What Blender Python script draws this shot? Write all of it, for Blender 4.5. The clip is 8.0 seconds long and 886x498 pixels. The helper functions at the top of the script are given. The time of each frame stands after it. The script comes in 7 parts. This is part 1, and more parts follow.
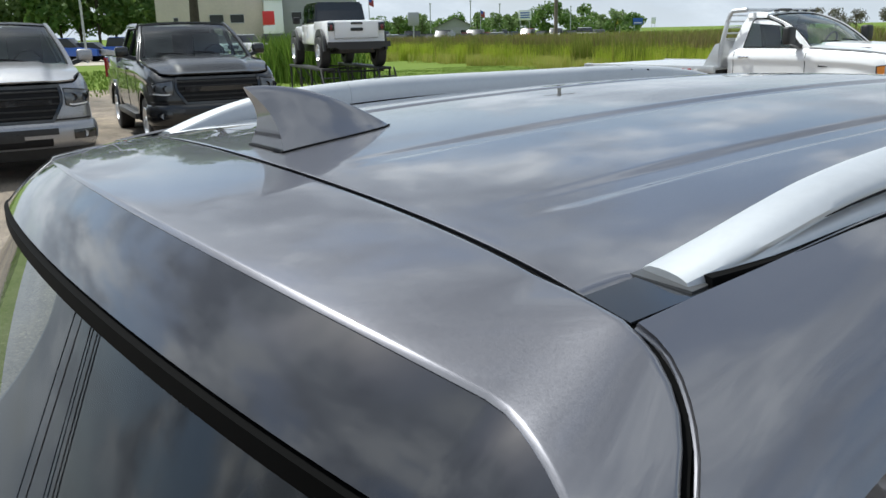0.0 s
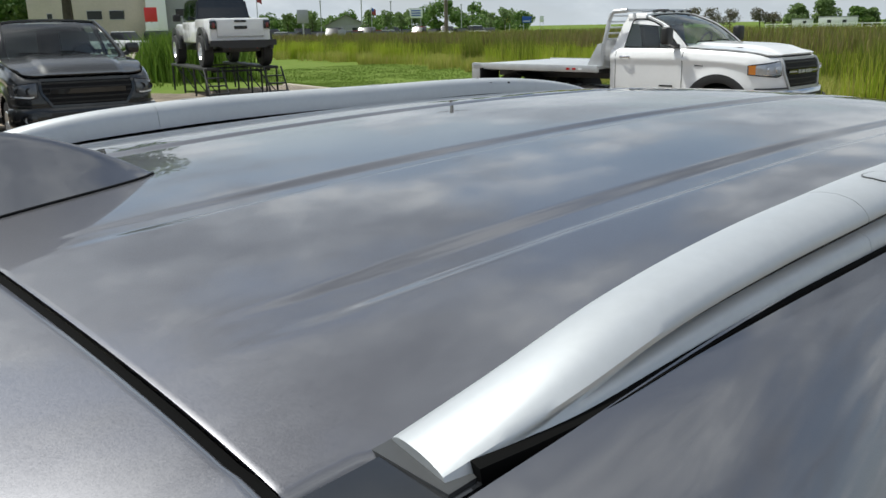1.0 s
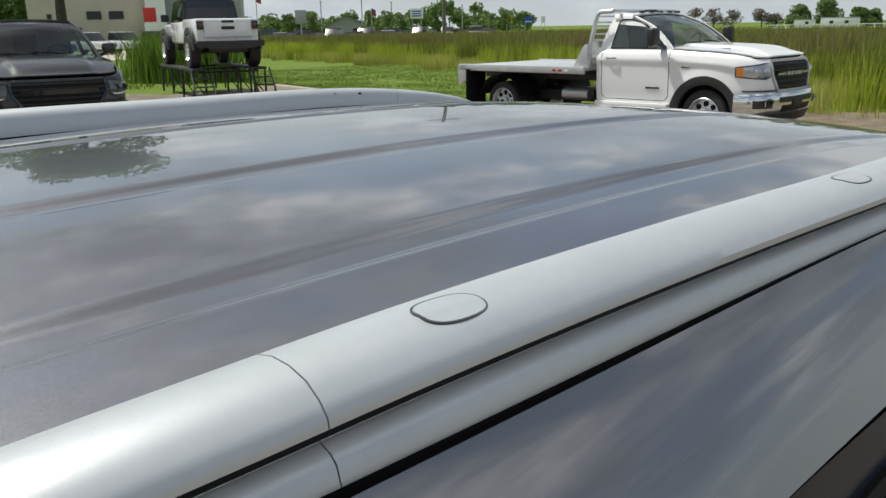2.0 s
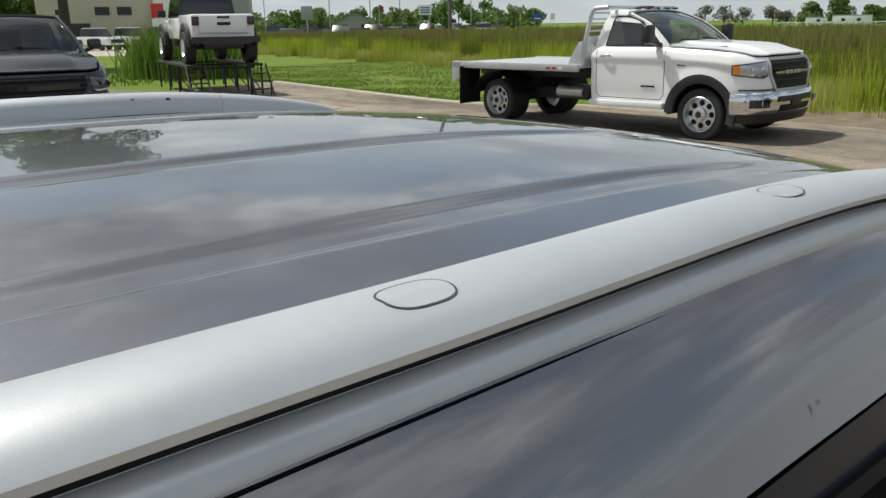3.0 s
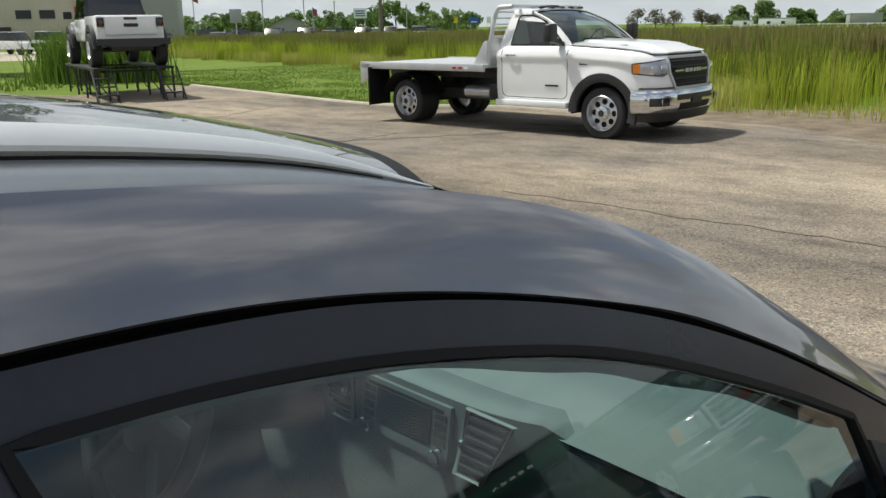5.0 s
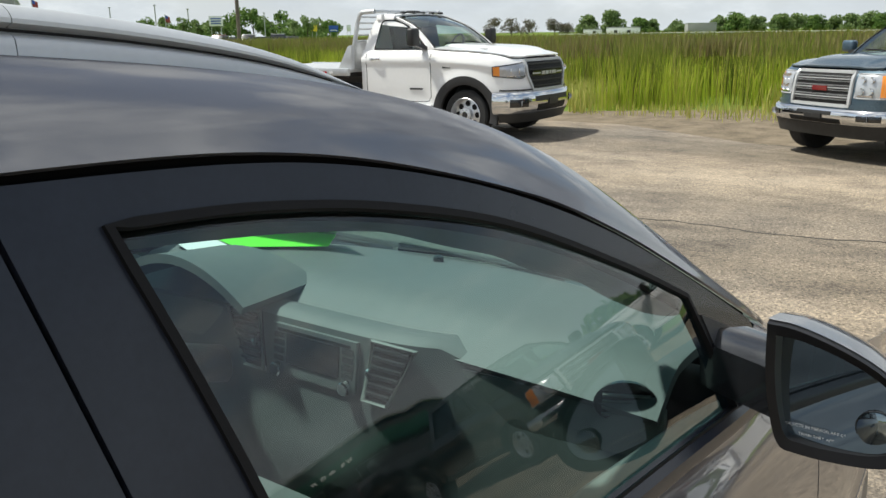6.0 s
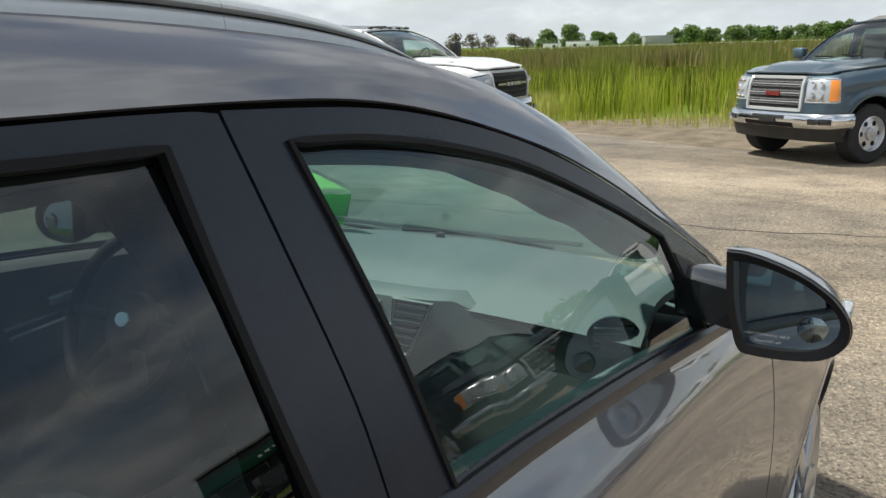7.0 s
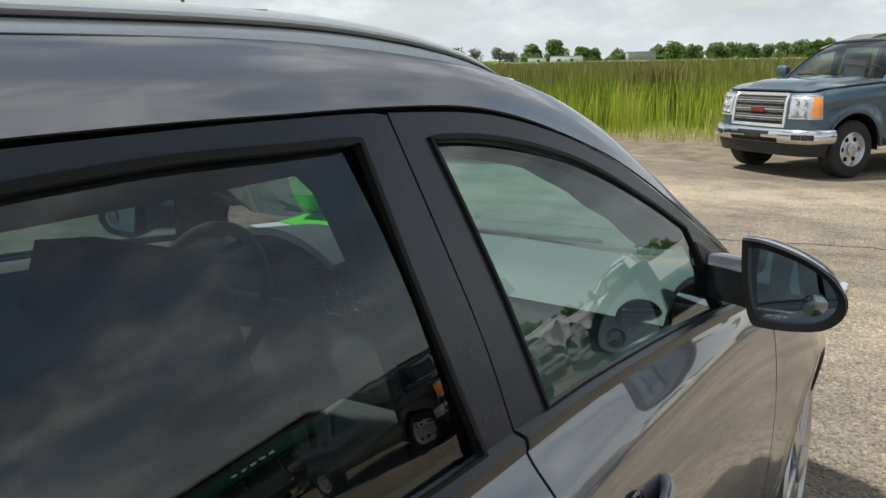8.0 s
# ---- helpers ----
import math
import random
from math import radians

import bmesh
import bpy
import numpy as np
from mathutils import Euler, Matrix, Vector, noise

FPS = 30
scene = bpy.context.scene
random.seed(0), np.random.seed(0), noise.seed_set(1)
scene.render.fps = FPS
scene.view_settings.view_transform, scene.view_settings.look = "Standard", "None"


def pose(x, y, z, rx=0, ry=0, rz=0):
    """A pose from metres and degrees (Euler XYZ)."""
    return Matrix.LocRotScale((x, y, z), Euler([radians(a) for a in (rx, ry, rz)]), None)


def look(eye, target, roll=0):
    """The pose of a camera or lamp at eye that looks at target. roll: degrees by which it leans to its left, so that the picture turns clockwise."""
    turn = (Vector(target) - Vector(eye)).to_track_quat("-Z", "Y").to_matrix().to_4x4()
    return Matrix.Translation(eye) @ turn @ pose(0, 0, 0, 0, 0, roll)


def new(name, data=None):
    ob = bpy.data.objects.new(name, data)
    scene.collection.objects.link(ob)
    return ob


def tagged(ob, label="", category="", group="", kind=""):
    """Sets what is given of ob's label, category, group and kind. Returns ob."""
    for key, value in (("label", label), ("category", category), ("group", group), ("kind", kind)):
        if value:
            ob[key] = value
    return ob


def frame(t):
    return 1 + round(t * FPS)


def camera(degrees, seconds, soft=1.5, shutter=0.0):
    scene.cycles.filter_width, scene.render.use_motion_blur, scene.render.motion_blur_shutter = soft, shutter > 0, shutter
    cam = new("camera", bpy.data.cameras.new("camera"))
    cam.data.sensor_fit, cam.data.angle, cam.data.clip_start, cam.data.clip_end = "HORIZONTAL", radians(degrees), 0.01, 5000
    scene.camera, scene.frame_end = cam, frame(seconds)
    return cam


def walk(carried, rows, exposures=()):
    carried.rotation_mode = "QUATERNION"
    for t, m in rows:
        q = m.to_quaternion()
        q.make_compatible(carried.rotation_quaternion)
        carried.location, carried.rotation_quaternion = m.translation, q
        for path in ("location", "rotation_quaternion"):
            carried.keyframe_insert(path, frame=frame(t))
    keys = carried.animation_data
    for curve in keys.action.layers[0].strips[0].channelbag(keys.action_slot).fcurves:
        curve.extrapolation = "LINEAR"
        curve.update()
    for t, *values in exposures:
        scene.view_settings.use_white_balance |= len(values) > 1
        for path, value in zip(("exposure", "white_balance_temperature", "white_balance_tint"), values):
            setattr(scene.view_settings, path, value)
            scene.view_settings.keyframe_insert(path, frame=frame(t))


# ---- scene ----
cam = camera(57.0, 8.0)
PATH = [
    (0, (-1.724, -0.896, 1.728), (-0.626, 0.695, 1.213), -1.3),
    (0.5, (-1.656, -0.82, 1.736), (-0.416, 0.665, 1.23), -1.6),
    (1, (-1.514, -0.802, 1.752), (-0.224, 0.633, 1.227), -1.1),
    (1.5, (-1.292, -0.809, 1.75), (-0.003, 0.628, 1.227), -1.1),
    (3, (-0.657, -0.801, 1.737), (0.612, 0.651, 1.206), -0.9),
    (3.5, (-0.434, -0.802, 1.725), (0.818, 0.664, 1.194), -0.9),
    (4, (-0.287, -0.816, 1.722), (0.958, 0.657, 1.193), -1.0),
    (4.5, (-0.129, -0.873, 1.703), (1.128, 0.593, 1.182), -1.1),
    (5, (-0.076, -1.014, 1.662), (1.295, 0.344, 1.137), -1.0),
    (5.2, (-0.116, -1.077, 1.652), (1.315, 0.218, 1.127), -0.9),
    (6.3, (-0.335, -1.117, 1.593), (1.270, -0.033, 1.093), -0.7),
    (6.5, (-0.398, -1.133, 1.591), (1.216, -0.060, 1.098), -0.6),
    (7, (-0.545, -1.182, 1.570), (1.088, -0.131, 1.093), -1.8),
    (7.5, (-0.679, -1.222, 1.581), (0.970, -0.186, 1.126), -0.7),
    (8, (-0.820, -1.185, 1.580), (0.842, -0.165, 1.132), -1.1),
]
walk(cam, [(t, look(eye, target, roll)) for t, eye, target, roll in PATH], [(0, 0.33, 6000, 5), (0.5, 0.12, 6100, 5), (1.0, 0.08, 6200, 5), (1.5, 0.0, 6300, 5), (3.0, 0.0, 6450, 5), (4.5, 0.05, 6450, 5), (5.2, 0.2, 6450, 5), (6.5, 0.36, 6450, 5), (8, 0.36, 6450, 5)])

# ---- world and sun ----
SUN_AZ, SUN_EL = radians(112), radians(61)
world = bpy.data.worlds.new("sky")
scene.world = world
world.use_nodes = True
wn, wl = world.node_tree.nodes, world.node_tree.links
wn.clear()
w_out = wn.new("ShaderNodeOutputWorld")
w_bg = wn.new("ShaderNodeBackground")
w_bg.inputs["Strength"].default_value = 0.1
sky = wn.new("ShaderNodeTexSky")
sky.sky_type, sky.sun_disc = "NISHITA", False
sky.sun_elevation, sky.sun_rotation = SUN_EL, radians(90) - SUN_AZ
sky.dust_density, sky.air_density = 2.0, 1.2
# broken cloud layer over the whole dome
w_tc = wn.new("ShaderNodeTexCoord")
w_sep = wn.new("ShaderNodeSeparateXYZ")
wl.new(w_tc.outputs["Generated"], w_sep.inputs[0])
w_h = wn.new("ShaderNodeMath"); w_h.operation = "ADD"; w_h.inputs[1].default_value = 0.32
w_ab = wn.new("ShaderNodeMath"); w_ab.operation = "ABSOLUTE"
wl.new(w_sep.outputs["Z"], w_ab.inputs[0]); wl.new(w_ab.outputs[0], w_h.inputs[0])
w_dx = wn.new("ShaderNodeMath"); w_dx.operation = "DIVIDE"
w_dy = wn.new("ShaderNodeMath"); w_dy.operation = "DIVIDE"
wl.new(w_sep.outputs["X"], w_dx.inputs[0]); wl.new(w_h.outputs[0], w_dx.inputs[1])
wl.new(w_sep.outputs["Y"], w_dy.inputs[0]); wl.new(w_h.outputs[0], w_dy.inputs[1])
w_cmb = wn.new("ShaderNodeCombineXYZ")
wl.new(w_dx.outputs[0], w_cmb.inputs[0]); wl.new(w_dy.outputs[0], w_cmb.inputs[1])


def sky_noise(scale, detail, rough, seed):
    n = wn.new("ShaderNodeTexNoise")
    n.inputs["Scale"].default_value, n.inputs["Detail"].default_value = scale, detail
    n.inputs["Roughness"].default_value = rough
    off = wn.new("ShaderNodeVectorMath"); off.operation = "ADD"; off.inputs[1].default_value = (seed, seed * 0.7, seed * 1.3)
    wl.new(w_cmb.outputs[0], off.inputs[0]); wl.new(off.outputs[0], n.inputs["Vector"])
    return n


def sky_ramp(src, stops):
    r = wn.new("ShaderNodeValToRGB")
    r.color_ramp.elements[0].position, r.color_ramp.elements[0].color = stops[0][0], (*stops[0][1], 1)
    r.color_ramp.elements[1].position, r.color_ramp.elements[1].color = stops[1][0], (*stops[1][1], 1)
    for p, c in stops[2:]:
        e = r.color_ramp.elements.new(p); e.color = (*c, 1)
    wl.new(src, r.inputs[0])
    return r


cover = sky_ramp(sky_noise(1.9, 9, 0.56, 1.7).outputs["Fac"], [(0.42, (0.15, 0.15, 0.15)), (0.54, (1, 1, 1))])
shade = sky_ramp(sky_noise(2.9, 9, 0.60, 27.5).outputs["Fac"], [(0.38, (2.3, 2.42, 2.75)), (0.50, (4.4, 4.55, 4.9)), (0.62, (8.4, 8.3, 8.3))])
w_mix = wn.new("ShaderNodeMix"); w_mix.data_type = "RGBA"
wl.new(cover.outputs[0], w_mix.inputs[0]); wl.new(sky.outputs[0], w_mix.inputs[6]); wl.new(shade.outputs[0], w_mix.inputs[7])
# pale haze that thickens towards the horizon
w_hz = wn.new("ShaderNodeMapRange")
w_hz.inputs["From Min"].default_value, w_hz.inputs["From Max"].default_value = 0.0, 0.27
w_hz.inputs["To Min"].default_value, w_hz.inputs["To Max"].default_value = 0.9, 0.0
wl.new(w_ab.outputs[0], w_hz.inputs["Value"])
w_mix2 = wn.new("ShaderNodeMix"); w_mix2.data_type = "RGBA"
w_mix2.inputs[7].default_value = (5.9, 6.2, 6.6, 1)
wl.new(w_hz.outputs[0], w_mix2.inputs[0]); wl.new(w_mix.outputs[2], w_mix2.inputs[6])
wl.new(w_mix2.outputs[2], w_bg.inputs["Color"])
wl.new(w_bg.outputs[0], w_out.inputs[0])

sun = new("sun", bpy.data.lights.new("sun", "SUN"))
sun.data.energy, sun.data.angle, sun.data.color = 4.3, radians(3.0), (1.0, 0.95, 0.87)
sun.matrix_world = look(Vector((math.cos(SUN_AZ) * math.cos(SUN_EL), math.sin(SUN_AZ) * math.cos(SUN_EL), math.sin(SUN_EL))) * 50, (0, 0, 0))


# ---- materials ----
def mat(name, color, rough=0.5, metal=0.0, var=0.0, scale=8.0, bump=0.0, bscale=None, coat=0.0, color2=None, flake=0.0, spec=0.5, detail=6):
    m = bpy.data.materials.new(name)
    m.use_nodes = True
    n, l = m.node_tree.nodes, m.node_tree.links
    b = n["Principled BSDF"]
    b.inputs["Base Color"].default_value = (*color, 1)
    b.inputs["Roughness"].default_value, b.inputs["Metallic"].default_value = rough, metal
    b.inputs["Coat Weight"].default_value = coat
    b.inputs["Coat Roughness"].default_value = 0.02
    b.inputs["Specular IOR Level"].default_value = spec
    tc = n.new("ShaderNodeTexCoord")
    if var or color2:
        t = n.new("ShaderNodeTexNoise")
        t.inputs["Scale"].default_value, t.inputs["Detail"].default_value = scale, detail
        t2 = n.new("ShaderNodeTexNoise")
        t2.inputs["Scale"].default_value, t2.inputs["Detail"].default_value = scale * 9, 4
        l.new(tc.outputs["Object"], t.inputs["Vector"]); l.new(tc.outputs["Object"], t2.inputs["Vector"])
        av = n.new("ShaderNodeMix"); av.data_type = "FLOAT"; av.inputs[0].default_value = 0.4
        l.new(t.outputs["Fac"], av.inputs[2]); l.new(t2.outputs["Fac"], av.inputs[3])
        r = n.new("ShaderNodeValToRGB")
        c2 = color2 or tuple(min(1, c * (1 + var)) for c in color)
        c1 = color if color2 else tuple(c * (1 - var) for c in color)
        r.color_ramp.elements[0].position, r.color_ramp.elements[0].color = 0.35, (*c1, 1)
        r.color_ramp.elements[1].position, r.color_ramp.elements[1].color = 0.65, (*c2, 1)
        l.new(av.outputs[0], r.inputs[0]); l.new(r.outputs[0], b.inputs["Base Color"])
    if bump:
        t3 = n.new("ShaderNodeTexNoise")
        t3.inputs["Scale"].default_value, t3.inputs["Detail"].default_value = bscale or scale * 6, 5
        l.new(tc.outputs["Object"], t3.inputs["Vector"])
        bp = n.new("ShaderNodeBump")
        bp.inputs["Strength"].default_value, bp.inputs["Distance"].default_value = bump, 0.02
        l.new(t3.outputs["Fac"], bp.inputs["Height"]); l.new(bp.outputs[0], b.inputs["Normal"])
    if flake:
        v = n.new("ShaderNodeTexVoronoi"); v.inputs["Scale"].default_value = 2600
        l.new(tc.outputs["Object"], v.inputs["Vector"])
        mr = n.new("ShaderNodeMapRange")
        mr.inputs["To Min"].default_value, mr.inputs["To Max"].default_value = rough - flake, rough + flake
        sp = n.new("ShaderNodeSeparateColor")
        l.new(v.outputs["Color"], sp.inputs[0]); l.new(sp.outputs[0], mr.inputs["Value"]); l.new(mr.outputs[0], b.inputs["Roughness"])
    return m


def glass(name, tint):
    """Thin pane: tinted, with mirror gloss that rises towards grazing sight."""
    m = bpy.data.materials.new(name)
    m.use_nodes = True
    n, l = m.node_tree.nodes, m.node_tree.links
    n.clear()
    out, mix = n.new("ShaderNodeOutputMaterial"), n.new("ShaderNodeMixShader")
    tr, gl, lw = n.new("ShaderNodeBsdfTransparent"), n.new("ShaderNodeBsdfGlossy"), n.new("ShaderNodeLayerWeight")
    pw, ma = n.new("ShaderNodeMath"), n.new("ShaderNodeMath")
    pw.operation, ma.operation = "POWER", "MULTIPLY_ADD"
    pw.inputs[1].default_value, ma.inputs[1].default_value, ma.inputs[2].default_value = 4.0, 0.90, 0.085
    lw.inputs[0].default_value = 0.5
    tr.inputs[0].default_value = (*tint, 1)
    gl.inputs["Roughness"].default_value = 0.0
    l.new(lw.outputs["Facing"], pw.inputs[0]); l.new(pw.outputs[0], ma.inputs[0]); l.new(ma.outputs[0], mix.inputs[0])
    l.new(tr.outputs[0], mix.inputs[1]); l.new(gl.outputs[0], mix.inputs[2])
    l.new(mix.outputs[0], out.inputs[0])
    return m


PAINT = mat("grey_metallic_paint", (0.158, 0.157, 0.174), 0.36, 0.72, coat=1.0, flake=0.085)
PAINT.node_tree.nodes["Principled BSDF"].inputs["Coat IOR"].default_value = 2.0
RAIL = mat("silver_satin_rail", (0.56, 0.58, 0.60), 0.42, 0.55, var=0.04, scale=14, bump=0.02, bscale=900)
GLOSSBLACK = mat("gloss_black", (0.012, 0.013, 0.015), 0.12, coat=0.6)
SEALBLACK = mat("deep_black_seal", (0.003, 0.003, 0.003), 0.85, spec=0.08)
RUBBER = mat("black_rubber", (0.008, 0.008, 0.009), 0.6, bump=0.05, bscale=400, spec=0.2)
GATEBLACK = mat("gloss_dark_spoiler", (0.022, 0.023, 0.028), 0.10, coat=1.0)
APPLIQUE = mat("satin_black_film", (0.019, 0.0225, 0.032), 0.27, var=0.12, scale=20, spec=0.42)
GREYPLASTIC = mat("grey_moulded_plastic", (0.05, 0.052, 0.054), 0.4, var=0.08, scale=40)
PLASTIC = mat("black_textured_plastic", (0.03, 0.03, 0.032), 0.55, bump=0.15, bscale=700)
POLISHED = mat("polished_wheel", (0.72, 0.73, 0.75), 0.28, 0.75, var=0.05, scale=12)
CHROME = mat("chrome", (0.75, 0.76, 0.78), 0.08, 1.0)
ALLOY = mat("silver_alloy", (0.55, 0.56, 0.58), 0.3, 0.9, var=0.05)
TYRE = mat("tyre_rubber", (0.025, 0.025, 0.026), 0.8, bump=0.3, bscale=120, var=0.2, scale=6)
MIRRORGLASS = mat("mirror_glass", (0.24, 0.29, 0.32), 0.01, 1.0)
GLASS_CLEAR = glass("green_tinted_glass", (0.55, 0.78, 0.76))
GLASS_DARK = glass("privacy_glass", (0.27, 0.31, 0.325))
GLASS_TRUCK = glass("truck_glass", (0.70, 0.82, 0.77))
WHITEPAINT = mat("white_paint", (0.85, 0.85, 0.85), 0.3, coat=0.8, var=0.02, scale=2)
BLUEPAINT = mat("blue_grey_paint", (0.075, 0.12, 0.16), 0.35, 0.55, coat=0.9, flake=0.1)
DARKPAINT = mat("charcoal_paint", (0.009, 0.010, 0.011), 0.30, 0.2, coat=1.0, flake=0.08, spec=0.35)
SILVERPAINT = mat("silver_paint", (0.36, 0.36, 0.37), 0.35, 0.7, coat=0.8, flake=0.1)
AMBER = mat("amber_lens", (0.85, 0.28, 0.03), 0.15, coat=0.8)
REDLENS = mat("red_lens", (0.5, 0.02, 0.02), 0.15, coat=0.8)
LAMPGLASS = mat("headlamp_lens", (0.50, 0.52, 0.55), 0.15, 0.4, coat=1.0, var=0.12, scale=14)
LAMPDARK = mat("dark_headlamp_lens", (0.10, 0.105, 0.11), 0.12, 0.3, coat=1.0, var=0.3, scale=14)
TRIMBRIGHT = mat("bright_trim", (0.50, 0.51, 0.52), 0.30, 0.25, var=0.04, scale=20)
ALUDECK = mat("aluminium_deck", (0.62, 0.63, 0.64), 0.45, 0.7, var=0.08, scale=5, bump=0.05, bscale=60)
STEELBLACK = mat("black_painted_steel", (0.02, 0.02, 0.02), 0.5, var=0.3, scale=9)


def asphalt():
    """Bleached asphalt: broad worn streaks, patches, and light and dark aggregate."""
    m = bpy.data.materials.new("worn_asphalt")
    m.use_nodes = True
    n, l = m.node_tree.nodes, m.node_tree.links
    b = n["Principled BSDF"]
    b.inputs["Roughness"].default_value, b.inputs["Specular IOR Level"].default_value = 0.92, 0.2
    tc = n.new("ShaderNodeTexCoord")

    def tex(scale, detail, rough, stretch=(1, 1, 1), turn=0.0):
        mp, t = n.new("ShaderNodeMapping"), n.new("ShaderNodeTexNoise")
        mp.inputs["Scale"].default_value, mp.inputs["Rotation"].default_value = stretch, (0, 0, turn)
        t.inputs["Scale"].default_value, t.inputs["Detail"].default_value, t.inputs["Roughness"].default_value = scale, detail, rough
        l.new(tc.outputs["Object"], mp.inputs[0]); l.new(mp.outputs[0], t.inputs["Vector"])
        return t.outputs["Fac"]

    def ramp(src, stops):
        r = n.new("ShaderNodeValToRGB")
        while len(r.color_ramp.elements) < len(stops):
            r.color_ramp.elements.new(0.5)
        for k, (p, c) in enumerate(stops):
            r.color_ramp.elements[k].position, r.color_ramp.elements[k].color = p, (*c, 1)
        l.new(src, r.inputs[0])
        return r.outputs[0]

    def mixin(kind, a, c, fac=1.0):
        x = n.new("ShaderNodeMix"); x.data_type, x.blend_type = "RGBA", kind
        x.inputs[0].default_value = fac
        l.new(a, x.inputs[6]); l.new(c, x.inputs[7])
        return x.outputs[2]
    base = ramp(tex(0.30, 8, 0.62, (1, 0.45, 1), 0.5), [(0.34, (0.160, 0.138, 0.115)), (0.50, (0.268, 0.228, 0.187)), (0.66, (0.36, 0.306, 0.250))])
    col = mixin("MULTIPLY", base, ramp(tex(2.2, 6, 0.7, (1, 0.6, 1), 0.9), [(0.34, (0.66, 0.66, 0.67)), (0.55, (1.08, 1.07, 1.04))]))
    col = mixin("MULTIPLY", col, ramp(tex(38, 3, 0.8), [(0.32, (0.60, 0.60, 0.60)), (0.5, (1, 1, 1)), (0.70, (1.30, 1.28, 1.24))]))
    v = n.new("ShaderNodeTexVoronoi"); v.inputs["Scale"].default_value = 75
    l.new(tc.outputs["Object"], v.inputs["Vector"])
    sp = n.new("ShaderNodeSeparateColor"); l.new(v.outputs["Color"], sp.inputs[0])
    col = mixin("MULTIPLY", col, ramp(sp.outputs[0], [(0.0, (0.50, 0.50, 0.50)), (0.25, (0.92, 0.92, 0.92)), (0.8, (1.04, 1.03, 1.0)), (1.0, (1.55, 1.5, 1.42))]))
    col = mixin("MULTIPLY", col, ramp(tex(0.16, 5, 0.6), [(0.40, (0.74, 0.77, 0.82)), (0.58, (1.04, 1.03, 1.0))]))
    l.new(col, b.inputs["Base Color"])
    bp = n.new("ShaderNodeBump"); bp.inputs["Strength"].default_value, bp.inputs["Distance"].default_value = 0.6, 0.012
    l.new(v.outputs["Distance"], bp.inputs["Height"]); l.new(bp.outputs[0], b.inputs["Normal"])
    return m


ASPHALT = asphalt()
GRAVEL = mat("gravel", (0.11, 0.09, 0.066), 0.95, color2=(0.25, 0.205, 0.15), scale=2.5, bump=0.9, bscale=28, spec=0.1)
GRASSGROUND = mat("grassy_soil", (0.10, 0.16, 0.022), 0.95, color2=(0.15, 0.20, 0.042), scale=0.45, bump=0.08, bscale=20, spec=0.1)
DASHMAT = mat("grey_dash_vinyl", (0.125, 0.132, 0.130), 0.6, var=0.05, scale=30, bump=0.1, bscale=500)
DASHLIGHT = mat("light_grey_vinyl", (0.19, 0.198, 0.185), 0.6, var=0.05, scale=30, bump=0.1, bscale=500)
SEATCLOTH = mat("dark_seat_cloth", (0.04, 0.04, 0.043), 0.9, var=0.2, scale=40, bump=0.3, bscale=300)
BEIGEWALL = mat("beige_block_wall", (0.55, 0.48, 0.42), 0.9, var=0.08, scale=0.4, bump=0.1, bscale=3)
GREYWALL = mat("grey_metal_wall", (0.33, 0.33, 0.33), 0.6, var=0.06, scale=0.3)


# ---- mesh helpers ----
def link(name, bm, material, parent=None, label="", smooth=True):
    me = bpy.data.meshes.new(name)
    bmesh.ops.recalc_face_normals(bm, faces=bm.faces[:])
    bm.to_mesh(me)
    bm.free()
    me.materials.append(material)
    if smooth:
        me.polygons.foreach_set("use_smooth", [True] * len(me.polygons))
        me.set_sharp_from_angle(angle=radians(38))
    ob = new(name, me)
    if parent:
        ob.parent = parent
    if label:
        ob["label"] = label
    return ob


def part(name, bm, material, parent, label="", smooth=True):
    return link(name, bm, material, parent, label, smooth)


def thing(name, label, category, m=None, group=""):
    ob = new(name)
    ob.empty_display_size = 0.2
    if m is not None:
        ob.matrix_world = m
    return tagged(ob, label, category, group)


def box(x0, x1, y0, y1, z0, z1, bevel=0.0, seg=2, bm=None):
    bm = bm or bmesh.new()
    t = bmesh.new()
    bmesh.ops.create_cube(t, size=1)
    for v in t.verts:
        v.co = ((x0 + x1) / 2 + v.co.x * (x1 - x0), (y0 + y1) / 2 + v.co.y * (y1 - y0), (z0 + z1) / 2 + v.co.z * (z1 - z0))
    if bevel:
        bmesh.ops.bevel(t, geom=t.edges[:], offset=bevel, segments=seg, affect="EDGES", profile=0.5)
    return merge(bm, t)


def merge(bm, t, m=None):
    me = bpy.data.meshes.new("tmp")
    if m is not None:
        t.transform(m)
    t.to_mesh(me)
    bm.from_mesh(me)
    t.free()
    bpy.data.meshes.remove(me)
    return bm


def surf(fn, us, vs, thick=0.0, close=False):
    """A sheet through fn(u, v), thickened inwards along its normals."""
    bm = bmesh.new()
    g = [[bm.verts.new(fn(u, v)) for v in vs] for u in us]
    for i in range(len(us) - 1):
        for j in range(len(vs) - (0 if close else 1)):
            k = (j + 1) % len(vs)
            bm.faces.new((g[i][j], g[i + 1][j], g[i + 1][k], g[i][k]))
    return thicken(bm, thick) if thick else bm


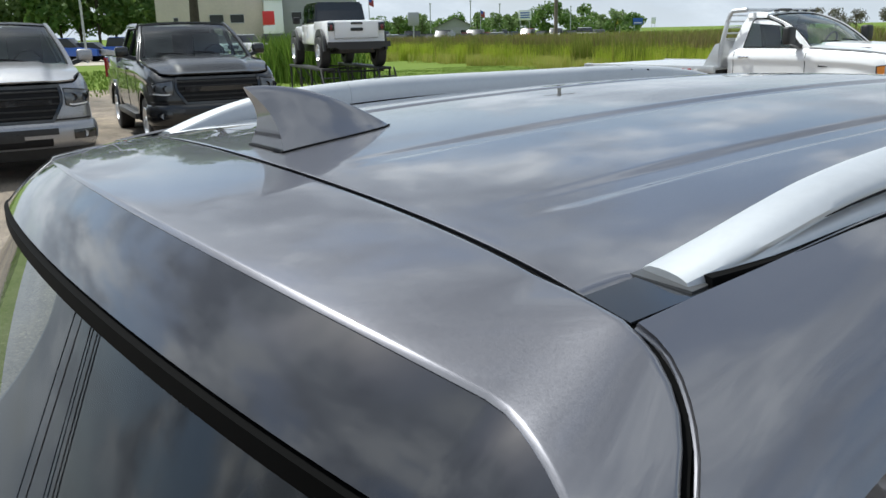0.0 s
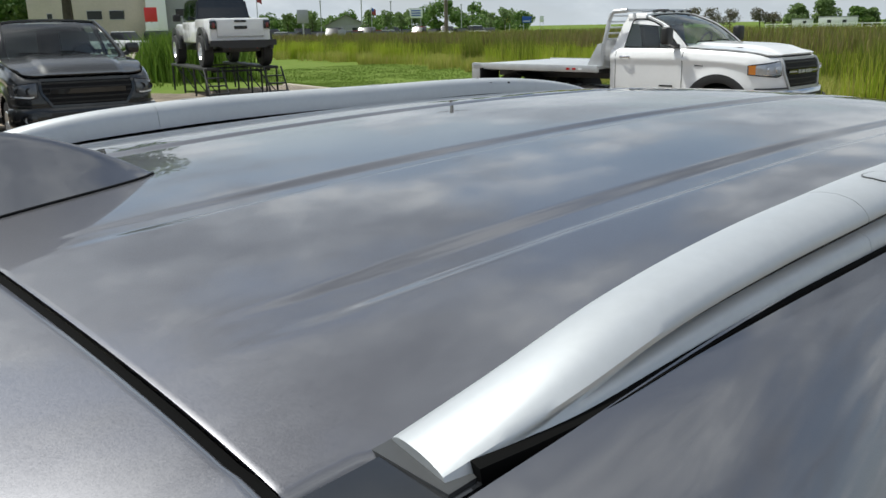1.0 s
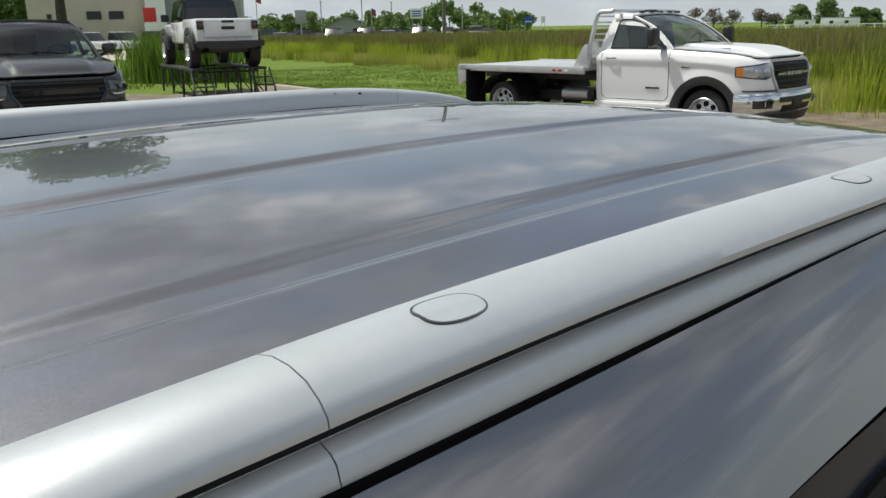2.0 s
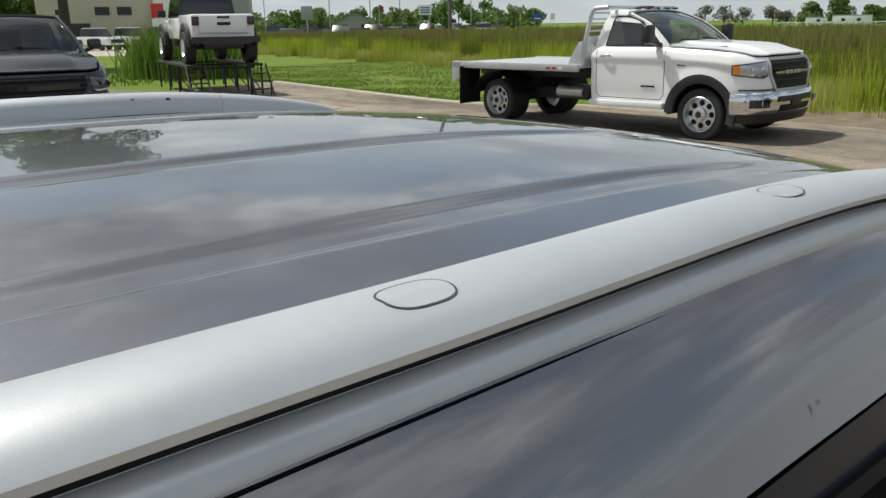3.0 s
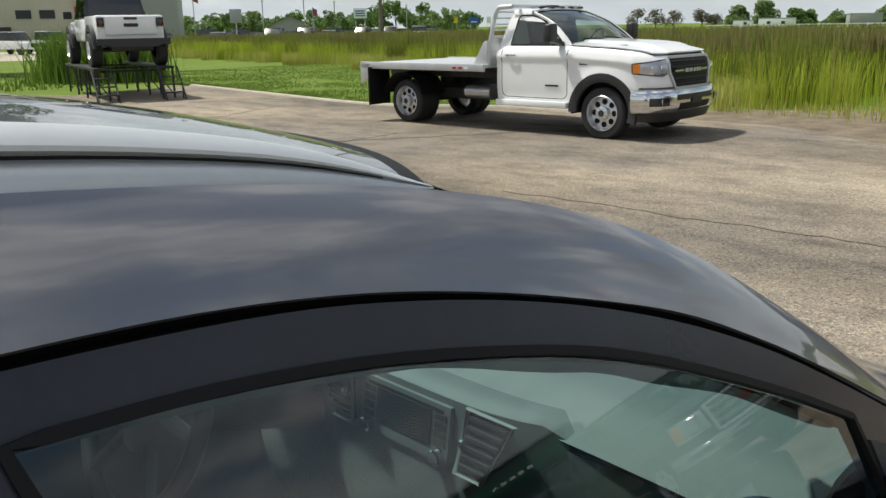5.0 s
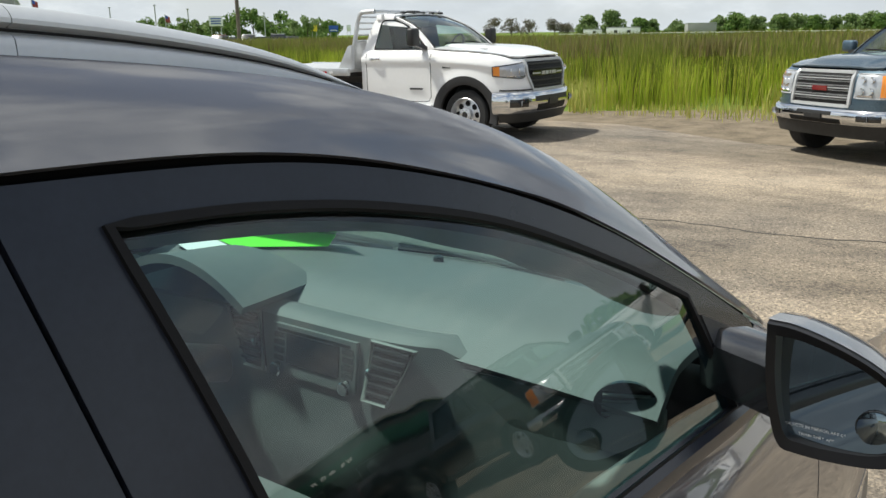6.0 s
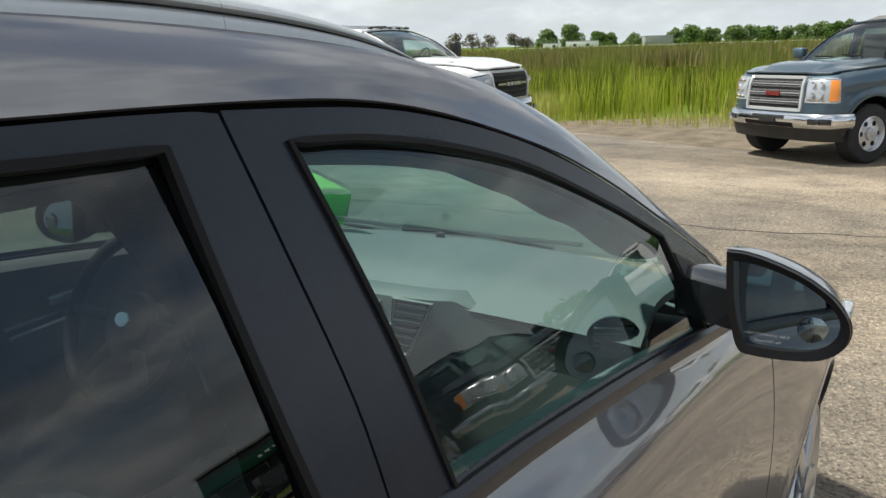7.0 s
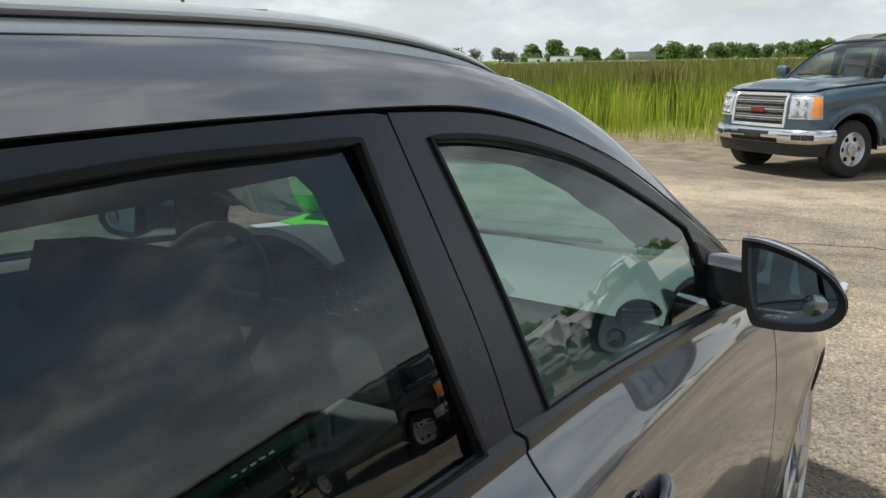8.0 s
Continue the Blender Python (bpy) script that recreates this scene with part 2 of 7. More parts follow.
def thicken(bm, thick, way=None):
    """Gives a sheet a back face, offset against its vertex normals or along way."""
    bm.normal_update()
    vs, fs = bm.verts[:], bm.faces[:]
    rim = [(e.verts[0], e.verts[1]) for e in bm.edges if len(e.link_faces) == 1]
    back = {v: bm.verts.new(v.co + (Vector(way) if way else -v.normal) * thick) for v in vs}
    for f in fs:
        bm.faces.new([back[v] for v in reversed(f.verts)])
    for a, b in rim:
        bm.faces.new((a, b, back[b], back[a]))
    return bm


def sweep(path, section, up=(0, 0, 1), closed=False, cap=True, scale=None, bm=None):
    """section: (side, up) pairs carried along path."""
    bm = bm or bmesh.new()
    path = [Vector(p) for p in path]
    rings = []
    n = len(path)
    for i, p in enumerate(path):
        a = path[(i - 1) % n] if closed or i else path[i]
        b = path[(i + 1) % n] if closed or i < n - 1 else path[i]
        d = (b - a).normalized()
        u = Vector(up(i) if callable(up) else up)
        s = d.cross(u).normalized()
        w = s.cross(d).normalized()
        k = scale(i / (n - 1)) if scale else 1.0
        kk = k if isinstance(k, tuple) else (k, k)
        rings.append([bm.verts.new(p + s * (q[0] * kk[0]) + w * (q[1] * kk[1])) for q in (section(i / (n - 1)) if callable(section) else section)])
    m = len(rings[0])
    for i in range(n if closed else n - 1):
        for j in range(m):
            r0, r1 = rings[i], rings[(i + 1) % n]
            bm.faces.new((r0[j], r0[(j + 1) % m], r1[(j + 1) % m], r1[j]))
    if cap and not closed:
        bm.faces.new(rings[0])
        bm.faces.new(rings[-1][::-1])
    return bm


def circle(r, n=10):
    return [(r * math.cos(2 * math.pi * i / n), r * math.sin(2 * math.pi * i / n)) for i in range(n)]


def tube(path, r, n=8, closed=False, bm=None, up=(0.13, 0.21, 1)):
    return sweep(path, circle(r, n), up=up, closed=closed, bm=bm)


def lathe(profile, n=24, bm=None, m=None, cap=True):
    """profile: (radius, along) turned about the y axis."""
    t = bmesh.new()
    rings = [[t.verts.new((r * math.cos(2 * math.pi * i / n), a, r * math.sin(2 * math.pi * i / n))) for i in range(n)] for r, a in profile]
    for i in range(len(rings) - 1):
        for j in range(n):
            t.faces.new((rings[i][j], rings[i][(j + 1) % n], rings[i + 1][(j + 1) % n], rings[i + 1][j]))
    if cap:
        t.faces.new(rings[0]); t.faces.new(rings[-1][::-1])
    if m is not None:
        t.transform(m)
    return t if bm is None else merge(bm, t)


def prism(outline, y0, y1, bevel=0.0, seg=2, axis="y"):
    """An outline in (x, z) drawn out across y."""
    bm = bmesh.new()
    f = bm.faces.new([bm.verts.new((x, y0, z)) for x, z in outline])
    r = bmesh.ops.extrude_face_region(bm, geom=[f])
    for v in r["geom"]:
        if isinstance(v, bmesh.types.BMVert):
            v.co.y = y1
    bmesh.ops.recalc_face_normals(bm, faces=bm.faces[:])
    if bevel:
        rim = [e for e in bm.edges if abs(e.verts[0].co.y - e.verts[1].co.y) < 1e-6]
        bmesh.ops.bevel(bm, geom=rim, offset=bevel, segments=seg, affect="EDGES", profile=0.6)
    bmesh.ops.triangulate(bm, faces=[f for f in bm.faces if len(f.verts) > 4])
    return bm


def spline(pts, n):
    """Catmull-Rom through pts, n points evenly in parameter."""
    P = [np.array(p, float) for p in pts]
    P = [2 * P[0] - P[1], *P, 2 * P[-1] - P[-2]]
    out = []
    for i in range(n):
        s = i / (n - 1) * (len(P) - 3)
        k = min(int(s), len(P) - 4)
        t = s - k
        a, b, c, d = P[k:k + 4]
        out.append(0.5 * (2 * b + (c - a) * t + (2 * a - 5 * b + 4 * c - d) * t * t + (3 * b - a - 3 * c + d) * t ** 3))
    return out


def curve(pts):
    """A smooth function of x through (x, value) pairs."""
    xs = np.array([p[0] for p in pts], float)
    ys = np.array([p[1] for p in pts], float)
    m = np.gradient(ys, xs)

    def f(x):
        x = min(max(x, xs[0]), xs[-1])
        i = int(min(max(np.searchsorted(xs, x) - 1, 0), len(xs) - 2))
        h = xs[i + 1] - xs[i]
        t = (x - xs[i]) / h
        return float((2 * t ** 3 - 3 * t * t + 1) * ys[i] + (t ** 3 - 2 * t * t + t) * h * m[i] + (3 * t * t - 2 * t ** 3) * ys[i + 1] + (t ** 3 - t * t) * h * m[i + 1])
    return f


def lin(a, b, n):
    return [a + (b - a) * i / (n - 1) for i in range(n)]


# ---- the grey crossover: shape curves (x ahead, y to its left, z up) ----
zc = curve([(-1.8, 1.50), (-1.6, 1.553), (-1.39, 1.596), (-1.19, 1.614), (-0.8, 1.632), (-0.4, 1.636), (0.0, 1.623), (0.26, 1.595), (0.42, 1.565), (0.57, 1.522)])


def roof_z(x, y):
    a = abs(y)
    z = zc(x) - 0.034 * (a / 0.58) ** 2.0 - 0.022 * (a / 0.58) ** 6
    ends = min(max((x + 1.33) / 0.22, 0), 1) * min(max((0.27 - x) / 0.2, 0), 1)
    for g, w in ((0.17, 0.021), (0.40, 0.023)):
        d = abs(a - g) / w
        if d < 1:
            z -= 0.0042 * ends * min(1.0, (1 - d) * 2.2) ** 1.2
    return z


U_CTRL = [(-1.385, -0.587, 1.556), (-1.27, -0.590, 1.570), (-1.0, -0.5945, 1.595), (-0.4, -0.5955, 1.6045), (0.0, -0.597, 1.590), (0.33, -0.612, 1.546), (0.58, -0.642, 1.467), (0.80, -0.692, 1.342), (1.0, -0.742, 1.208), (1.16, -0.785, 1.098)]
D_CTRL = [(-1.462, -0.712, 1.432), (-1.27, -0.690, 1.476), (-1.0, -0.673, 1.518), (-0.5, -0.667, 1.534), (-0.05, -0.671, 1.526), (0.22, -0.683, 1.498), (0.50, -0.716, 1.418), (0.67, -0.752, 1.343), (0.84, -0.793, 1.248), (1.06, -0.850, 1.115)]
NS = 121
U_CURVE, D_CURVE = spline(U_CTRL, NS), spline(D_CTRL, NS)
side_y = lambda z, x=0.0: -(0.674 + 0.385 * (1.517 - z)) - 0.018 * min(max((x - 0.2) / 0.6, 0), 1)
door_z = curve([(p[0], p[2]) for p in D_CTRL])
belt_z = curve([(-1.3, 1.27), (-0.9, 1.238), (-0.121, 1.155), (0.073, 1.139), (0.33, 1.114), (0.868, 1.047), (1.2, 0.995)])
body_y = curve([(0.25, 0.86), (0.32, 0.885), (0.45, 0.915), (0.62, 0.932), (0.80, 0.935), (0.92, 0.922), (1.0, 0.902), (1.06, 0.878), (1.12, 0.850), (1.3, 0.76)])
plan_k = curve([(-1.95, 0.80), (-1.7, 0.92), (-1.2, 0.985), (-0.5, 1.0), (0.4, 1.0), (1.0, 1.015), (1.7, 1.055), (2.1, 1.02), (2.45, 0.86), (2.6, 0.70)])


def flip(bm):
    for v in bm.verts:
        v.co.y = -v.co.y
    return bm


def resample(pts, n):
    P = [Vector(p) for p in pts]
    d = [0]
    for a, b in zip(P, P[1:]):
        d.append(d[-1] + (b - a).length)
    out, k = [], 0
    for i in range(n):
        s = d[-1] * i / (n - 1)
        while k < len(P) - 2 and d[k + 1] < s:
            k += 1
        out.append(P[k].lerp(P[k + 1], (s - d[k]) / max(d[k + 1] - d[k], 1e-9)))
    return out


def ring(outer, inner, thick):
    bm = bmesh.new()
    a = [bm.verts.new(p) for p in outer]
    b = [bm.verts.new(p) for p in inner]
    n = len(a)
    for i in range(n):
        bm.faces.new((a[i], a[(i + 1) % n], b[(i + 1) % n], b[i]))
    return thicken(bm, thick, (0, 0.93, -0.36))


def panel(pts, thick):
    bm = bmesh.new()
    bm.faces.new([bm.verts.new(p) for p in pts])
    if thick:
        thicken(bm, thick, (0, 0.93, -0.36))
    bmesh.ops.triangulate(bm, faces=[f for f in bm.faces if len(f.verts) > 4])
    return bm


def curved_pane(pts, bulge):
    """A pane through a flat outline, bowed outwards over its height."""
    bm = panel(pts, 0.0)
    for _ in range(3):
        bmesh.ops.subdivide_edges(bm, edges=[e for e in bm.edges if e.calc_length() > 0.03], cuts=1, use_grid_fill=True)
    bmesh.ops.triangulate(bm, faces=bm.faces[:])
    zs = [p.z for p in pts]
    lo, hi = min(zs), max(zs)
    for v in bm.verts:
        q = (v.co.z - lo) / (hi - lo)
        v.co += Vector((0, -0.933, 0.36)) * bulge * (4 * q * (1 - q) - 0.45)
    return bm


def on_side(x, z, out=0.0):
    return Vector((x, side_y(z, x) - out * 0.928, z + out * 0.371))


car = thing("crossover_car", "grey metallic crossover with silver roof rails and black window trim", "car")
TWIN = ((1, lambda b: b), (-1, flip))

# roof skin with four pressed channels
x_rear = lambda y: -1.381 + 0.075 * y * y
x_head = lambda y: 0.53 - 0.20 * (y / 0.61) ** 2


def roof_pt(u, v):
    y = v * (0.530 + 0.023 * min(max(u - 0.02, 0) / 0.04, 1.0))
    x = x_rear(y) + (x_head(y) - x_rear(y)) * u
    return (x, y, roof_z(x, y) - 0.0004 * max(0, 1 - u / 0.001) ** 2 - 0.006 * max(0, (abs(v) - 0.985) / 0.015) ** 2)


part("roof_panel", surf(roof_pt, [0, 0.001, 0.002, 0.003, 0.0045, 0.006] + lin(0.01, 1, 80), [-1, -0.995, -0.99, -0.985] + lin(-0.975, 0.975, 331) + [0.985, 0.99, 0.995, 1], 0.004), PAINT, car)
# shut line and seal along the rear edge, windscreen header seal
part("header_seal", sweep([(x_head(y) + 0.006, y, roof_z(x_head(y), y) - 0.005) for y in lin(-0.585, 0.585, 41)], [(-0.008, -0.006), (0.010, -0.006), (0.010, 0.004), (-0.008, 0.004)]), RUBBER, car)

# tailgate: painted spoiler, dark sloping rear face, glass
GATE_X = lambda y: x_rear(y) - 0.0108
gate_edge = curve([(0.50, -1.3708), (0.525, -1.3722), (0.547, -1.3745), (0.57, -1.3772), (0.587, -1.3788), (0.600, -1.3800), (0.611, -1.3817), (0.620, -1.3850), (0.630, -1.3900), (0.645, -1.4045), (0.654, -1.4165), (0.69, -1.4560)])
gate_top = curve([(0.50, roof_z(-1.37, 0.50) - 0.0035), (0.53, 1.5595), (0.56, 1.5575), (0.585, 1.5545), (0.600, 1.5470), (0.618, 1.5345), (0.636, 1.5180), (0.6515, 1.5030), (0.661, 1.4920), (0.69, 1.4560)])


def gate_pt(u, v):
    """u along the car from the shut line to the lip, v across and round the corner."""
    a = abs(v)
    s = 1 if v >= 0 else -1
    q = max(0, a - 0.8) / 0.2
    y = s * (0.565 * min(a, 0.8) / 0.8 + 0.125 * math.sin(q * 1.3) / math.sin(1.3))
    yr = min(abs(y), 0.575)
    drop = 0.090 * q ** 1.58
    crest = 0.154 + 0.025 * yr * yr - 0.125 * yr * yr * (1 + 0.62 * (yr / 0.575) ** 4) - 0.02 * q ** 2
    shift = -0.058 * q ** 1.7
    if u < 0.6:
        k = u / 0.6
        front = GATE_X(yr) if abs(y) < 0.50 else gate_edge(abs(y))
        x = front + (GATE_X(yr) + shift - crest - front) * k
        z = roof_z(x_rear(yr), yr) - 0.0155 * k ** 1.2 - 0.001 * k ** 10 - 0.002 - 0.0015 * max(0, 1 - k / 0.02) ** 2
        if abs(y) > 0.50:
            z += (gate_top(abs(y)) - roof_z(x_rear(yr), yr) + 0.0035 + drop) * (1 - k) ** 1.5
    else:
        k = (u - 0.6) / 0.4
        x = GATE_X(yr) + shift - crest - 0.0015 - (0.060 - 0.015 * q) * k
        z = roof_z(x_rear(yr), yr) - 0.0205 - 0.039 * k - 0.010 * k ** 3
    return (x, y, z - drop)


spoiler = part("spoiler", surf(gate_pt, [0, 0.006, 0.012, 0.02, 0.03] + lin(0.05, 0.5, 9) + lin(0.52, 0.585, 7) + [0.59, 0.5945, 0.598, 0.6], lin(-1, 1, 121), 0.004), PAINT, car)
part("spoiler_bead", sweep([Vector(gate_pt(0.6, v)) + Vector((0.0012, 0, 0.0004)) for v in lin(-1, 1, 121)], circle(0.0026, 10)), PAINT, spoiler)
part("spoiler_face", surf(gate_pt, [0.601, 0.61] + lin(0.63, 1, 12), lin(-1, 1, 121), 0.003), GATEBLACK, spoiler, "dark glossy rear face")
part("roof_gutter_seal", sweep([Vector(gate_pt(0.0, v)) + Vector((0.0053, 0, 0.0004)) for v in lin(-1, 1, 101)], [(-0.0050, -0.022), (0.0050, -0.022), (0.0050, 0), (-0.0050, 0)]), SEALBLACK, car)
lip = [gate_pt(1.0, v) for v in lin(-0.96, 0.96, 61)]
part("spoiler_lip", sweep([(p[0] - 0.002, p[1], p[2] - 0.006) for p in lip], [(-0.006, -0.012), (0.005, -0.012), (0.005, 0.004), (-0.006, 0.004)]), SEALBLACK, car)


def rear_glass_pt(u, v):
    p = gate_pt(1.0, v * 0.93)
    return (p[0] + 0.012 - 0.20 * u - 0.05 * (1 - v * v) * u, p[1] * (1 + 0.12 * u), p[2] - 0.022 - 0.33 * u)


rear_glass = part("rear_window", surf(rear_glass_pt, lin(0, 1, 12), lin(-1, 1, 41)), GLASS_DARK, car, "tinted rear window with heating wires")
for v0 in (-0.205, -0.275, -0.285):
    part("heating_wire", tube([Vector(rear_glass_pt(u, v0 - 0.42 * u * (1 - 0.3 * u))) + Vector((-0.003, 0, 0.002)) for u in lin(0.0, 1, 16)], 0.0006, 5), GLOSSBLACK, rear_glass)


def tail_pt(u, v):
    p = rear_glass_pt(1.0, v)
    z = p[2] - u * 0.75
    return (p[0] - 0.09 * math.sin(min(u * 2.2, 1.57)) + 0.05 * u * u, p[1] * (1.1 + 0.12 * u), z)


part("tailgate_lower", surf(tail_pt, lin(0, 1, 14), lin(-1.04, 1.04, 31), 0.005), PAINT, car)

# both sides
rear_cut = curve([(0, 0.011), (0.11, 0.0235), (0.22, 0.0298), (0.3, 0.0315), (0.4, 0.0315), (0.52, 0.0272), (0.6, 0.0205), (0.8, 0.006), (1, 0)])
for sgn, F in TWIN:
    def cant_pt(i, v):
        a, b = Vector(U_CURVE[i]), Vector(D_CURVE[i])
        c = (a + b) / 2 + Vector((0, -0.007, 0.013))
        p = a * (1 - v) ** 2 + c * 2 * v * (1 - v) + b * v * v
        return p + Vector((1, -0.026 + 0.14 * v, 0.122 + 0.108 * v)) * rear_cut(v) * max(0.0, 1 - i / 14) ** 2
    part("cant_rail", F(surf(cant_pt, list(range(NS)), lin(0, 1, 13), 0.004)), PAINT, car)
    part("panel_edge_bead", F(sweep([cant_pt(0, v) - Vector((0, 0, 0.0012)) for v in lin(0, 1, 24)], circle(0.0022, 8))), PAINT, car)
    # roof ditch under the rail
    part("roof_ditch", F(sweep([(x, -0.568, roof_z(x, 0.568) - 0.012) for x in lin(-1.378, 0.30, 50)], [(-0.030, -0.005), (0.030, -0.005), (0.030, 0.004), (-0.030, 0.004)])), GLOSSBLACK, car)
    part("ditch_cover", F(surf(lambda u, v: (-1.3625 - 0.010 * v + 0.082 * u, -0.5325 - 0.0495 * v, 1.5540 + 0.006 * u - 0.002 * v), lin(0, 1, 4), lin(0, 1, 4), 0.006)), GLOSSBLACK, car, "black ditch cover behind the roof rail")
    # door top seal
    part("door_top_seal", F(sweep([Vector(p) + Vector((0, 0.006, -0.004)) for p in D_CURVE if p[0] > -1.02], [(-0.014, -0.030), (0.004, -0.030), (0.004, -0.002), (-0.014, 0.001)])), SEALBLACK, car)

    part("door_top_backing", F(surf(lambda i, v: Vector(D_CURVE[i]) + Vector((0, 0.012 + 0.012 * v, 0.004 - 0.055 * v)), [i for i in range(NS) if -1.02 < D_CURVE[i][0] < 1.03], (0, 0.5, 1), 0.003)), SEALBLACK, car)

    # ---- front door: black frame, glass, belt strip, skin
    def skin_pt(x, v):
        z = (belt_z(x) - 0.022) * (1 - v) + 0.30 * v
        w = max(0.0, 1 - v / 0.085) ** 2
        return (x, (-body_y(z) * plan_k(x)) * (1 - w) + (side_y(belt_z(x), x) - 0.013) * w, z)
    SKIN_V = [0, 0.008, 0.016, 0.025, 0.035, 0.046, 0.058, 0.07, 0.085, 0.10] + lin(0.13, 1, 24)
    fd = part("front_door", F(surf(skin_pt, lin(-0.018, 1.145, 40), SKIN_V, 0.004)), PAINT, car)
    w_rear = [(0.073, 1.139), (0.061, 1.273), (0.038, 1.391), (0.014, 1.486)]
    w_top = [(0.014, 1.486), (0.135, 1.474), (0.280, 1.446), (0.455, 1.394), (0.665, 1.300), (0.815, 1.222)]
    w_front = [(0.815, 1.222), (0.848, 1.13), (0.868, 1.049)]
    w_bot = [(x, belt_z(x)) for x in lin(0.868, 0.073, 12)]
    o_rear = [(-0.019, 1.147), (-0.017, 1.261), (-0.036, 1.406), (-0.054, 1.519)]
    o_top = [(x, door_z(x) - 0.005) for x in lin(-0.054, 1.04, 50)]
    o_front = [(1.04, door_z(1.04) - 0.005), (1.06, 1.07), (1.07, belt_z(1.07))]
    o_bot = [(x, belt_z(x)) for x in lin(1.07, -0.019, 12)]

    def loop(segs, counts, out):
        pts = []
        for s, c in zip(segs, counts):
            smooth = spline(s, 24) if len(s) < 20 else s
            pts += resample([on_side(x, z, out) for x, z in smooth], c)[:-1]
        return pts
    counts = (14, 50, 12, 30)
    outer, inner = loop((o_rear, o_top, o_front, o_bot), counts, 0.0), loop((w_rear, w_top, w_front, w_bot), counts, 0.0)
    part("window_frame", F(ring(outer, inner, 0.02)), APPLIQUE, fd, "satin black window frame")
    part("window_seal", F(sweep(loop((w_rear, w_top, w_front, w_bot), counts, 0.002), [(-0.004, -0.008), (0.003, -0.008), (0.003, 0.002), (-0.004, 0.002)], up=(0, -0.93, 0.37), closed=True)), RUBBER, fd)
    g = part("window_glass", F(curved_pane(loop((w_rear, w_top, w_front, w_bot), counts, -0.006), 0.009)), GLASS_CLEAR, fd, "lightly tinted front side window")
    g.visible_shadow = False
    part("belt_moulding", F(sweep([(x, side_y(belt_z(x), x) - 0.008, belt_z(x) - 0.016) for x in lin(-0.017, 1.10, 40)], [(-0.02, -0.020), (0.007, -0.019), (0.010, -0.008), (0.009, 0.006), (0.003, 0.015), (-0.02, 0.015)], up=(0, -0.3, 0.95))), APPLIQUE, fd)

    # ---- rear door
    rd = part("rear_door", F(surf(skin_pt, lin(-0.98, -0.024, 30), SKIN_V, 0.004)), PAINT, car)
    r_front = [(-0.126, 1.497), (-0.121, 1.40), (-0.110, 1.27), (-0.097, 1.153)]
    r_bot = [(x, belt_z(x)) for x in lin(-0.097, -0.86, 12)]
    r_rear = [(-0.86, belt_z(-0.86)), (-0.92, 1.35), (-0.93, 1.43), (-0.90, 1.480)]
    r_top = [(-0.90, 1.480), (-0.70, 1.497), (-0.53, 1.503), (-0.383, 1.506), (-0.25, 1.502), (-0.126, 1.497)]
    p_front = [(-0.058, 1.519), (-0.040, 1.406), (-0.0205, 1.261), (-0.0225, 1.147)]
    p_bot = [(x, belt_z(x)) for x in lin(-0.0225, -0.93, 12)]
    p_rear = [(-0.93, belt_z(-0.93)), (-0.985, 1.35), (-1.0, 1.43), (-0.985, 1.505)]
    p_top = [(x, door_z(x) - 0.005) for x in lin(-0.985, -0.058, 30)]
    counts = (14, 30, 12, 40)
    outer, inner = loop((p_front, p_bot, p_rear, p_top), counts, 0.0), loop((r_front, r_bot, r_rear, r_top), counts, 0.0)
    part("window_frame", F(ring(outer, inner, 0.02)), APPLIQUE, rd, "satin black window frame")
    part("window_seal", F(sweep(loop((r_front, r_bot, r_rear, r_top), counts, 0.003), [(-0.005, -0.008), (0.0035, -0.008), (0.0035, 0.002), (-0.005, 0.002)], up=(0, -0.93, 0.37), closed=True)), RUBBER, rd)
    g = part("window_glass", F(curved_pane(loop((r_front, r_bot, r_rear, r_top), counts, -0.006), 0.009)), GLASS_DARK, rd, "dark privacy glass")
    g.visible_shadow = False
    part("belt_moulding", F(sweep([(x, side_y(belt_z(x), x) - 0.008, belt_z(x) - 0.016) for x in lin(-0.93, -0.026, 30)], [(-0.02, -0.020), (0.007, -0.019), (0.010, -0.008), (0.009, 0.006), (0.003, 0.015), (-0.02, 0.015)], up=(0, -0.3, 0.95))), APPLIQUE, rd)
    # pillar behind the door gaps
    part("b_pillar", F(panel([on_side(-0.11, 1.52, -0.022), on_side(0.0, 1.52, -0.022), on_side(0.05, 1.12, -0.022), on_side(-0.11, 1.12, -0.022)], 0.05)), RUBBER, car)

    # ---- quarter panel, fender, sill
    gap_x = curve([(0.3, -1.70), (0.6, -1.78), (0.9, -1.72), (1.1, -1.56), (1.25, -1.49), (1.40, -1.468), (1.48, -1.455)])

    def quarter_pt(i, v):
        zz = 1.475 * (1 - v) + 0.32 * v
        x = -0.988 + (gap_x(zz) + 0.988) * i
        z = zz + (door_z(x) + 0.001 - 1.475) * max(0, 1 - v * 3)
        b = min(max((z - 1.08) / 0.22, 0), 1)
        b = b * b * (3 - 2 * b)
        y = side_y(z) * b - body_y(min(z, 1.2)) * plan_k(x) * (1 - b)
        return (x, y, z)
    part("quarter_panel", F(surf(quarter_pt, lin(0, 1, 24), lin(0, 1, 40), 0.004)), PAINT, car)
    arch = lambda x: 0.345 + math.sqrt(max(0.0, 0.385 ** 2 - (x - 1.72) ** 2))
    fz = curve([(1.1, 0.985), (1.5, 0.955), (1.9, 0.875), (2.2, 0.78), (2.45, 0.64)])

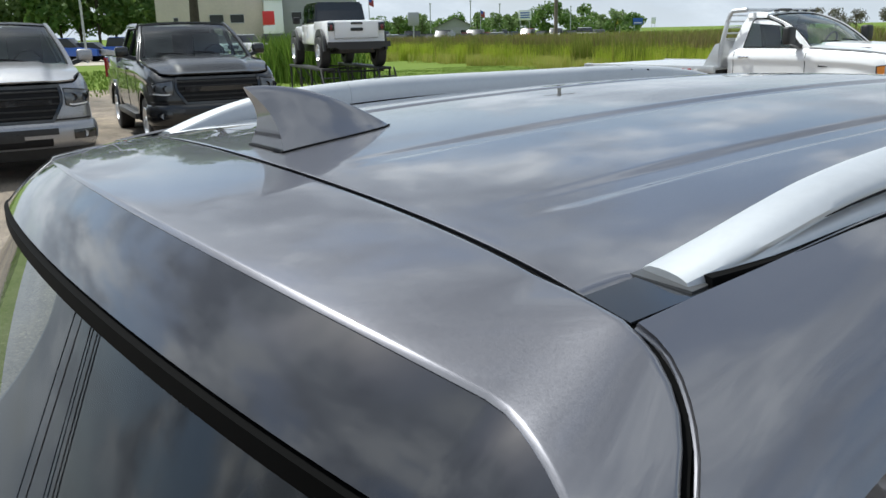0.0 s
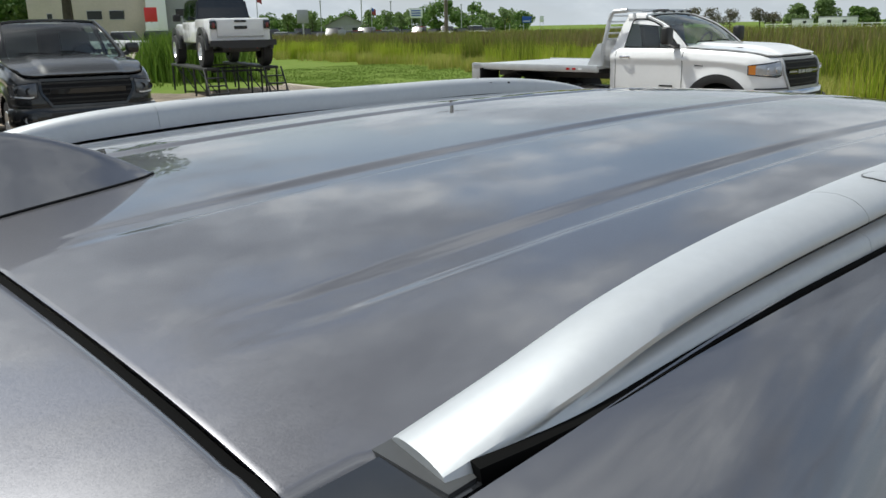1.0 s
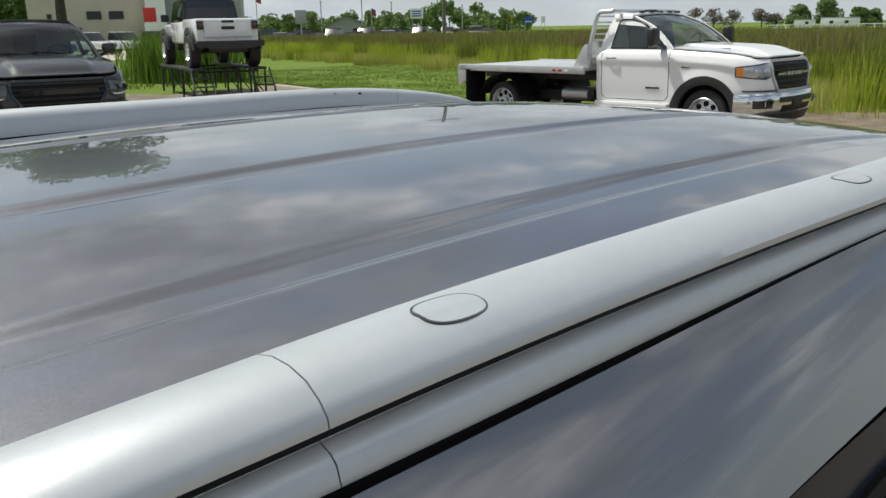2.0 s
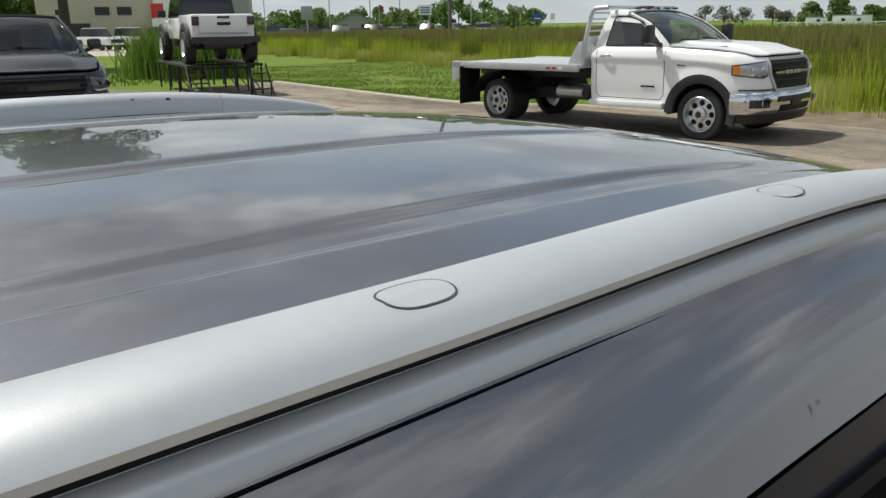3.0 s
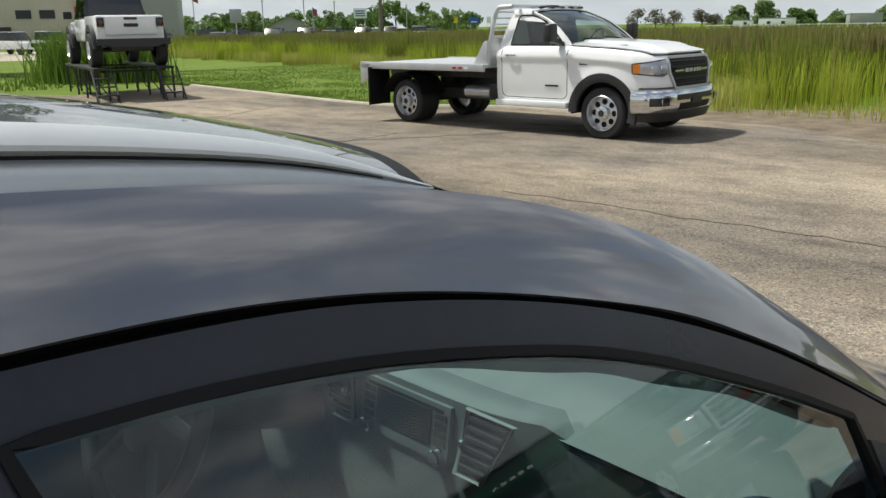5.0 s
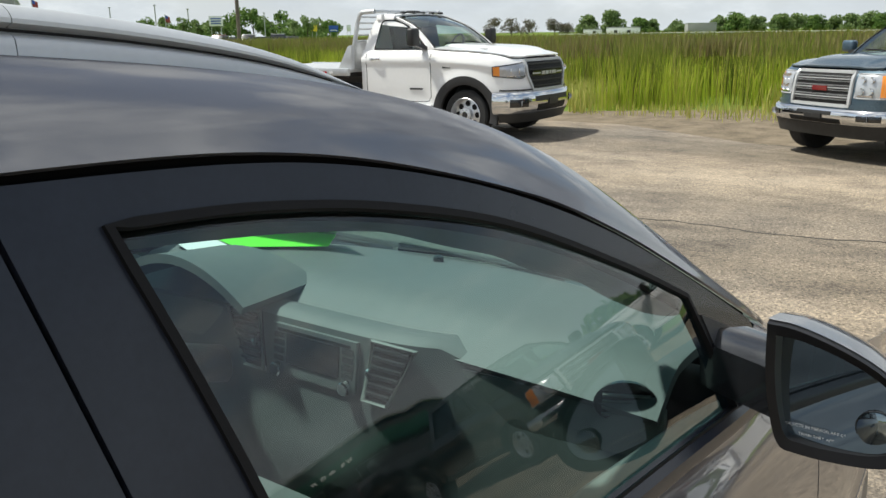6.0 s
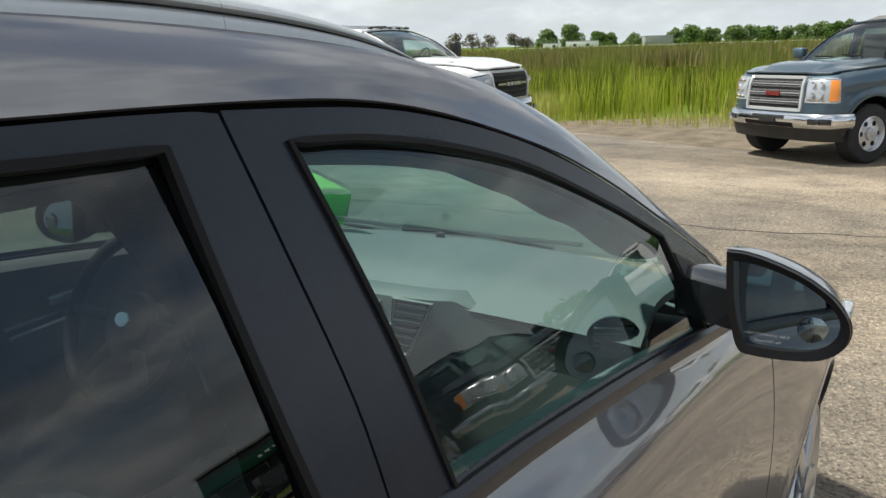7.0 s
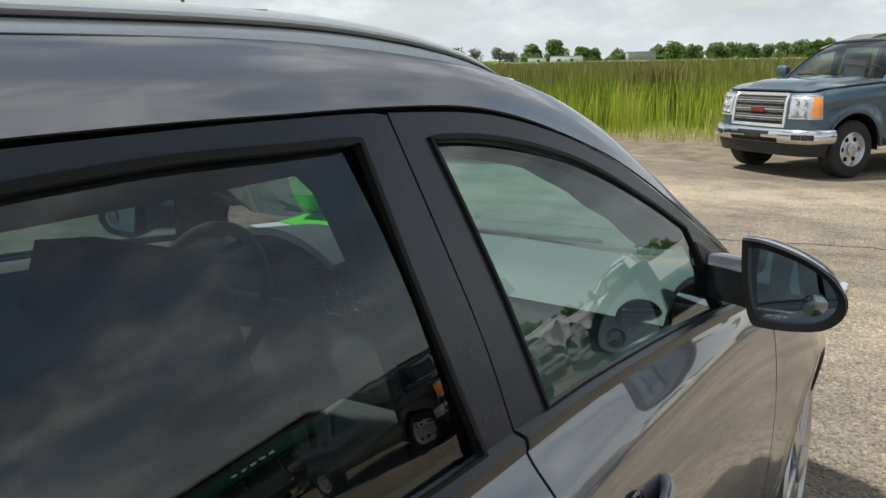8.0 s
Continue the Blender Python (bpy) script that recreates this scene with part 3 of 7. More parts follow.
    def fender_pt(x, v):
        low = arch(x) if abs(x - 1.72) < 0.385 else 0.30
        z = fz(x) * (1 - v) + low * v
        return (x, -body_y(z) * plan_k(x) - 0.006 * max(0, v - 0.8) * 5, z)
    fe = part("front_fender", F(surf(fender_pt, lin(1.152, 2.19, 60), lin(0, 1, 24), 0.004)), PAINT, car)
    part("arch_trim", F(sweep([(1.72 + 0.392 * math.cos(a), -body_y(0.34 + 0.392 * math.sin(a)) * plan_k(1.72 + 0.392 * math.cos(a)) - 0.004, 0.34 + 0.392 * math.sin(a)) for a in lin(0, math.pi, 30)], [(-0.02, -0.012), (0.004, -0.012), (0.005, 0.006), (-0.02, 0.006)], up=(0, -1, 0))), PAINT, fe)
    part("wheel_well", F(surf(lambda a, y: (1.72 + 0.40 * math.cos(a), y, 0.34 + 0.40 * math.sin(a)), lin(-0.4, math.pi + 0.4, 20), (-0.93, -0.6), 0.004)), RUBBER, car)
    part("sill", F(box(-0.55, 1.36, -0.90, -0.80, 0.22, 0.31, 0.02)), PLASTIC, car)

    # ---- wheels
    for wx in (1.72, -0.92):
        w = part("wheel", F(lathe([(0.24, -0.02), (0.30, -0.015), (0.335, -0.03), (0.345, -0.06), (0.345, -0.18), (0.33, -0.215), (0.24, -0.22)], 40, m=Matrix.Translation((wx, -0.735 if wx > 0 else -0.70, 0.345)), cap=False)), TYRE, car)
        rim = bmesh.new()
        wy_ = -0.735 if wx > 0 else -0.70
        lathe([(0.225, -0.20), (0.24, -0.22), (0.235, -0.23), (0.215, -0.215), (0.205, -0.08), (0.05, -0.07)], 40, bm=rim, m=Matrix.Translation((wx, wy_, 0.345)))
        for k in range(5):
            t = box(0.03, 0.215, -0.025, 0.0, -0.034, 0.034, 0.008)
            merge(rim, t, Matrix.Translation((wx, wy_ - 0.205, 0.345)) @ Matrix.Rotation(k * 2 * math.pi / 5 + 0.3, 4, "Y"))
        lathe([(0.045, -0.215), (0.06, -0.235), (0.04, -0.24)], 20, bm=rim, m=Matrix.Translation((wx, wy_, 0.345)))
        part("rim", F(rim), ALLOY, w, "silver alloy rim")

    # ---- roof rail in three lengths with groove
    zb = curve([(-1.304, 1.5585), (-1.15, 1.580), (-0.94, 1.594), (-0.5, 1.601), (0.0, 1.594), (0.2, 1.573), (0.335, 1.549)])
    yb = curve([(-1.304, -0.549), (-1.24, -0.559), (-1.15, -0.564), (-0.5, -0.566), (0.0, -0.567), (0.2, -0.575), (0.335, -0.592)])
    rh = curve([(-1.304, 0.25), (-1.25, 0.45), (-1.2, 0.61), (-1.05, 0.83), (-0.94, 0.85), (-0.7, 0.80), (-0.5, 0.76), (-0.18, 0.70), (-0.05, 0.67), (0.12, 0.57), (0.25, 0.36), (0.335, 0.04)])
    rw = curve([(-1.304, 0.86), (-1.25, 0.94), (-1.18, 0.97), (0.0, 0.97), (0.2, 0.8), (0.335, 0.25)])
    RX = lin(-1.304, -1.292, 10) + lin(-1.288, -0.9413, 38)
    SECT = [(0.0312, -0.005), (0.0300, 0.006), (0.0282, 0.0150), (0.0252, 0.0185), (0.0190, 0.0212), (0.0180, 0.0255), (0.0222, 0.0282), (0.0260, 0.0300), (0.0258, 0.0345), (0.022, 0.0405), (0.015, 0.0465), (0.005, 0.0495), (-0.006, 0.0495), (-0.016, 0.0465), (-0.0225, 0.040), (-0.025, 0.031), (-0.0255, 0.001)]
    FLAT = [SECT[0], SECT[1]] + [(0.0300 - 0.0042 * k, 0.005 + 0.0295 * k) for k in (0.40, 0.52, 0.60, 0.68, 0.76, 0.86)] + SECT[8:]

    def rear_sect(q):
        w = min(max((RX[round(q * 47)] + 1.28) / 0.13, 0.0), 1.0)
        w = w * w * (3 - 2 * w)
        return [(a[0] * (1 - w) + b[0] * w, a[1] * (1 - w) + b[1] * w) for a, b in zip(FLAT, SECT)]
    rail = part("roof_rail", F(sweep([(x, yb(x), zb(x)) for x in lin(-0.9407, 0.0067, 60)], SECT, scale=lambda q: (rw(-0.9403 + 0.9466 * q), rh(-0.9403 + 0.9466 * q)))), RAIL, car, "silver roof rail")
    part("rail_end", F(sweep([(x, yb(x), zb(x)) for x in RX], rear_sect, scale=lambda q: (rw(RX[round(q * 47)]), rh(RX[round(q * 47)])))), RAIL, rail)
    part("rail_end", F(sweep([(x, yb(x), zb(x)) for x in lin(0.0073, 0.335, 40)], SECT, scale=lambda q: (rw(0.0077 + 0.3273 * q), rh(0.0077 + 0.3273 * q)))), RAIL, rail)
    # black strip set into the groove as its painted shade
    part("rail_groove", F(sweep([(x, yb(x), zb(x)) for x in lin(-1.19, 0.29, 60)], [(0.0170, 0.0215), (0.0193, 0.0218), (0.0190, 0.0250), (0.0170, 0.0254)], scale=lambda q: (rw(-1.19 + 1.48 * q), rh(-1.19 + 1.48 * q)))), RUBBER, rail)
    part("rail_gasket", F(sweep([(x, yb(x), zb(x) - 0.004) for x in lin(-1.304, 0.337, 60)], [(0.0300, -0.006), (0.0300, 0.0005), (-0.0275, 0.0005), (-0.0275, -0.006)], scale=lambda q: (rw(-1.304 + 1.64 * q), 1.0))), RUBBER, rail)
    uz = curve([(p[0], p[2]) for p in U_CURVE])
    part("rail_seal", F(sweep([(x, yb(x) - 0.0308 * rw(x) - 0.0010, uz(x) + 0.0004) for x in lin(-1.296, 0.30, 60)], [(-0.004, -0.006), (0.0035, -0.006), (0.003, 0.0028), (-0.004, 0.003)], scale=lambda q: 0.26 + 0.9 * (1 - q) ** 5)), SEALBLACK, rail)
    part("rail_foot", F(prism([(-1.314, 1.546), (-1.296, 1.548), (-1.296, 1.5660), (-1.313, 1.5645)], -0.579, -0.524, 0.002)), GREYPLASTIC, rail, "grey plastic rail foot")
    for cx in (-0.867, -0.470, -0.181):
        o = [(0.0160 * math.copysign(abs(math.cos(a)) ** 0.75, math.cos(a)), 0.0105 * math.copysign(abs(math.sin(a)) ** 0.75, math.sin(a))) for a in lin(0, 2 * math.pi, 37)[:-1]]
        top_z = lambda q: zb(cx) + rh(cx) * float(np.interp(q / rw(cx), [-0.025, -0.0225, -0.016, -0.006, 0.005, 0.015, 0.022, 0.0255], [0.031, 0.040, 0.0465, 0.0495, 0.0495, 0.0465, 0.0405, 0.033]))
        lid = bmesh.new()
        hubv = lid.verts.new((cx, yb(cx) - 0.005, top_z(0.005) + 0.0005))
        prev = [hubv]
        for k in (0.4, 0.75, 1.0):
            row = [lid.verts.new((cx + p[0] * k, yb(cx) - 0.005 - p[1] * k, top_z(0.005 + p[1] * k) + 0.0005)) for p in o]
            for a in range(len(o)):
                b = (a + 1) % len(o)
                lid.faces.new((hubv, row[a], row[b]) if len(prev) == 1 else (prev[a], row[a], row[b], prev[b]))
            prev = row
        part("rail_cap", F(lid), RAIL, rail)
        part("rail_cap_gap", F(sweep([(cx + p[0] * 1.04, yb(cx) - 0.005 - p[1] * 1.06, top_z(0.005 + p[1] * 1.06)) for p in o], [(-0.0004, -0.001), (0.0004, -0.001), (0.0004, 0.0004), (-0.0004, 0.0004)], closed=True)), GREYPLASTIC, rail)
    for hx in (-0.921, -0.809, -0.150, -0.090):
        part("rail_hole", F(lathe([(0.0045, 0.0), (0.0045, 0.004)], 12, m=Matrix.Translation((hx, yb(hx) + 0.0213, zb(hx) + 0.022)))), RUBBER, rail)

# ---- shark-fin aerial
def fin_pt(q, v):
    """q: nose to tail, v: round the section from one foot over the top to the other."""
    x0 = -1.186 - 0.166 * q
    h = 0.070 * min(1.0, 1 - (1 - min(q * 1.03, 1.0)) ** 1.55)
    w = 0.052 * (q ** 0.66) * (1 - 0.10 * q) + 0.001
    a = abs(v)
    up = math.cos(a * math.pi / 2) ** 0.9
    half = w * (0.34 * math.sin(a * math.pi / 2) + 0.66 * a ** 3.2)
    y = math.copysign(half, v) if v else 0.0
    x = x0 - 0.022 * up * q ** 4 + 0.012 * q ** 3 * math.sin(math.pi * up)
    return (x, y, roof_z(x0, y) + 0.0015 + h * up)


fin_bm = surf(fin_pt, lin(0.0, 1, 30), lin(-1, 1, 33))
fin_bm.verts.ensure_lookup_table()
fin_bm.faces.new([fin_bm.verts[29 * 33 + j] for j in range(33)])
fin = part("aerial_fin", fin_bm, PAINT, car, "grey shark-fin aerial")
part("fin_gasket", sweep([(-1.185 - 0.168 * q, s * (0.0525 * q ** 0.66 * (1 - 0.10 * q) + 0.001), roof_z(-1.185 - 0.168 * q, 0) + 0.001) for q, s in [(q, 1) for q in lin(0, 1, 14)] + [(q, -1) for q in lin(1, 0, 14)]], circle(0.0012, 6), closed=True), RUBBER, fin)


# ---- windscreen, cowl, bonnet, nose
U_FRONT = [p for p in spline(U_CTRL[5:], 30)]


def screen_pt(i, v):
    e = U_FRONT[i]
    t = i / 29
    cx, cz = 0.54 + 0.88 * t, 1.526 - 0.500 * t
    return (cx + (e[0] - cx) * v * v, v * (abs(e[1]) + 0.004), cz + (e[2] - 0.003 - cz) * v * v)


ws = part("windscreen", surf(screen_pt, list(range(30)), lin(-1, 1, 41)), GLASS_CLEAR, car, "clear windscreen")
ws.visible_shadow = False
part("screen_top_band", surf(lambda i, v: Vector(screen_pt(i, v)) - Vector((0.004, 0, 0.008)), [0, 1, 2], lin(-0.98, 0.98, 41), 0.001), RUBBER, ws, "black dotted glass border")
part("cowl", surf(lambda u, v: (1.425 - 0.27 * v * v + 0.10 * u, v * 0.80, 1.010 + 0.018 * v * v - 0.065 * u), lin(0, 1, 5), lin(-1, 1, 31), 0.01), PLASTIC, car)


def bonnet_pt(u, v):
    x0 = 1.53 - 0.27 * v * v
    x = x0 + (2.43 - 0.25 * v * v - x0) * u
    z = 0.945 - 0.02 * v * v - 0.018 * v ** 4 - 0.25 * u ** 2.0 + 0.010 * math.exp(-((abs(v) - 0.55) / 0.12) ** 2)
    return (x, v * (0.935 - 0.045 * u), z - 0.02)


part("bonnet", surf(bonnet_pt, lin(0, 1, 24), lin(-1, 1, 41), 0.004), PAINT, car)
part("front_bumper", surf(lambda u, v: (2.43 - 0.28 * v * v + 0.06 * math.sin(u * 3.1), v * 0.905, 0.675 - 0.40 * u), lin(0, 1, 12), lin(-1, 1, 31), 0.006), PAINT, car)
part("floor_pan", box(-1.6, 2.2, -0.80, 0.80, 0.20, 0.30, 0.02), RUBBER, car)
part("bulkhead", box(1.15, 1.35, -0.78, 0.78, 0.30, 0.93, 0.03), RUBBER, car)

TRIMDARK = mat("grey_pillar_trim", (0.085, 0.09, 0.09), 0.6, var=0.06, scale=30, bump=0.1, bscale=500)
PRINTGREY = mat("etched_print", (0.45, 0.46, 0.47), 0.6)
MIRRORHOUSING = mat("satin_black_housing", (0.008, 0.008, 0.009), 0.35, spec=0.3, var=0.1, scale=30)
# ---- mirrors, handles, small outside parts of the crossover
for sgn, F in TWIN:
    mir = bmesh.new()
    prof = [(p[0], p[1]) for p in spline([(-0.924, 1.218), (-0.960, 1.216), (-1.01, 1.202), (-1.055, 1.182), (-1.092, 1.154), (-1.113, 1.118), (-1.106, 1.083), (-1.075, 1.059), (-1.024, 1.050), (-0.973, 1.049), (-0.950, 1.056), (-0.936, 1.098), (-0.927, 1.153), (-0.924, 1.218)], 53)][:-1]
    ctr = Vector((0, -1.010, 1.134))
    shells = [(0.775, 1.0), (0.788, 1.010), (0.83, 0.955), (0.87, 0.84), (0.90, 0.66), (0.912, 0.38)]
    rings_ = []
    for x, k in shells:
        rings_.append([mir.verts.new((x + 0.02 * (p[0] + 1.0), ctr.y + (p[0] - ctr.y) * k, ctr.z + (p[1] - ctr.z) * k)) for p in prof])
    inner_ = [mir.verts.new((0.778, ctr.y + (p[0] - ctr.y) * 0.86, ctr.z + (p[1] - ctr.z) * 0.83)) for p in prof]
    deep_ = [mir.verts.new((0.812, ctr.y + (p[0] - ctr.y) * 0.84, ctr.z + (p[1] - ctr.z) * 0.81)) for p in prof]
    loops_ = [deep_, inner_] + rings_
    for a, b in zip(loops_, loops_[1:]):
        for j in range(len(prof)):
            mir.faces.new((a[j], a[(j + 1) % len(prof)], b[(j + 1) % len(prof)], b[j]))
    mir.faces.new(rings_[-1])
    mo = part("door_mirror", F(mir), MIRRORHOUSING, car, "black-rimmed door mirror with a round blind-spot mirror")
    cap_ = bmesh.new()
    rows_ = [[cap_.verts.new((x + 0.02 * (p[0] + 1.0), ctr.y + (p[0] - ctr.y) * k * 1.012, ctr.z + (p[1] - ctr.z) * k * 1.014)) for p in prof[:33]] for x, k in shells[1:]]
    for a, b in zip(rows_, rows_[1:]):
        for j in range(32):
            cap_.faces.new((a[j], a[j + 1], b[j + 1], b[j]))
    part("mirror_cap", F(cap_), PAINT, mo, "grey painted mirror cap")
    gl_ = bmesh.new()
    gl_.faces.new([gl_.verts.new((0.798 + 0.10 * (p[0] + 1.0) + 0.12 * (p[1] - 1.126), ctr.y + (p[0] - ctr.y) * 0.85, ctr.z + (p[1] - ctr.z) * 0.82)) for p in prof])
    part("mirror_glass", F(gl_), MIRRORGLASS, mo, "mirror glass", smooth=False)
    spot = lathe([(0.0235, 0.0), (0.0225, -0.005), (0.015, -0.0075), (0.004, -0.0085)], 28, m=Matrix.Translation((0.7905, -1.061, 1.102)) @ Matrix.Rotation(radians(-90), 4, "Z"))
    part("blind_spot_mirror", F(spot), MIRRORGLASS, mo)
    part("blind_spot_rim", F(tube([(0.789, -1.061 + 0.0235 * math.cos(a), 1.102 + 0.0235 * math.sin(a)) for a in lin(0, 2 * math.pi, 25)[:-1]], 0.0012, 6, closed=True)), GLOSSBLACK, mo)
    for row, words in enumerate(("OBJECTS IN MIRROR ARE CLOSER", "THAN THEY APPEAR")):
        font = bpy.data.curves.new("print", "FONT")
        font.body, font.size, font.align_x = words, 0.0058, "CENTER"
        tmp = bpy.data.objects.new("print", font)
        me = tmp.to_mesh()
        txt = bmesh.new()
        txt.from_mesh(me)
        tmp.to_mesh_clear()
        bpy.data.objects.remove(tmp)
        for q in txt.verts:
            q.co = Vector((0.7885, -0.999 - q.co.x * sgn, 1.081 - 0.011 * row + q.co.y))
        if sgn > 0:
            part("warning_print", txt, PRINTGREY, mo, "small pale warning print", smooth=False)
        else:
            txt.free()
    part("turn_signal", F(box(0.785, 0.85, -1.1125, -1.09, 1.122, 1.142, 0.008)), LAMPGLASS, mo)
    part("mirror_stalk", F(sweep([(0.90, -0.845, 1.115), (0.87, -0.89, 1.118), (0.85, -0.948, 1.115)], [(-0.045, -0.04), (0.045, -0.04), (0.05, 0.03), (0.02, 0.042), (-0.04, 0.035)])), GLOSSBLACK, mo)
    part("mirror_base", F(panel([on_side(0.875, 1.05, 0.006), on_side(0.835, 1.19, 0.006), on_side(1.02, 1.10, 0.006), on_side(1.065, 1.01, 0.006)], 0.012)), PLASTIC, mo)
    # door handle with recess
    hz = 0.965
    hy = lambda x: -body_y(hz) * plan_k(x)
    hd = part("door_handle", F(sweep([(0.10 + 0.19 * q, hy(0.1) - 0.026 * math.sin(math.pi * q) ** 0.5 - 0.002, hz - 0.012 * q) for q in lin(0.02, 0.98, 14)], [(0.013 * math.cos(a), 0.019 * math.sin(a)) for a in lin(0, 2 * math.pi, 15)[:-1]])), PAINT, car, "body-coloured pull handle")
    part("handle_recess", F(lathe([(0.001, 0.012), (0.030, 0.006), (0.040, -0.001), (0.044, 0.002)], 24, m=Matrix.Translation((0.155, hy(0.155) - 0.0015, hz - 0.004)) @ Matrix.Diagonal((1.25, 1, 0.9, 1)))), GLOSSBLACK, hd)
    # wheel-side trim along the sill
    part("sill_trim", F(surf(lambda x, v: (x, -body_y(0.30) * plan_k(x) - 0.008, 0.33 - 0.09 * v), lin(-0.5, 1.33, 20), (0, 1), 0.006)), PLASTIC, car)
    # wiper arms on the screen
for wy, ln in ((0.32, 0.62), (-0.28, 0.55)):
    a_, b_ = Vector((1.40, wy, 1.038)), Vector((1.33, wy + ln * 0.8, 1.068))
    wp = part("wiper", tube([a_, a_.lerp(b_, 0.5) + Vector((0, 0, 0.015)), b_], 0.006, 6), RUBBER, car)
    part("wiper_blade", tube([Vector((1.375 - 0.10 * (wy + k * 0.5) ** 2, wy + k * 0.5, 1.062 + 0.05 * (wy + k * 0.5) ** 2)) for k in lin(-0.2, 1.0, 9)], 0.007, 6), RUBBER, wp)

# ---- cabin
dash = part("dashboard", surf(lambda u, v: (1.36 - 0.46 * u - 0.10 * v * v * (1 - u), v * 0.70, 1.035 + 0.035 * math.sin(u * 2.4) - 0.02 * v * v - 0.05 * max(0, u - 0.8) * 5), lin(0, 1, 14), lin(-1, 1, 41), 0.02), DASHMAT, car, "grey vinyl dashboard")
part("dash_face", surf(lambda u, v: (0.905 - 0.03 * math.sin(u * 3.1) + 0.10 * u + 0.03 * v * v, v * 0.70, 1.005 - 0.34 * u), lin(0, 1, 14), lin(-1, 1, 41), 0.02), DASHLIGHT, dash, "light grey lower dash")
part("door_trim", surf(lambda x, z: (x, body_y(z) * plan_k(x) - 0.055, z), lin(-0.45, 1.30, 24), lin(0.30, 1.0, 10), 0.012), DASHMAT, car, "grey inner door panel")
def stack_shape():
    bm = bmesh.new()
    face = [(0.90, 1.052), (0.867, 1.049), (0.853, 1.038), (0.843, 0.96), (0.832, 0.88), (0.820, 0.79), (0.810, 0.72), (0.855, 0.58)]
    half = [0.290, 0.288, 0.285, 0.275, 0.25, 0.21, 0.17, 0.15]
    rows = [[bm.verts.new((x + 0.03 * abs(q) ** 4, q * w, z)) for q in lin(-1, 1, 21)] for (x, z), w in zip(face, half)]
    # cheeks sweep out into the dash on both sides
    wings = ((0.05, 0.012), (0.16, 0.030), (0.37, 0.040))
    full = []
    for k, r in enumerate(rows):
        e0, e1 = r[0].co, r[-1].co
        left = [bm.verts.new((min(e0.x + dx, 0.94), e0.y - dy, e0.z - 0.012 - 0.05 * dy / 0.37)) for dy, dx in reversed(wings)]
        right = [bm.verts.new((min(e1.x + dx, 0.94), e1.y + dy, e1.z - 0.012 - 0.05 * dy / 0.37)) for dy, dx in wings]
        full.append(left + r + right)
    for a, b in zip(full, full[1:]):
        for j in range(26):
            bm.faces.new((a[j], a[j + 1], b[j + 1], b[j]))
    return thicken(bm, 0.02, (1, 0, -0.3))


stack = part("centre_stack", stack_shape(), DASHMAT, dash, "grey centre stack")
def on_stack(y, q, out=0.0):
    """q: down the face of the stack."""
    return Vector((0.855 - 0.045 * q - out, y, 1.045 - 0.325 * q))
def stack_plate(name, y0, y1, q0, q1, out, material, label=""):
    bm = bmesh.new()
    bm.faces.new([bm.verts.new(on_stack(*p, out)) for p in ((y0, q0), (y1, q0), (y1, q1), (y0, q1))])
    thicken(bm, 0.012, (1, 0, 0))
    return part(name, bm, material, stack, label)
stack_plate("radio", -0.115, 0.115, 0.06, 0.38, 0.008, DASHMAT, "radio with a dark screen")
stack_plate("radio_screen", -0.072, 0.072, 0.11, 0.30, 0.011, GLOSSBLACK)
stack_plate("disc_slot", -0.10, 0.10, 0.085, 0.105, 0.009, RUBBER)
for ky in (-0.094, 0.094):
    part("radio_knob", lathe([(0.015, 0), (0.015, -0.014), (0.012, -0.017)], 18, m=Matrix.Translation(on_stack(ky, 0.345, 0.006)) @ Matrix.Rotation(radians(-90), 4, "Z")), CHROME, stack)
    for k in range(4):
        stack_plate("radio_button", ky - 0.014, ky + 0.014, 0.11 + 0.05 * k, 0.145 + 0.05 * k, 0.010, PLASTIC)
for sy in (-1, 1):
    # tall vents lean outwards at the top
    edge_y = lambda q, side: sy * (0.140 + (0.062 + 0.034 * (1 - q / 0.38)) * side + 0.02 * (1 - q / 0.38))
    vb_ = bmesh.new()
    vb_.faces.new([vb_.verts.new(on_stack(edge_y(q, k), q, 0.007)) for q, k in ((0.03, 0), (0.03, 1), (0.38, 0.9), (0.38, 0.0))])
    thicken(vb_, 0.012, (1, 0, 0))
    vb = part("air_vent", vb_, GLOSSBLACK, stack, "tall dark air vent")
    for k in range(6):
        q = 0.06 + 0.055 * k
        part("vent_slat", sweep([on_stack(edge_y(q, e), q, 0.009) for e in (0.06, 0.5, 0.94)], [(-0.004, -0.003), (0.004, -0.003), (0.004, 0.003), (-0.004, 0.003)]), PLASTIC, vb)
    part("vent_surround", tube([on_stack(edge_y(q, k), q, 0.009) for q, k in ((0.02, -0.04), (0.02, 1.04), (0.39, 0.94), (0.39, -0.04))], 0.005, 6, closed=True), DASHLIGHT, vb)
    part("vent_wheel", lathe([(0.010, 0.0), (0.010, 0.006)], 12, m=Matrix.Translation(on_stack(edge_y(0.21, 0.10), 0.21, 0.014))), CHROME, vb)
side_vent = part("side_vent", lathe([(0.001, 0.0), (0.044, 0.0), (0.048, 0.008), (0.052, 0.0)], 26, m=Matrix.Translation((0.905, -0.640, 1.012)) @ Matrix.Rotation(radians(-65), 4, "Z") @ Matrix.Rotation(radians(25), 4, "X")), GLOSSBLACK, dash, "round dark air vent")
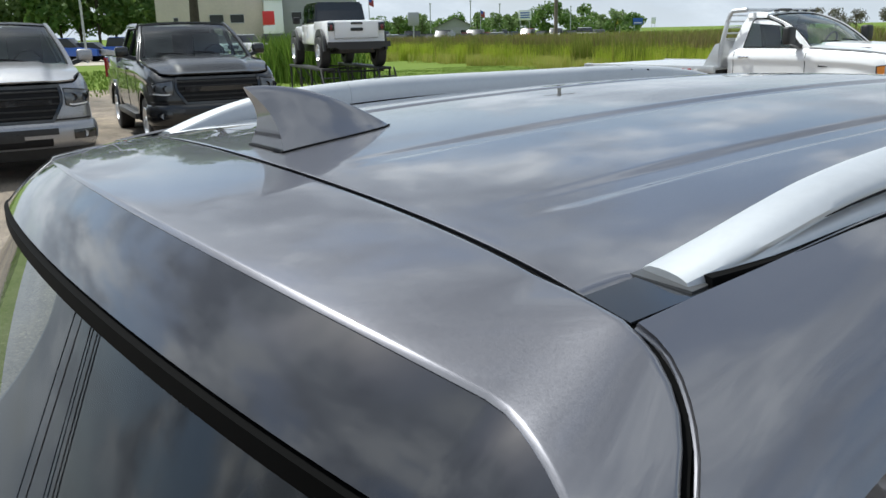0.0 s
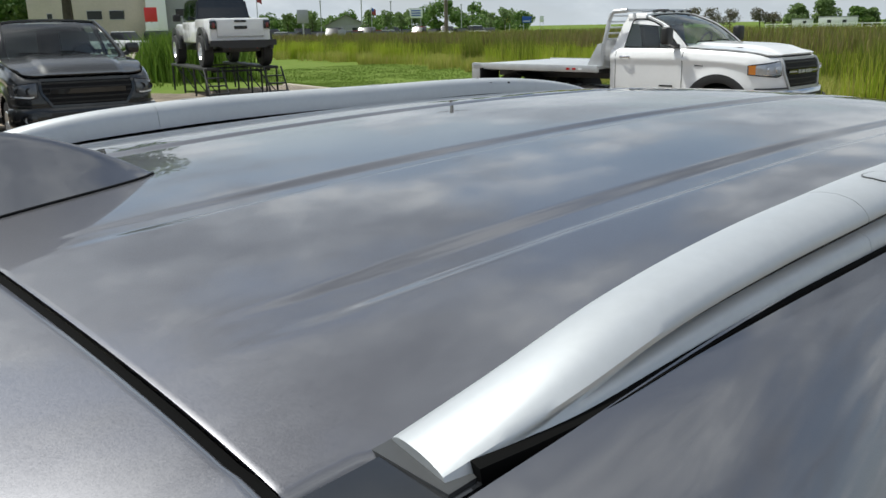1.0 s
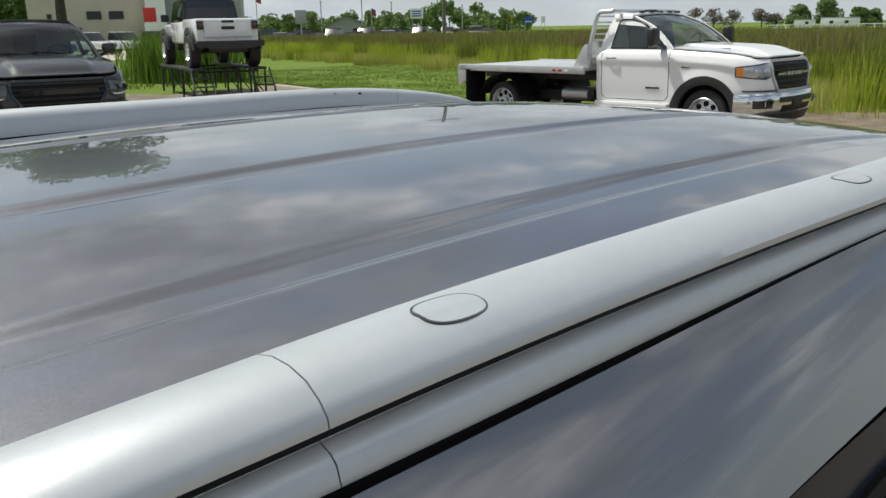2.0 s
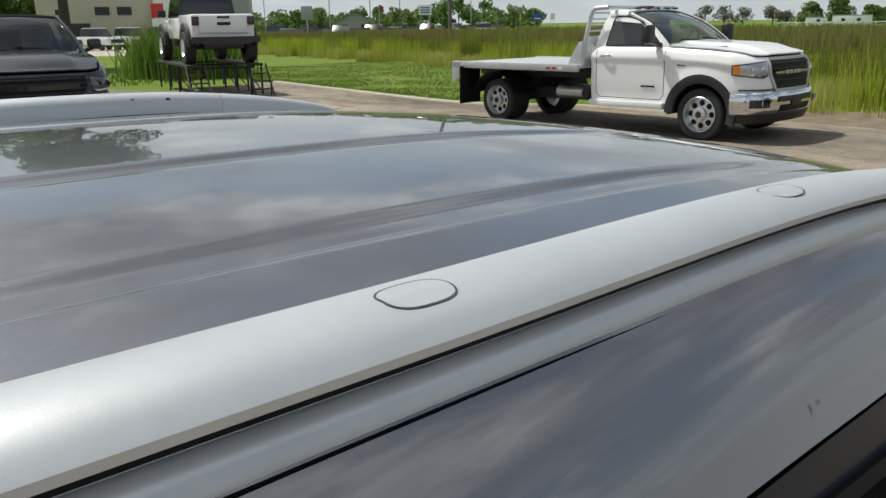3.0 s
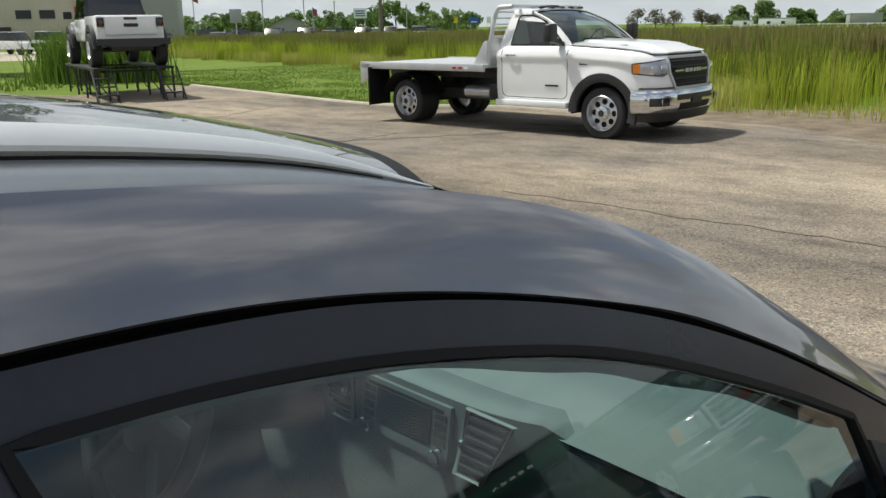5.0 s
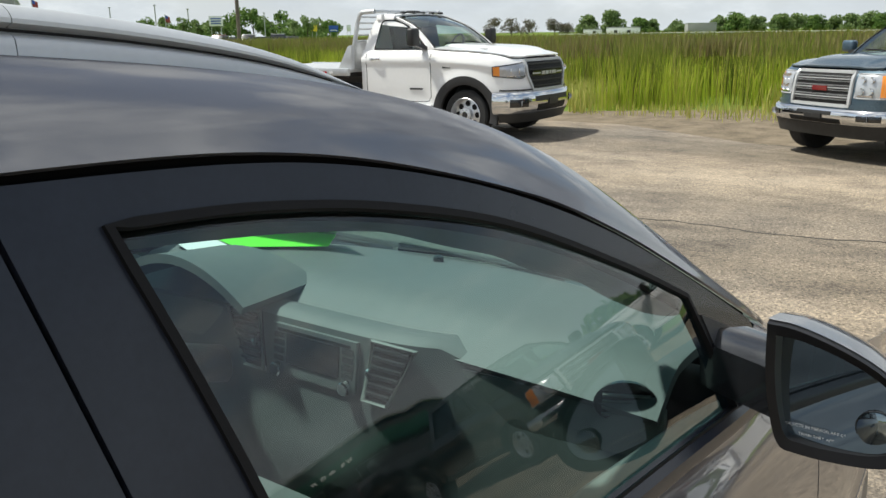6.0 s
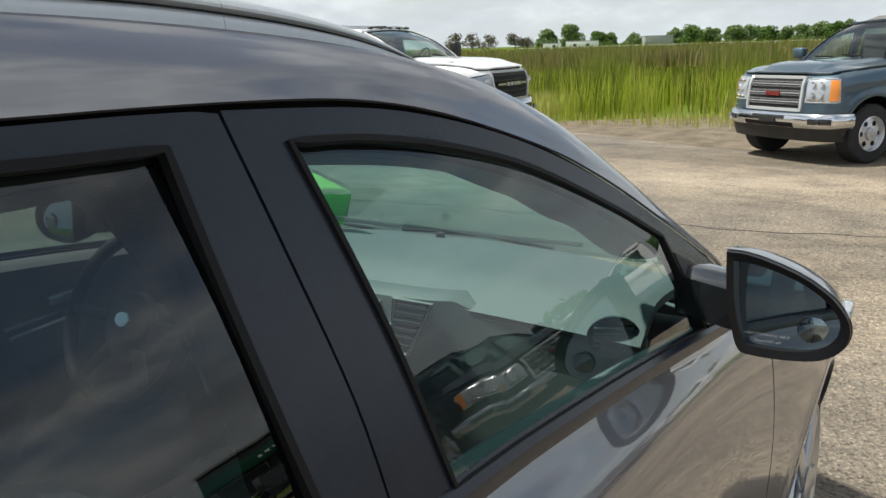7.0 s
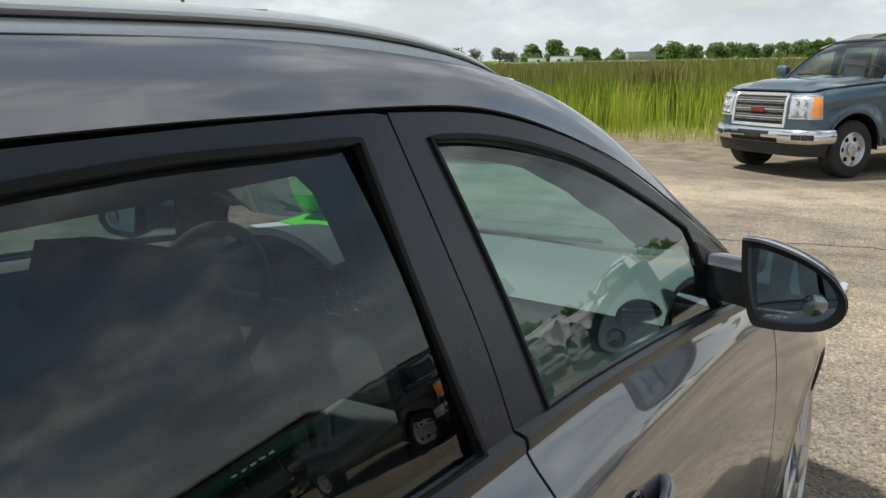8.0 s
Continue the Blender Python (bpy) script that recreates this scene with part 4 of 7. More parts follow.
for k in range(4):
    part("vent_slat", box(-0.038, 0.038, -0.006, -0.002, -0.026 + 0.016 * k, -0.022 + 0.016 * k), DASHLIGHT, side_vent).matrix_local = Matrix.Translation((0.905, -0.640, 1.012)) @ Matrix.Rotation(radians(-65), 4, "Z") @ Matrix.Rotation(radians(25), 4, "X")
part("dash_sensor", lathe([(0.014, 0.0), (0.012, 0.012), (0.006, 0.016)], 16, m=Matrix.Translation((1.28, 0.0, 1.068)) @ Matrix.Rotation(radians(90), 4, "X")), GLOSSBLACK, dash)
part("instrument_hood", surf(lambda u, v: (1.0 - 0.22 * u, 0.35 + v * 0.21, 1.055 + 0.075 * (1 - v * v) * (0.6 + 0.4 * u)), lin(0, 1, 6), lin(-1, 1, 17), 0.02), DASHMAT, dash)
SW = Matrix.Translation((0.48, 0.28, 1.03)) @ Matrix.Rotation(radians(24), 4, "Y")
wheel_ = part("steering_wheel", tube([SW @ Vector((0, 0.185 * math.cos(a), 0.185 * math.sin(a))) for a in lin(0, 2 * math.pi, 41)[:-1]], 0.016, 10, closed=True, up=(1, 0.1, 0.2)), PLASTIC, car, "dark leather-rimmed steering wheel")
hub_ = lathe([(0.075, 0.0), (0.07, 0.02), (0.04, 0.028)], 24, m=SW @ Matrix.Translation((0.02, 0, -0.01)) @ Matrix.Rotation(radians(90), 4, "Z"))
part("wheel_hub", hub_, DASHMAT, wheel_)
part("hub_emblem", lathe([(0.024, 0.0), (0.022, 0.004)], 20, m=SW @ Matrix.Translation((-0.012, 0, 0.0)) @ Matrix.Rotation(radians(90), 4, "Z") @ Matrix.Diagonal((1, 1, 0.7, 1))), CHROME, wheel_)
for a in (radians(0), radians(180), radians(235), radians(305)):
    part("spoke", tube([SW @ Vector((0.012, 0.05 * math.cos(a), 0.05 * math.sin(a))), SW @ Vector((0, 0.175 * math.cos(a), 0.175 * math.sin(a)))], 0.014, 8), DASHMAT, wheel_)
part("steering_column", tube([SW @ Vector((0.03, 0, 0)), (0.9, 0.34, 0.86)], 0.045, 10), PLASTIC, wheel_)


def seat(y, x):
    s = part("seat", prism([(x - 0.25, 0.46), (x + 0.28, 0.50), (x + 0.30, 0.60), (x + 0.20, 0.64), (x - 0.22, 0.58)], y - 0.25, y + 0.25, 0.04, 3), SEATCLOTH, car, "dark cloth front seat")
    part("backrest", prism([(x - 0.20, 0.56), (x - 0.08, 0.60), (x - 0.22, 1.00), (x - 0.29, 1.17), (x - 0.36, 1.17), (x - 0.38, 0.95)], y - 0.24, y + 0.24, 0.05, 3), SEATCLOTH, s)
    part("headrest", prism([(x - 0.30, 1.20), (x - 0.27, 1.27), (x - 0.30, 1.37), (x - 0.37, 1.38), (x - 0.40, 1.30), (x - 0.37, 1.20)], y - 0.13, y + 0.13, 0.04, 3), SEATCLOTH, s)
    for k in (-0.06, 0.06):
        part("headrest_post", tube([(x - 0.33, y + k, 1.12), (x - 0.335, y + k, 1.25)], 0.006, 6), PLASTIC, s)


seat(0.36, 0.12)
seat(-0.36, 0.12)
rb = part("rear_bench", prism([(-1.05, 0.50), (-0.55, 0.52), (-0.52, 0.64), (-0.95, 0.64)], -0.62, 0.62, 0.04, 3), SEATCLOTH, car, "dark cloth rear bench")
part("backrest", prism([(-1.05, 0.60), (-0.92, 0.62), (-1.12, 1.16), (-1.22, 1.16)], -0.62, 0.62, 0.05, 3), SEATCLOTH, rb)
part("centre_console", prism([(0.80, 0.60), (0.75, 0.72), (0.35, 0.70), (-0.1, 0.74), (-0.1, 0.35), (0.8, 0.35)], -0.11, 0.11, 0.02), DASHMAT, car)
gl = part("gear_lever", tube([(0.52, 0.0, 0.70), (0.50, 0.0, 0.80)], 0.009, 8), PLASTIC, car)
part("gear_knob", lathe([(0.012, 0), (0.022, 0.02), (0.024, 0.05), (0.012, 0.065)], 16, m=Matrix.Translation((0.50, 0, 0.79)) @ Matrix.Rotation(radians(90), 4, "X")), PLASTIC, gl)
part("headliner", surf(lambda x, y: (x, y, roof_z(x, y) - 0.035), lin(-1.35, 0.42, 20), lin(-0.55, 0.55, 15), 0.01), DASHLIGHT, car)
rvm = part("rear_view_mirror", prism([(0.60, 1.40), (0.60, 1.47), (0.63, 1.475), (0.64, 1.40)], -0.13, 0.13, 0.012), GLOSSBLACK, car)
part("mirror_arm", tube([(0.63, 0.0, 1.45), (0.68, 0.0, 1.49)], 0.01, 6), GLOSSBLACK, rvm)
for sgn, F in TWIN:
    part("inner_sill", F(surf(lambda x, v: (x, side_y(belt_z(x), x) + 0.02 + 0.05 * v, belt_z(x) - 0.012 - 0.02 * v * v), lin(-0.95, 1.0, 24), lin(0, 1, 6), 0.01)), DASHLIGHT, car, "light grey door top")
    part("door_lining", F(surf(lambda x, v: (x, side_y(belt_z(x), x) + 0.07, belt_z(x) - 0.03 - 0.6 * v), lin(-0.95, 1.0, 24), (0, 1), 0.01)), DASHMAT, car)
# inner pillar trims
for sgn, F in TWIN:
    edge_top = curve([(0.0, 1.488), (0.135, 1.474), (0.280, 1.446), (0.455, 1.394), (0.665, 1.300), (0.815, 1.222), (0.90, 1.17)])
    edge_low = curve([(0.0, 1.466), (0.10, 1.453), (0.20, 1.438), (0.37, 1.400), (0.50, 1.362), (0.59, 1.322), (0.73, 1.270), (0.85, 1.210), (0.95, 1.165)])
    part("a_pillar_trim", F(surf(lambda x, v: (x + 0.03 * v * min(1, max(0, x) * 3), (side_y(edge_top(x), x) + 0.085) * (1 - v) - 0.62 * v, (edge_top(x) + 0.030) * (1 - v) + edge_low(x) * v - 0.010 * math.sin(3.1 * v)), lin(0.0, 0.92, 40), lin(0, 1, 8), 0.014)), TRIMDARK, car, "dark grey pillar trim")
    part("roof_side_trim", F(surf(lambda x, v: (x, -0.655 + 0.035 * v, 1.512 - 0.034 * v - 0.006 * math.sin(3.1 * v) - 0.03 * max(0, -0.9 - x)), lin(-1.25, 0.0, 30), lin(0, 1, 6), 0.012)), TRIMDARK, car)
    back_edge = curve([(0.95, 0.02), (1.10, -0.03), (1.258, -0.077), (1.356, -0.112), (1.422, -0.146), (1.458, -0.172), (1.482, -0.205)])
    part("b_pillar_trim", F(surf(lambda z, v: (back_edge(z) * (1 - v) + (0.055 - 0.12 * (z - 1.15)) * v, -0.62 - 0.012 * math.sin(v * 3.1) - 0.10 * max(0.0, 1.40 - z) - 0.012 * (1 - v), z), lin(0.95, 1.482, 16), lin(0, 1, 8), 0.015)), TRIMDARK, car)
part("header_trim", surf(lambda u, v: (x_head(v * 0.58) - 0.02 - 0.09 * u, v * 0.58, roof_z(x_head(v * 0.58) - 0.02, v * 0.58) - 0.03 - 0.01 * math.sin(u * 3.1)), lin(0, 1, 5), lin(-1, 1, 21), 0.012), TRIMDARK, car)
# the flanks lean in above the sills towards the front
u_edge = curve([(p[0], abs(p[1])) for p in U_CTRL])
d_edge = curve([(p[0], abs(p[1])) for p in D_CTRL])
for ob in car.children_recursive:
    if ob.matrix_local != Matrix.Identity(4):
        continue
    for q in ob.data.vertices:
        x, y, z = q.co
        w = min(max((abs(y) - u_edge(x)) / max(d_edge(x) - u_edge(x), 0.02), 0.0), 1.0)
        if w > 0:
            dy = min(max(0.0384 + 0.0246 * (x - 0.4), 0.0), 0.058)
            dz = min(max(0.0119 + 0.019 * (x - 0.4), 0.0), 0.024) * min(max((z - 0.75) / 0.25, 0.0), 1.0)
            q.co.y -= math.copysign(dy * w, y)
            q.co.z += dz * w
for sgn, F in TWIN:
    arm = part("door_armrest", F(prism([(0.15, 0.90), (0.62, 0.93), (0.66, 0.90), (0.62, 0.84), (0.15, 0.82)], -0.79, -0.70, 0.02, 3)), DASHMAT, car, "padded door armrest")
    part("switch_trim", F(tube([(0.42, -0.735, 0.935), (0.60, -0.735, 0.945), (0.62, -0.70, 0.945), (0.60, -0.665, 0.945), (0.42, -0.665, 0.935)], 0.006, 8, closed=True)), ALLOY, arm)
    part("inner_handle", F(box(0.56, 0.66, -0.735, -0.70, 0.975, 1.0, 0.008)), ALLOY, arm)
PAPERGREEN = mat("bright_green_paper", (0.16, 0.78, 0.04), 0.7, var=0.05, scale=12)
PAPERWHITE = mat("white_paper", (0.78, 0.79, 0.78), 0.7, var=0.03, scale=12)
stk = thing("window_sheet", "bright green paper sheets lying on the dashboard against the windscreen", "paper")
def leaf(name, pts, material):
    bm = bmesh.new()
    bm.faces.new([bm.verts.new(p) for p in pts])
    thicken(bm, 0.0012, (0.2, 0, -1))
    return part(name, bm, material, stk, smooth=False)
leaf("green_sheet", [(1.165, 0.21, 1.193), (1.140, 0.60, 1.170), (1.262, 0.61, 1.098), (1.290, 0.33, 1.098)], PAPERGREEN)
leaf("green_flap", [(1.285, 0.335, 1.092), (1.185, 0.27, 1.092), (1.060, 0.47, 1.090), (1.10, 0.61, 1.090), (1.255, 0.61, 1.092)], PAPERGREEN)
leaf("white_sheet", [(1.095, 0.605, 1.0895), (1.055, 0.475, 1.0895), (0.98, 0.56, 1.088), (1.02, 0.66, 1.088)], PAPERWHITE)

# ---- ground ----
def sheet(name, outline, z, material, label, category):
    bm = bmesh.new()
    bm.faces.new([bm.verts.new((x, y, z)) for x, y in outline])
    bm.normal_update()
    bmesh.ops.triangulate(bm, faces=bm.faces[:], ngon_method="EAR_CLIP")
    ob = link(name, bm, material, smooth=False)
    return tagged(ob, label, category, kind="structure")


sheet("ground", [(-2500, -2500), (2500, -2500), (2500, 2500), (-2500, 2500)], -0.03, GRASSGROUND, "grassy earth reaching to the horizon", "ground")
sheet("pavement", [(-60, -60), (11.3, -60), (11.5, -3), (11.9, 2), (12.8, 3.6), (13.4, 4.6), (13.4, 10.3), (12.9, 11), (12.0, 13.2), (13.2, 23.3), (9.1, 22.4), (6.0, 30), (-60, 30)], 0.0, ASPHALT, "worn sun-bleached asphalt parking lot", "pavement")
sheet("gravel_verge", [(11.2, -60), (19.5, -60), (17.9, 2.2), (16.1, 5.2), (14.8, 7.5), (13.3, 9.5), (11.8, 10), (12.0, 4.7), (11.8, 2), (11.4, -3)], -0.006, GRAVEL, "loose tan gravel verge beside the asphalt", "ground")
KERB = mat("dry_kerb_edge", (0.40, 0.36, 0.29), 0.95, var=0.15, scale=3, bump=0.5, bscale=30)
edge = [(13.42, 7.6), (13.42, 8.6), (13.38, 10.0), (12.95, 11.1), (12.10, 13.2), (12.6, 18.5), (13.2, 23.3)]
tagged(link("pavement_edge", sweep([(p[0], p[1], 0.0) for p in spline(edge, 70)], [(-0.10, -0.03), (0.12, -0.03), (0.10, 0.035), (-0.06, 0.03)]), KERB), "crumbling pale edge between asphalt and lawn", "kerb", kind="structure")
# tar-filled cracks
TAR = mat("crack_shadow", (0.06, 0.055, 0.05), 0.9, var=0.2, scale=8)
rng = random.Random(4)
for start, way, n_ in (((6.3, 4.4), (0.03, -1), 60), ((4.0, 8.0), (1, 0.25), 40), ((7.5, 9), (0.9, -0.6), 40), ((5.2, 12.0), (1, 0.5), 50)):
    p, pts = Vector((*start, 0.002)), []
    for _ in range(n_):
        pts.append(p.copy())
        p += Vector((way[0], way[1], 0)).normalized() * 0.12 + Vector((rng.gauss(0, 0.03), rng.gauss(0, 0.03), 0))
    tagged(link("asphalt_crack", sweep(pts, [(-0.009, -0.001), (0.009, -0.001), (0.009, 0.002), (-0.009, 0.002)]), TAR), "thin dark crack running across the asphalt", "crack", kind="structure")


# ---- vehicles: each stands with its front axle over the origin, x ahead ----
def arc(cx, cz, r, a0, a1, n):
    return [(cx + r * math.cos(a), cz + r * math.sin(a)) for a in lin(radians(a0), radians(a1), n)]


def road_wheel(parent, x, y, r, w, side, rim_r, style, rim_mat=POLISHED):
    """side: +1 for the left, -1 for the right."""
    M = Matrix.Translation((x, y, r)) @ (Matrix.Rotation(math.pi, 4, "Z") if side > 0 else Matrix.Identity(4))
    wh = part("wheel", lathe([(rim_r, w / 2), (r * 0.92, w / 2), (r, w / 2 - 0.03), (r, -w / 2 + 0.03), (r * 0.93, -w / 2), (rim_r, -w / 2 - 0.004)], 32, m=M, cap=False), TYRE, parent)
    rim = bmesh.new()
    dish = -w / 2 + (0.05 if style == "alloy" else 0.09)
    lathe([(rim_r, -w / 2 - 0.003), (rim_r * 0.96, -w / 2 - 0.012), (rim_r * 0.90, -w / 2 + 0.02), (rim_r * 0.84, dish), (rim_r * 0.40, dish - 0.015), (rim_r * 0.38, -w / 2 - 0.01), (rim_r * 0.2, -w / 2 - 0.02)], 32, bm=rim, m=M, cap=False)
    part("rim", rim, rim_mat, wh, "bright wheel rim")
    n = 8 if style != "alloy" else 6
    for k in range(n):
        a = 2 * math.pi * k / n
        part("rim_opening", lathe([(0.001, 0), (rim_r * (0.17 if style != "alloy" else 0.13), 0.0), (rim_r * 0.15, 0.006)], 12, m=M @ Matrix.Translation((rim_r * 0.64 * math.cos(a), dish - 0.016, rim_r * 0.64 * math.sin(a)))), RUBBER, wh)
    part("wheel_nave", lathe([(0.001, -w / 2 - 0.030), (rim_r * 0.17, -w / 2 - 0.026), (rim_r * 0.19, -w / 2 - 0.018)], 16, m=M, cap=False), STEELBLACK if style != "alloy" else ALLOY, wh)
    for k in range(8):
        a = 2 * math.pi * (k + 0.5) / 8
        part("wheel_nut", lathe([(rim_r * 0.045, 0.0), (rim_r * 0.045, -0.02), (0.001, -0.024)], 6, m=M @ Matrix.Translation((rim_r * 0.29 * math.cos(a), -w / 2 - 0.012, rim_r * 0.29 * math.sin(a)))), ALLOY, wh)
    return wh


DARKRED = mat("dark_red_lens", (0.16, 0.012, 0.012), 0.15, coat=0.8)
GRILLEBLACK = mat("black_grille_mesh", (0.008, 0.008, 0.009), 0.55, bump=0.5, bscale=90, spec=0.25)


def pickup(name, label, m, paint, W=2.02, cab_end=-1.98, tail=-5.05, wb=3.67, r=0.40, bed=True, crew=False, face="black", bumper=CHROME, flare=None, rim_r=0.25, style="steel", category="pickup truck", group="", H=1.93, mark=CHROME, cowl=-0.60, fo=0.98, lamps=AMBER, belt=1.30, open_arch=0.09, drop=0.145):
    v = thing(name, label, category, m, group)
    h = W / 2
    arch_r = r + open_arch
    az = r + 0.02
    chrome_face = face == "chrome"
    # plan of the nose from its middle round the corner and back along the flank
    PLAN = [Vector(p) for p in resample([(*q, 0) for q in spline([(fo, 0.0), (fo - 0.008, 0.30), (fo - 0.035, 0.58), (fo - 0.10, 0.79), (fo - 0.205, h - 0.085), (fo - 0.36, h - 0.038), (fo - 0.60, h - 0.014), (0.0, h), (-0.6, h)], 120)], 160)]
    plan_x = [p.x for p in PLAN]
    top_z = curve([(cab_end - 0.01, belt), (cowl - 0.25, belt), (cowl, belt - 0.002), (cowl + 0.35, belt - 0.020), (fo - 0.62, belt - drop * 0.38), (fo - 0.34, belt - drop * 0.66), (fo - 0.15, belt - drop * 0.93), (fo, belt - drop)])

    def at_plan(x):
        """half width of the body at x"""
        return float(np.interp(x, plan_x[::-1], [p.y for p in PLAN][::-1])) if x > -0.6 else h

    def low_z(x):
        return az + math.sqrt(max(0.0, arch_r ** 2 - x * x)) if abs(x) < arch_r else 0.50 if x < 0 else 0.58

    def tuck(z, zt, x):
        d = min(max((zt - z) / 0.13, 0.0), 1.0)
        front = min(max((x - fo + 0.45) / 0.45, 0.0), 1.0)
        swell = 0.020 * math.exp(-((z - zt + 0.17) / 0.05) ** 2) + 0.022 * math.exp(-((math.hypot(x, z - az) - arch_r) / 0.10) ** 2)
        return 0.070 * (1 - d) ** 2.3 + 0.045 * max(0, (0.85 - z) / 0.4) ** 2 * (1 - front) + 0.13 * front * max(0.0, z - 0.80) - swell * (1 - front)

    def skin(p, nrm, z, s, out=0.0):
        k = tuck(z, top_z(p.x), p.x) - out
        return Vector((p.x - nrm.x * k, s * (p.y - nrm.y * k), z))

    def nrm_at(i):
        d = (PLAN[min(i + 1, len(PLAN) - 1)] - PLAN[max(i - 1, 0)]).normalized()
        return Vector((d.y, -d.x, 0))

    def nose_pt(y, z, out=0.0):
        """a point on the skin of the nose, s counted round the corner; y may run past the half width"""
        s = 1 if y >= 0 else -1
        i = min(abs(y) / 0.0142, len(PLAN) - 1.001)
        i0 = int(i)
        p = PLAN[i0].lerp(PLAN[i0 + 1], i - i0)
        n_ = nrm_at(i0).lerp(nrm_at(i0 + 1), i - i0)
        return skin(p, Vector((abs(n_.x), abs(n_.y), 0)), z, s, out)
    qs_ = [0, 0.012, 0.03, 0.055, 0.085, 0.12, 0.16, 0.2] + lin(0.25, 1, 18)
    for s in (-1, 1):
        fr = list(range(0, 96, 3))
        rows = [(PLAN[i], Vector((abs(nrm_at(i).x), abs(nrm_at(i).y), 0))) for i in fr if PLAN[i].x > arch_r + 0.012]
        xs_ = [arch_r * math.sin(a) for a in lin(1.56, -1.56, 27)] + lin(-arch_r - 0.01, cab_end, 22)
        rows += [(Vector((x, at_plan(x), 0)), Vector((0, 1, 0))) for x in xs_]
        part("side_panel", surf(lambda k, q: skin(rows[k][0], rows[k][1], top_z(rows[k][0].x) * (1 - q) + low_z(rows[k][0].x) * q, s), list(range(len(rows))), qs_[::-s], 0.02), paint, v)

    rim_top = [skin(PLAN[i], Vector((abs(nrm_at(i).x), abs(nrm_at(i).y), 0)), top_z(PLAN[i].x), 1) for i in range(150)]

    def edge_y(x):
        return float(np.interp(x, [p.x for p in rim_top[::-1]], [p.y for p in rim_top[::-1]]))

    def hood_pt(u, y):
        a = abs(y)
        i = a * 0.90 / 0.0142
        ex = rim_top[int(i)].lerp(rim_top[int(i) + 1], i - int(i))
        fx, fy = ex.x, ex.y
        x = fx + (cowl - 0.02 - fx) * u
        k = min(1.0, u * 3.5)
        k = k * k * (3 - 2 * k)
        yy = fy * (1 - k) + a * edge_y(x) * k
        rise = min(1.0, 0.25 + u * 3.2)
        dome = 0.5 - 0.5 * math.cos(math.pi * min(max((0.66 - a) / 0.13, 0.0), 1.0))
        return (x, math.copysign(yy, y), top_z(x) + 0.004 + (0.040 * dome * (1 - 0.3 * u) + 0.040 * (1 - a ** 2.5)) * rise)
    part("bonnet", surf(hood_pt, [0, 0.01, 0.025, 0.05, 0.08, 0.12] + lin(0.17, 1, 18), lin(-1, 1, 61), 0.02), paint, v)
    for s in (-1, 1):
        part("bonnet_gap", sweep([Vector(hood_pt(u, s)) + Vector((0, s * 0.006, -0.002)) for u in lin(0.05, 0.98, 24)], [(-0.005, -0.006), (0.005, -0.006), (0.005, 0.002), (-0.005, 0.002)]), RUBBER, v)
    part("cab_floor_panel", box(cab_end, cowl, -h + 0.06, h - 0.06, belt - 0.06, belt - 0.02, 0.01), STEELBLACK, v)
    part("cab_rear_wall", box(cab_end, cab_end + 0.03, -h + 0.03, h - 0.03, 0.50, belt, 0.01), paint, v)
    part("cowl_panel", surf(lambda u, y: (cowl - 0.06 + 0.14 * u + 0.05 * (1 - y * y), y * (h - 0.10), belt + 0.004 + 0.055 * (1 - abs(y) ** 2.5) - 0.01 * u), lin(0, 1, 4), lin(-1, 1, 21), 0.01), PLASTIC, v)
    # door shut lines, handles, sills, flares
    doors = [(cowl - 0.02, cab_end + 0.10)] if not crew else [(cowl - 0.02, -1.62), (-1.66, cab_end + 0.15)]

    def flank_pt(x, z, s, out):
        return Vector((x, s * (h - tuck(z, top_z(x), x) + out), z))
    for s in (-1, 1):
        for d0, d1 in doors:
            line = [(d0, z) for z in lin(belt - 0.005, 0.64, 12)] + [(d0 - 0.05, 0.575)] + [(x, 0.56) for x in lin(d0 - 0.10, d1 + 0.08, 8)] + [(d1 + 0.01, 0.60)] + [(d1, z) for z in lin(0.66, belt - 0.005, 12)]
            part("door_gap", sweep([flank_pt(x, z, s, 0.0006) for x, z in line], [(-0.005, -0.002), (0.005, -0.002), (0.005, 0.0012), (-0.005, 0.0012)], up=(0, s, 0)), RUBBER, v)
            hz_ = belt - 0.145
            part("door_handle", sweep([flank_pt(d1 + 0.09 + 0.20 * q, hz_ + 0.006 * q, s, 0.004 + 0.026 * math.sin(math.pi * q) ** 0.5) for q in lin(0.02, 0.98, 10)], [(0.012 * math.cos(a), 0.018 * math.sin(a)) for a in lin(0, 2 * math.pi, 11)[:-1]]), CHROME if mark in (CHROME, DARKRED) else paint, v)
        part("running_board" if crew else "sill", box(cab_end + 0.02, -arch_r - 0.05, s * h - 0.07, s * (h - 0.03) + (0.03 if crew else 0.0), 0.42, 0.52, 0.015), STEELBLACK if crew else paint, v)
        if flare is not None:
            fl = arc(0, az, arch_r + 0.005, 182, -16 if not crew else 0, 26)
            part("wheel_flare", sweep([(x, s * (at_plan(x) - 0.012), z) for x, z in fl], [(-s * 0.02 * -1, -0.03), (-s * 0.115, -0.03), (-s * 0.110, 0.030), (-s * 0.06, 0.045), (s * 0.02, 0.04)] if not crew else [(s * 0.02, -0.02), (-s * 0.05, -0.02), (-s * 0.05, 0.022), (s * 0.02, 0.03)], up=(0, s, 0)), flare, v)
        else:
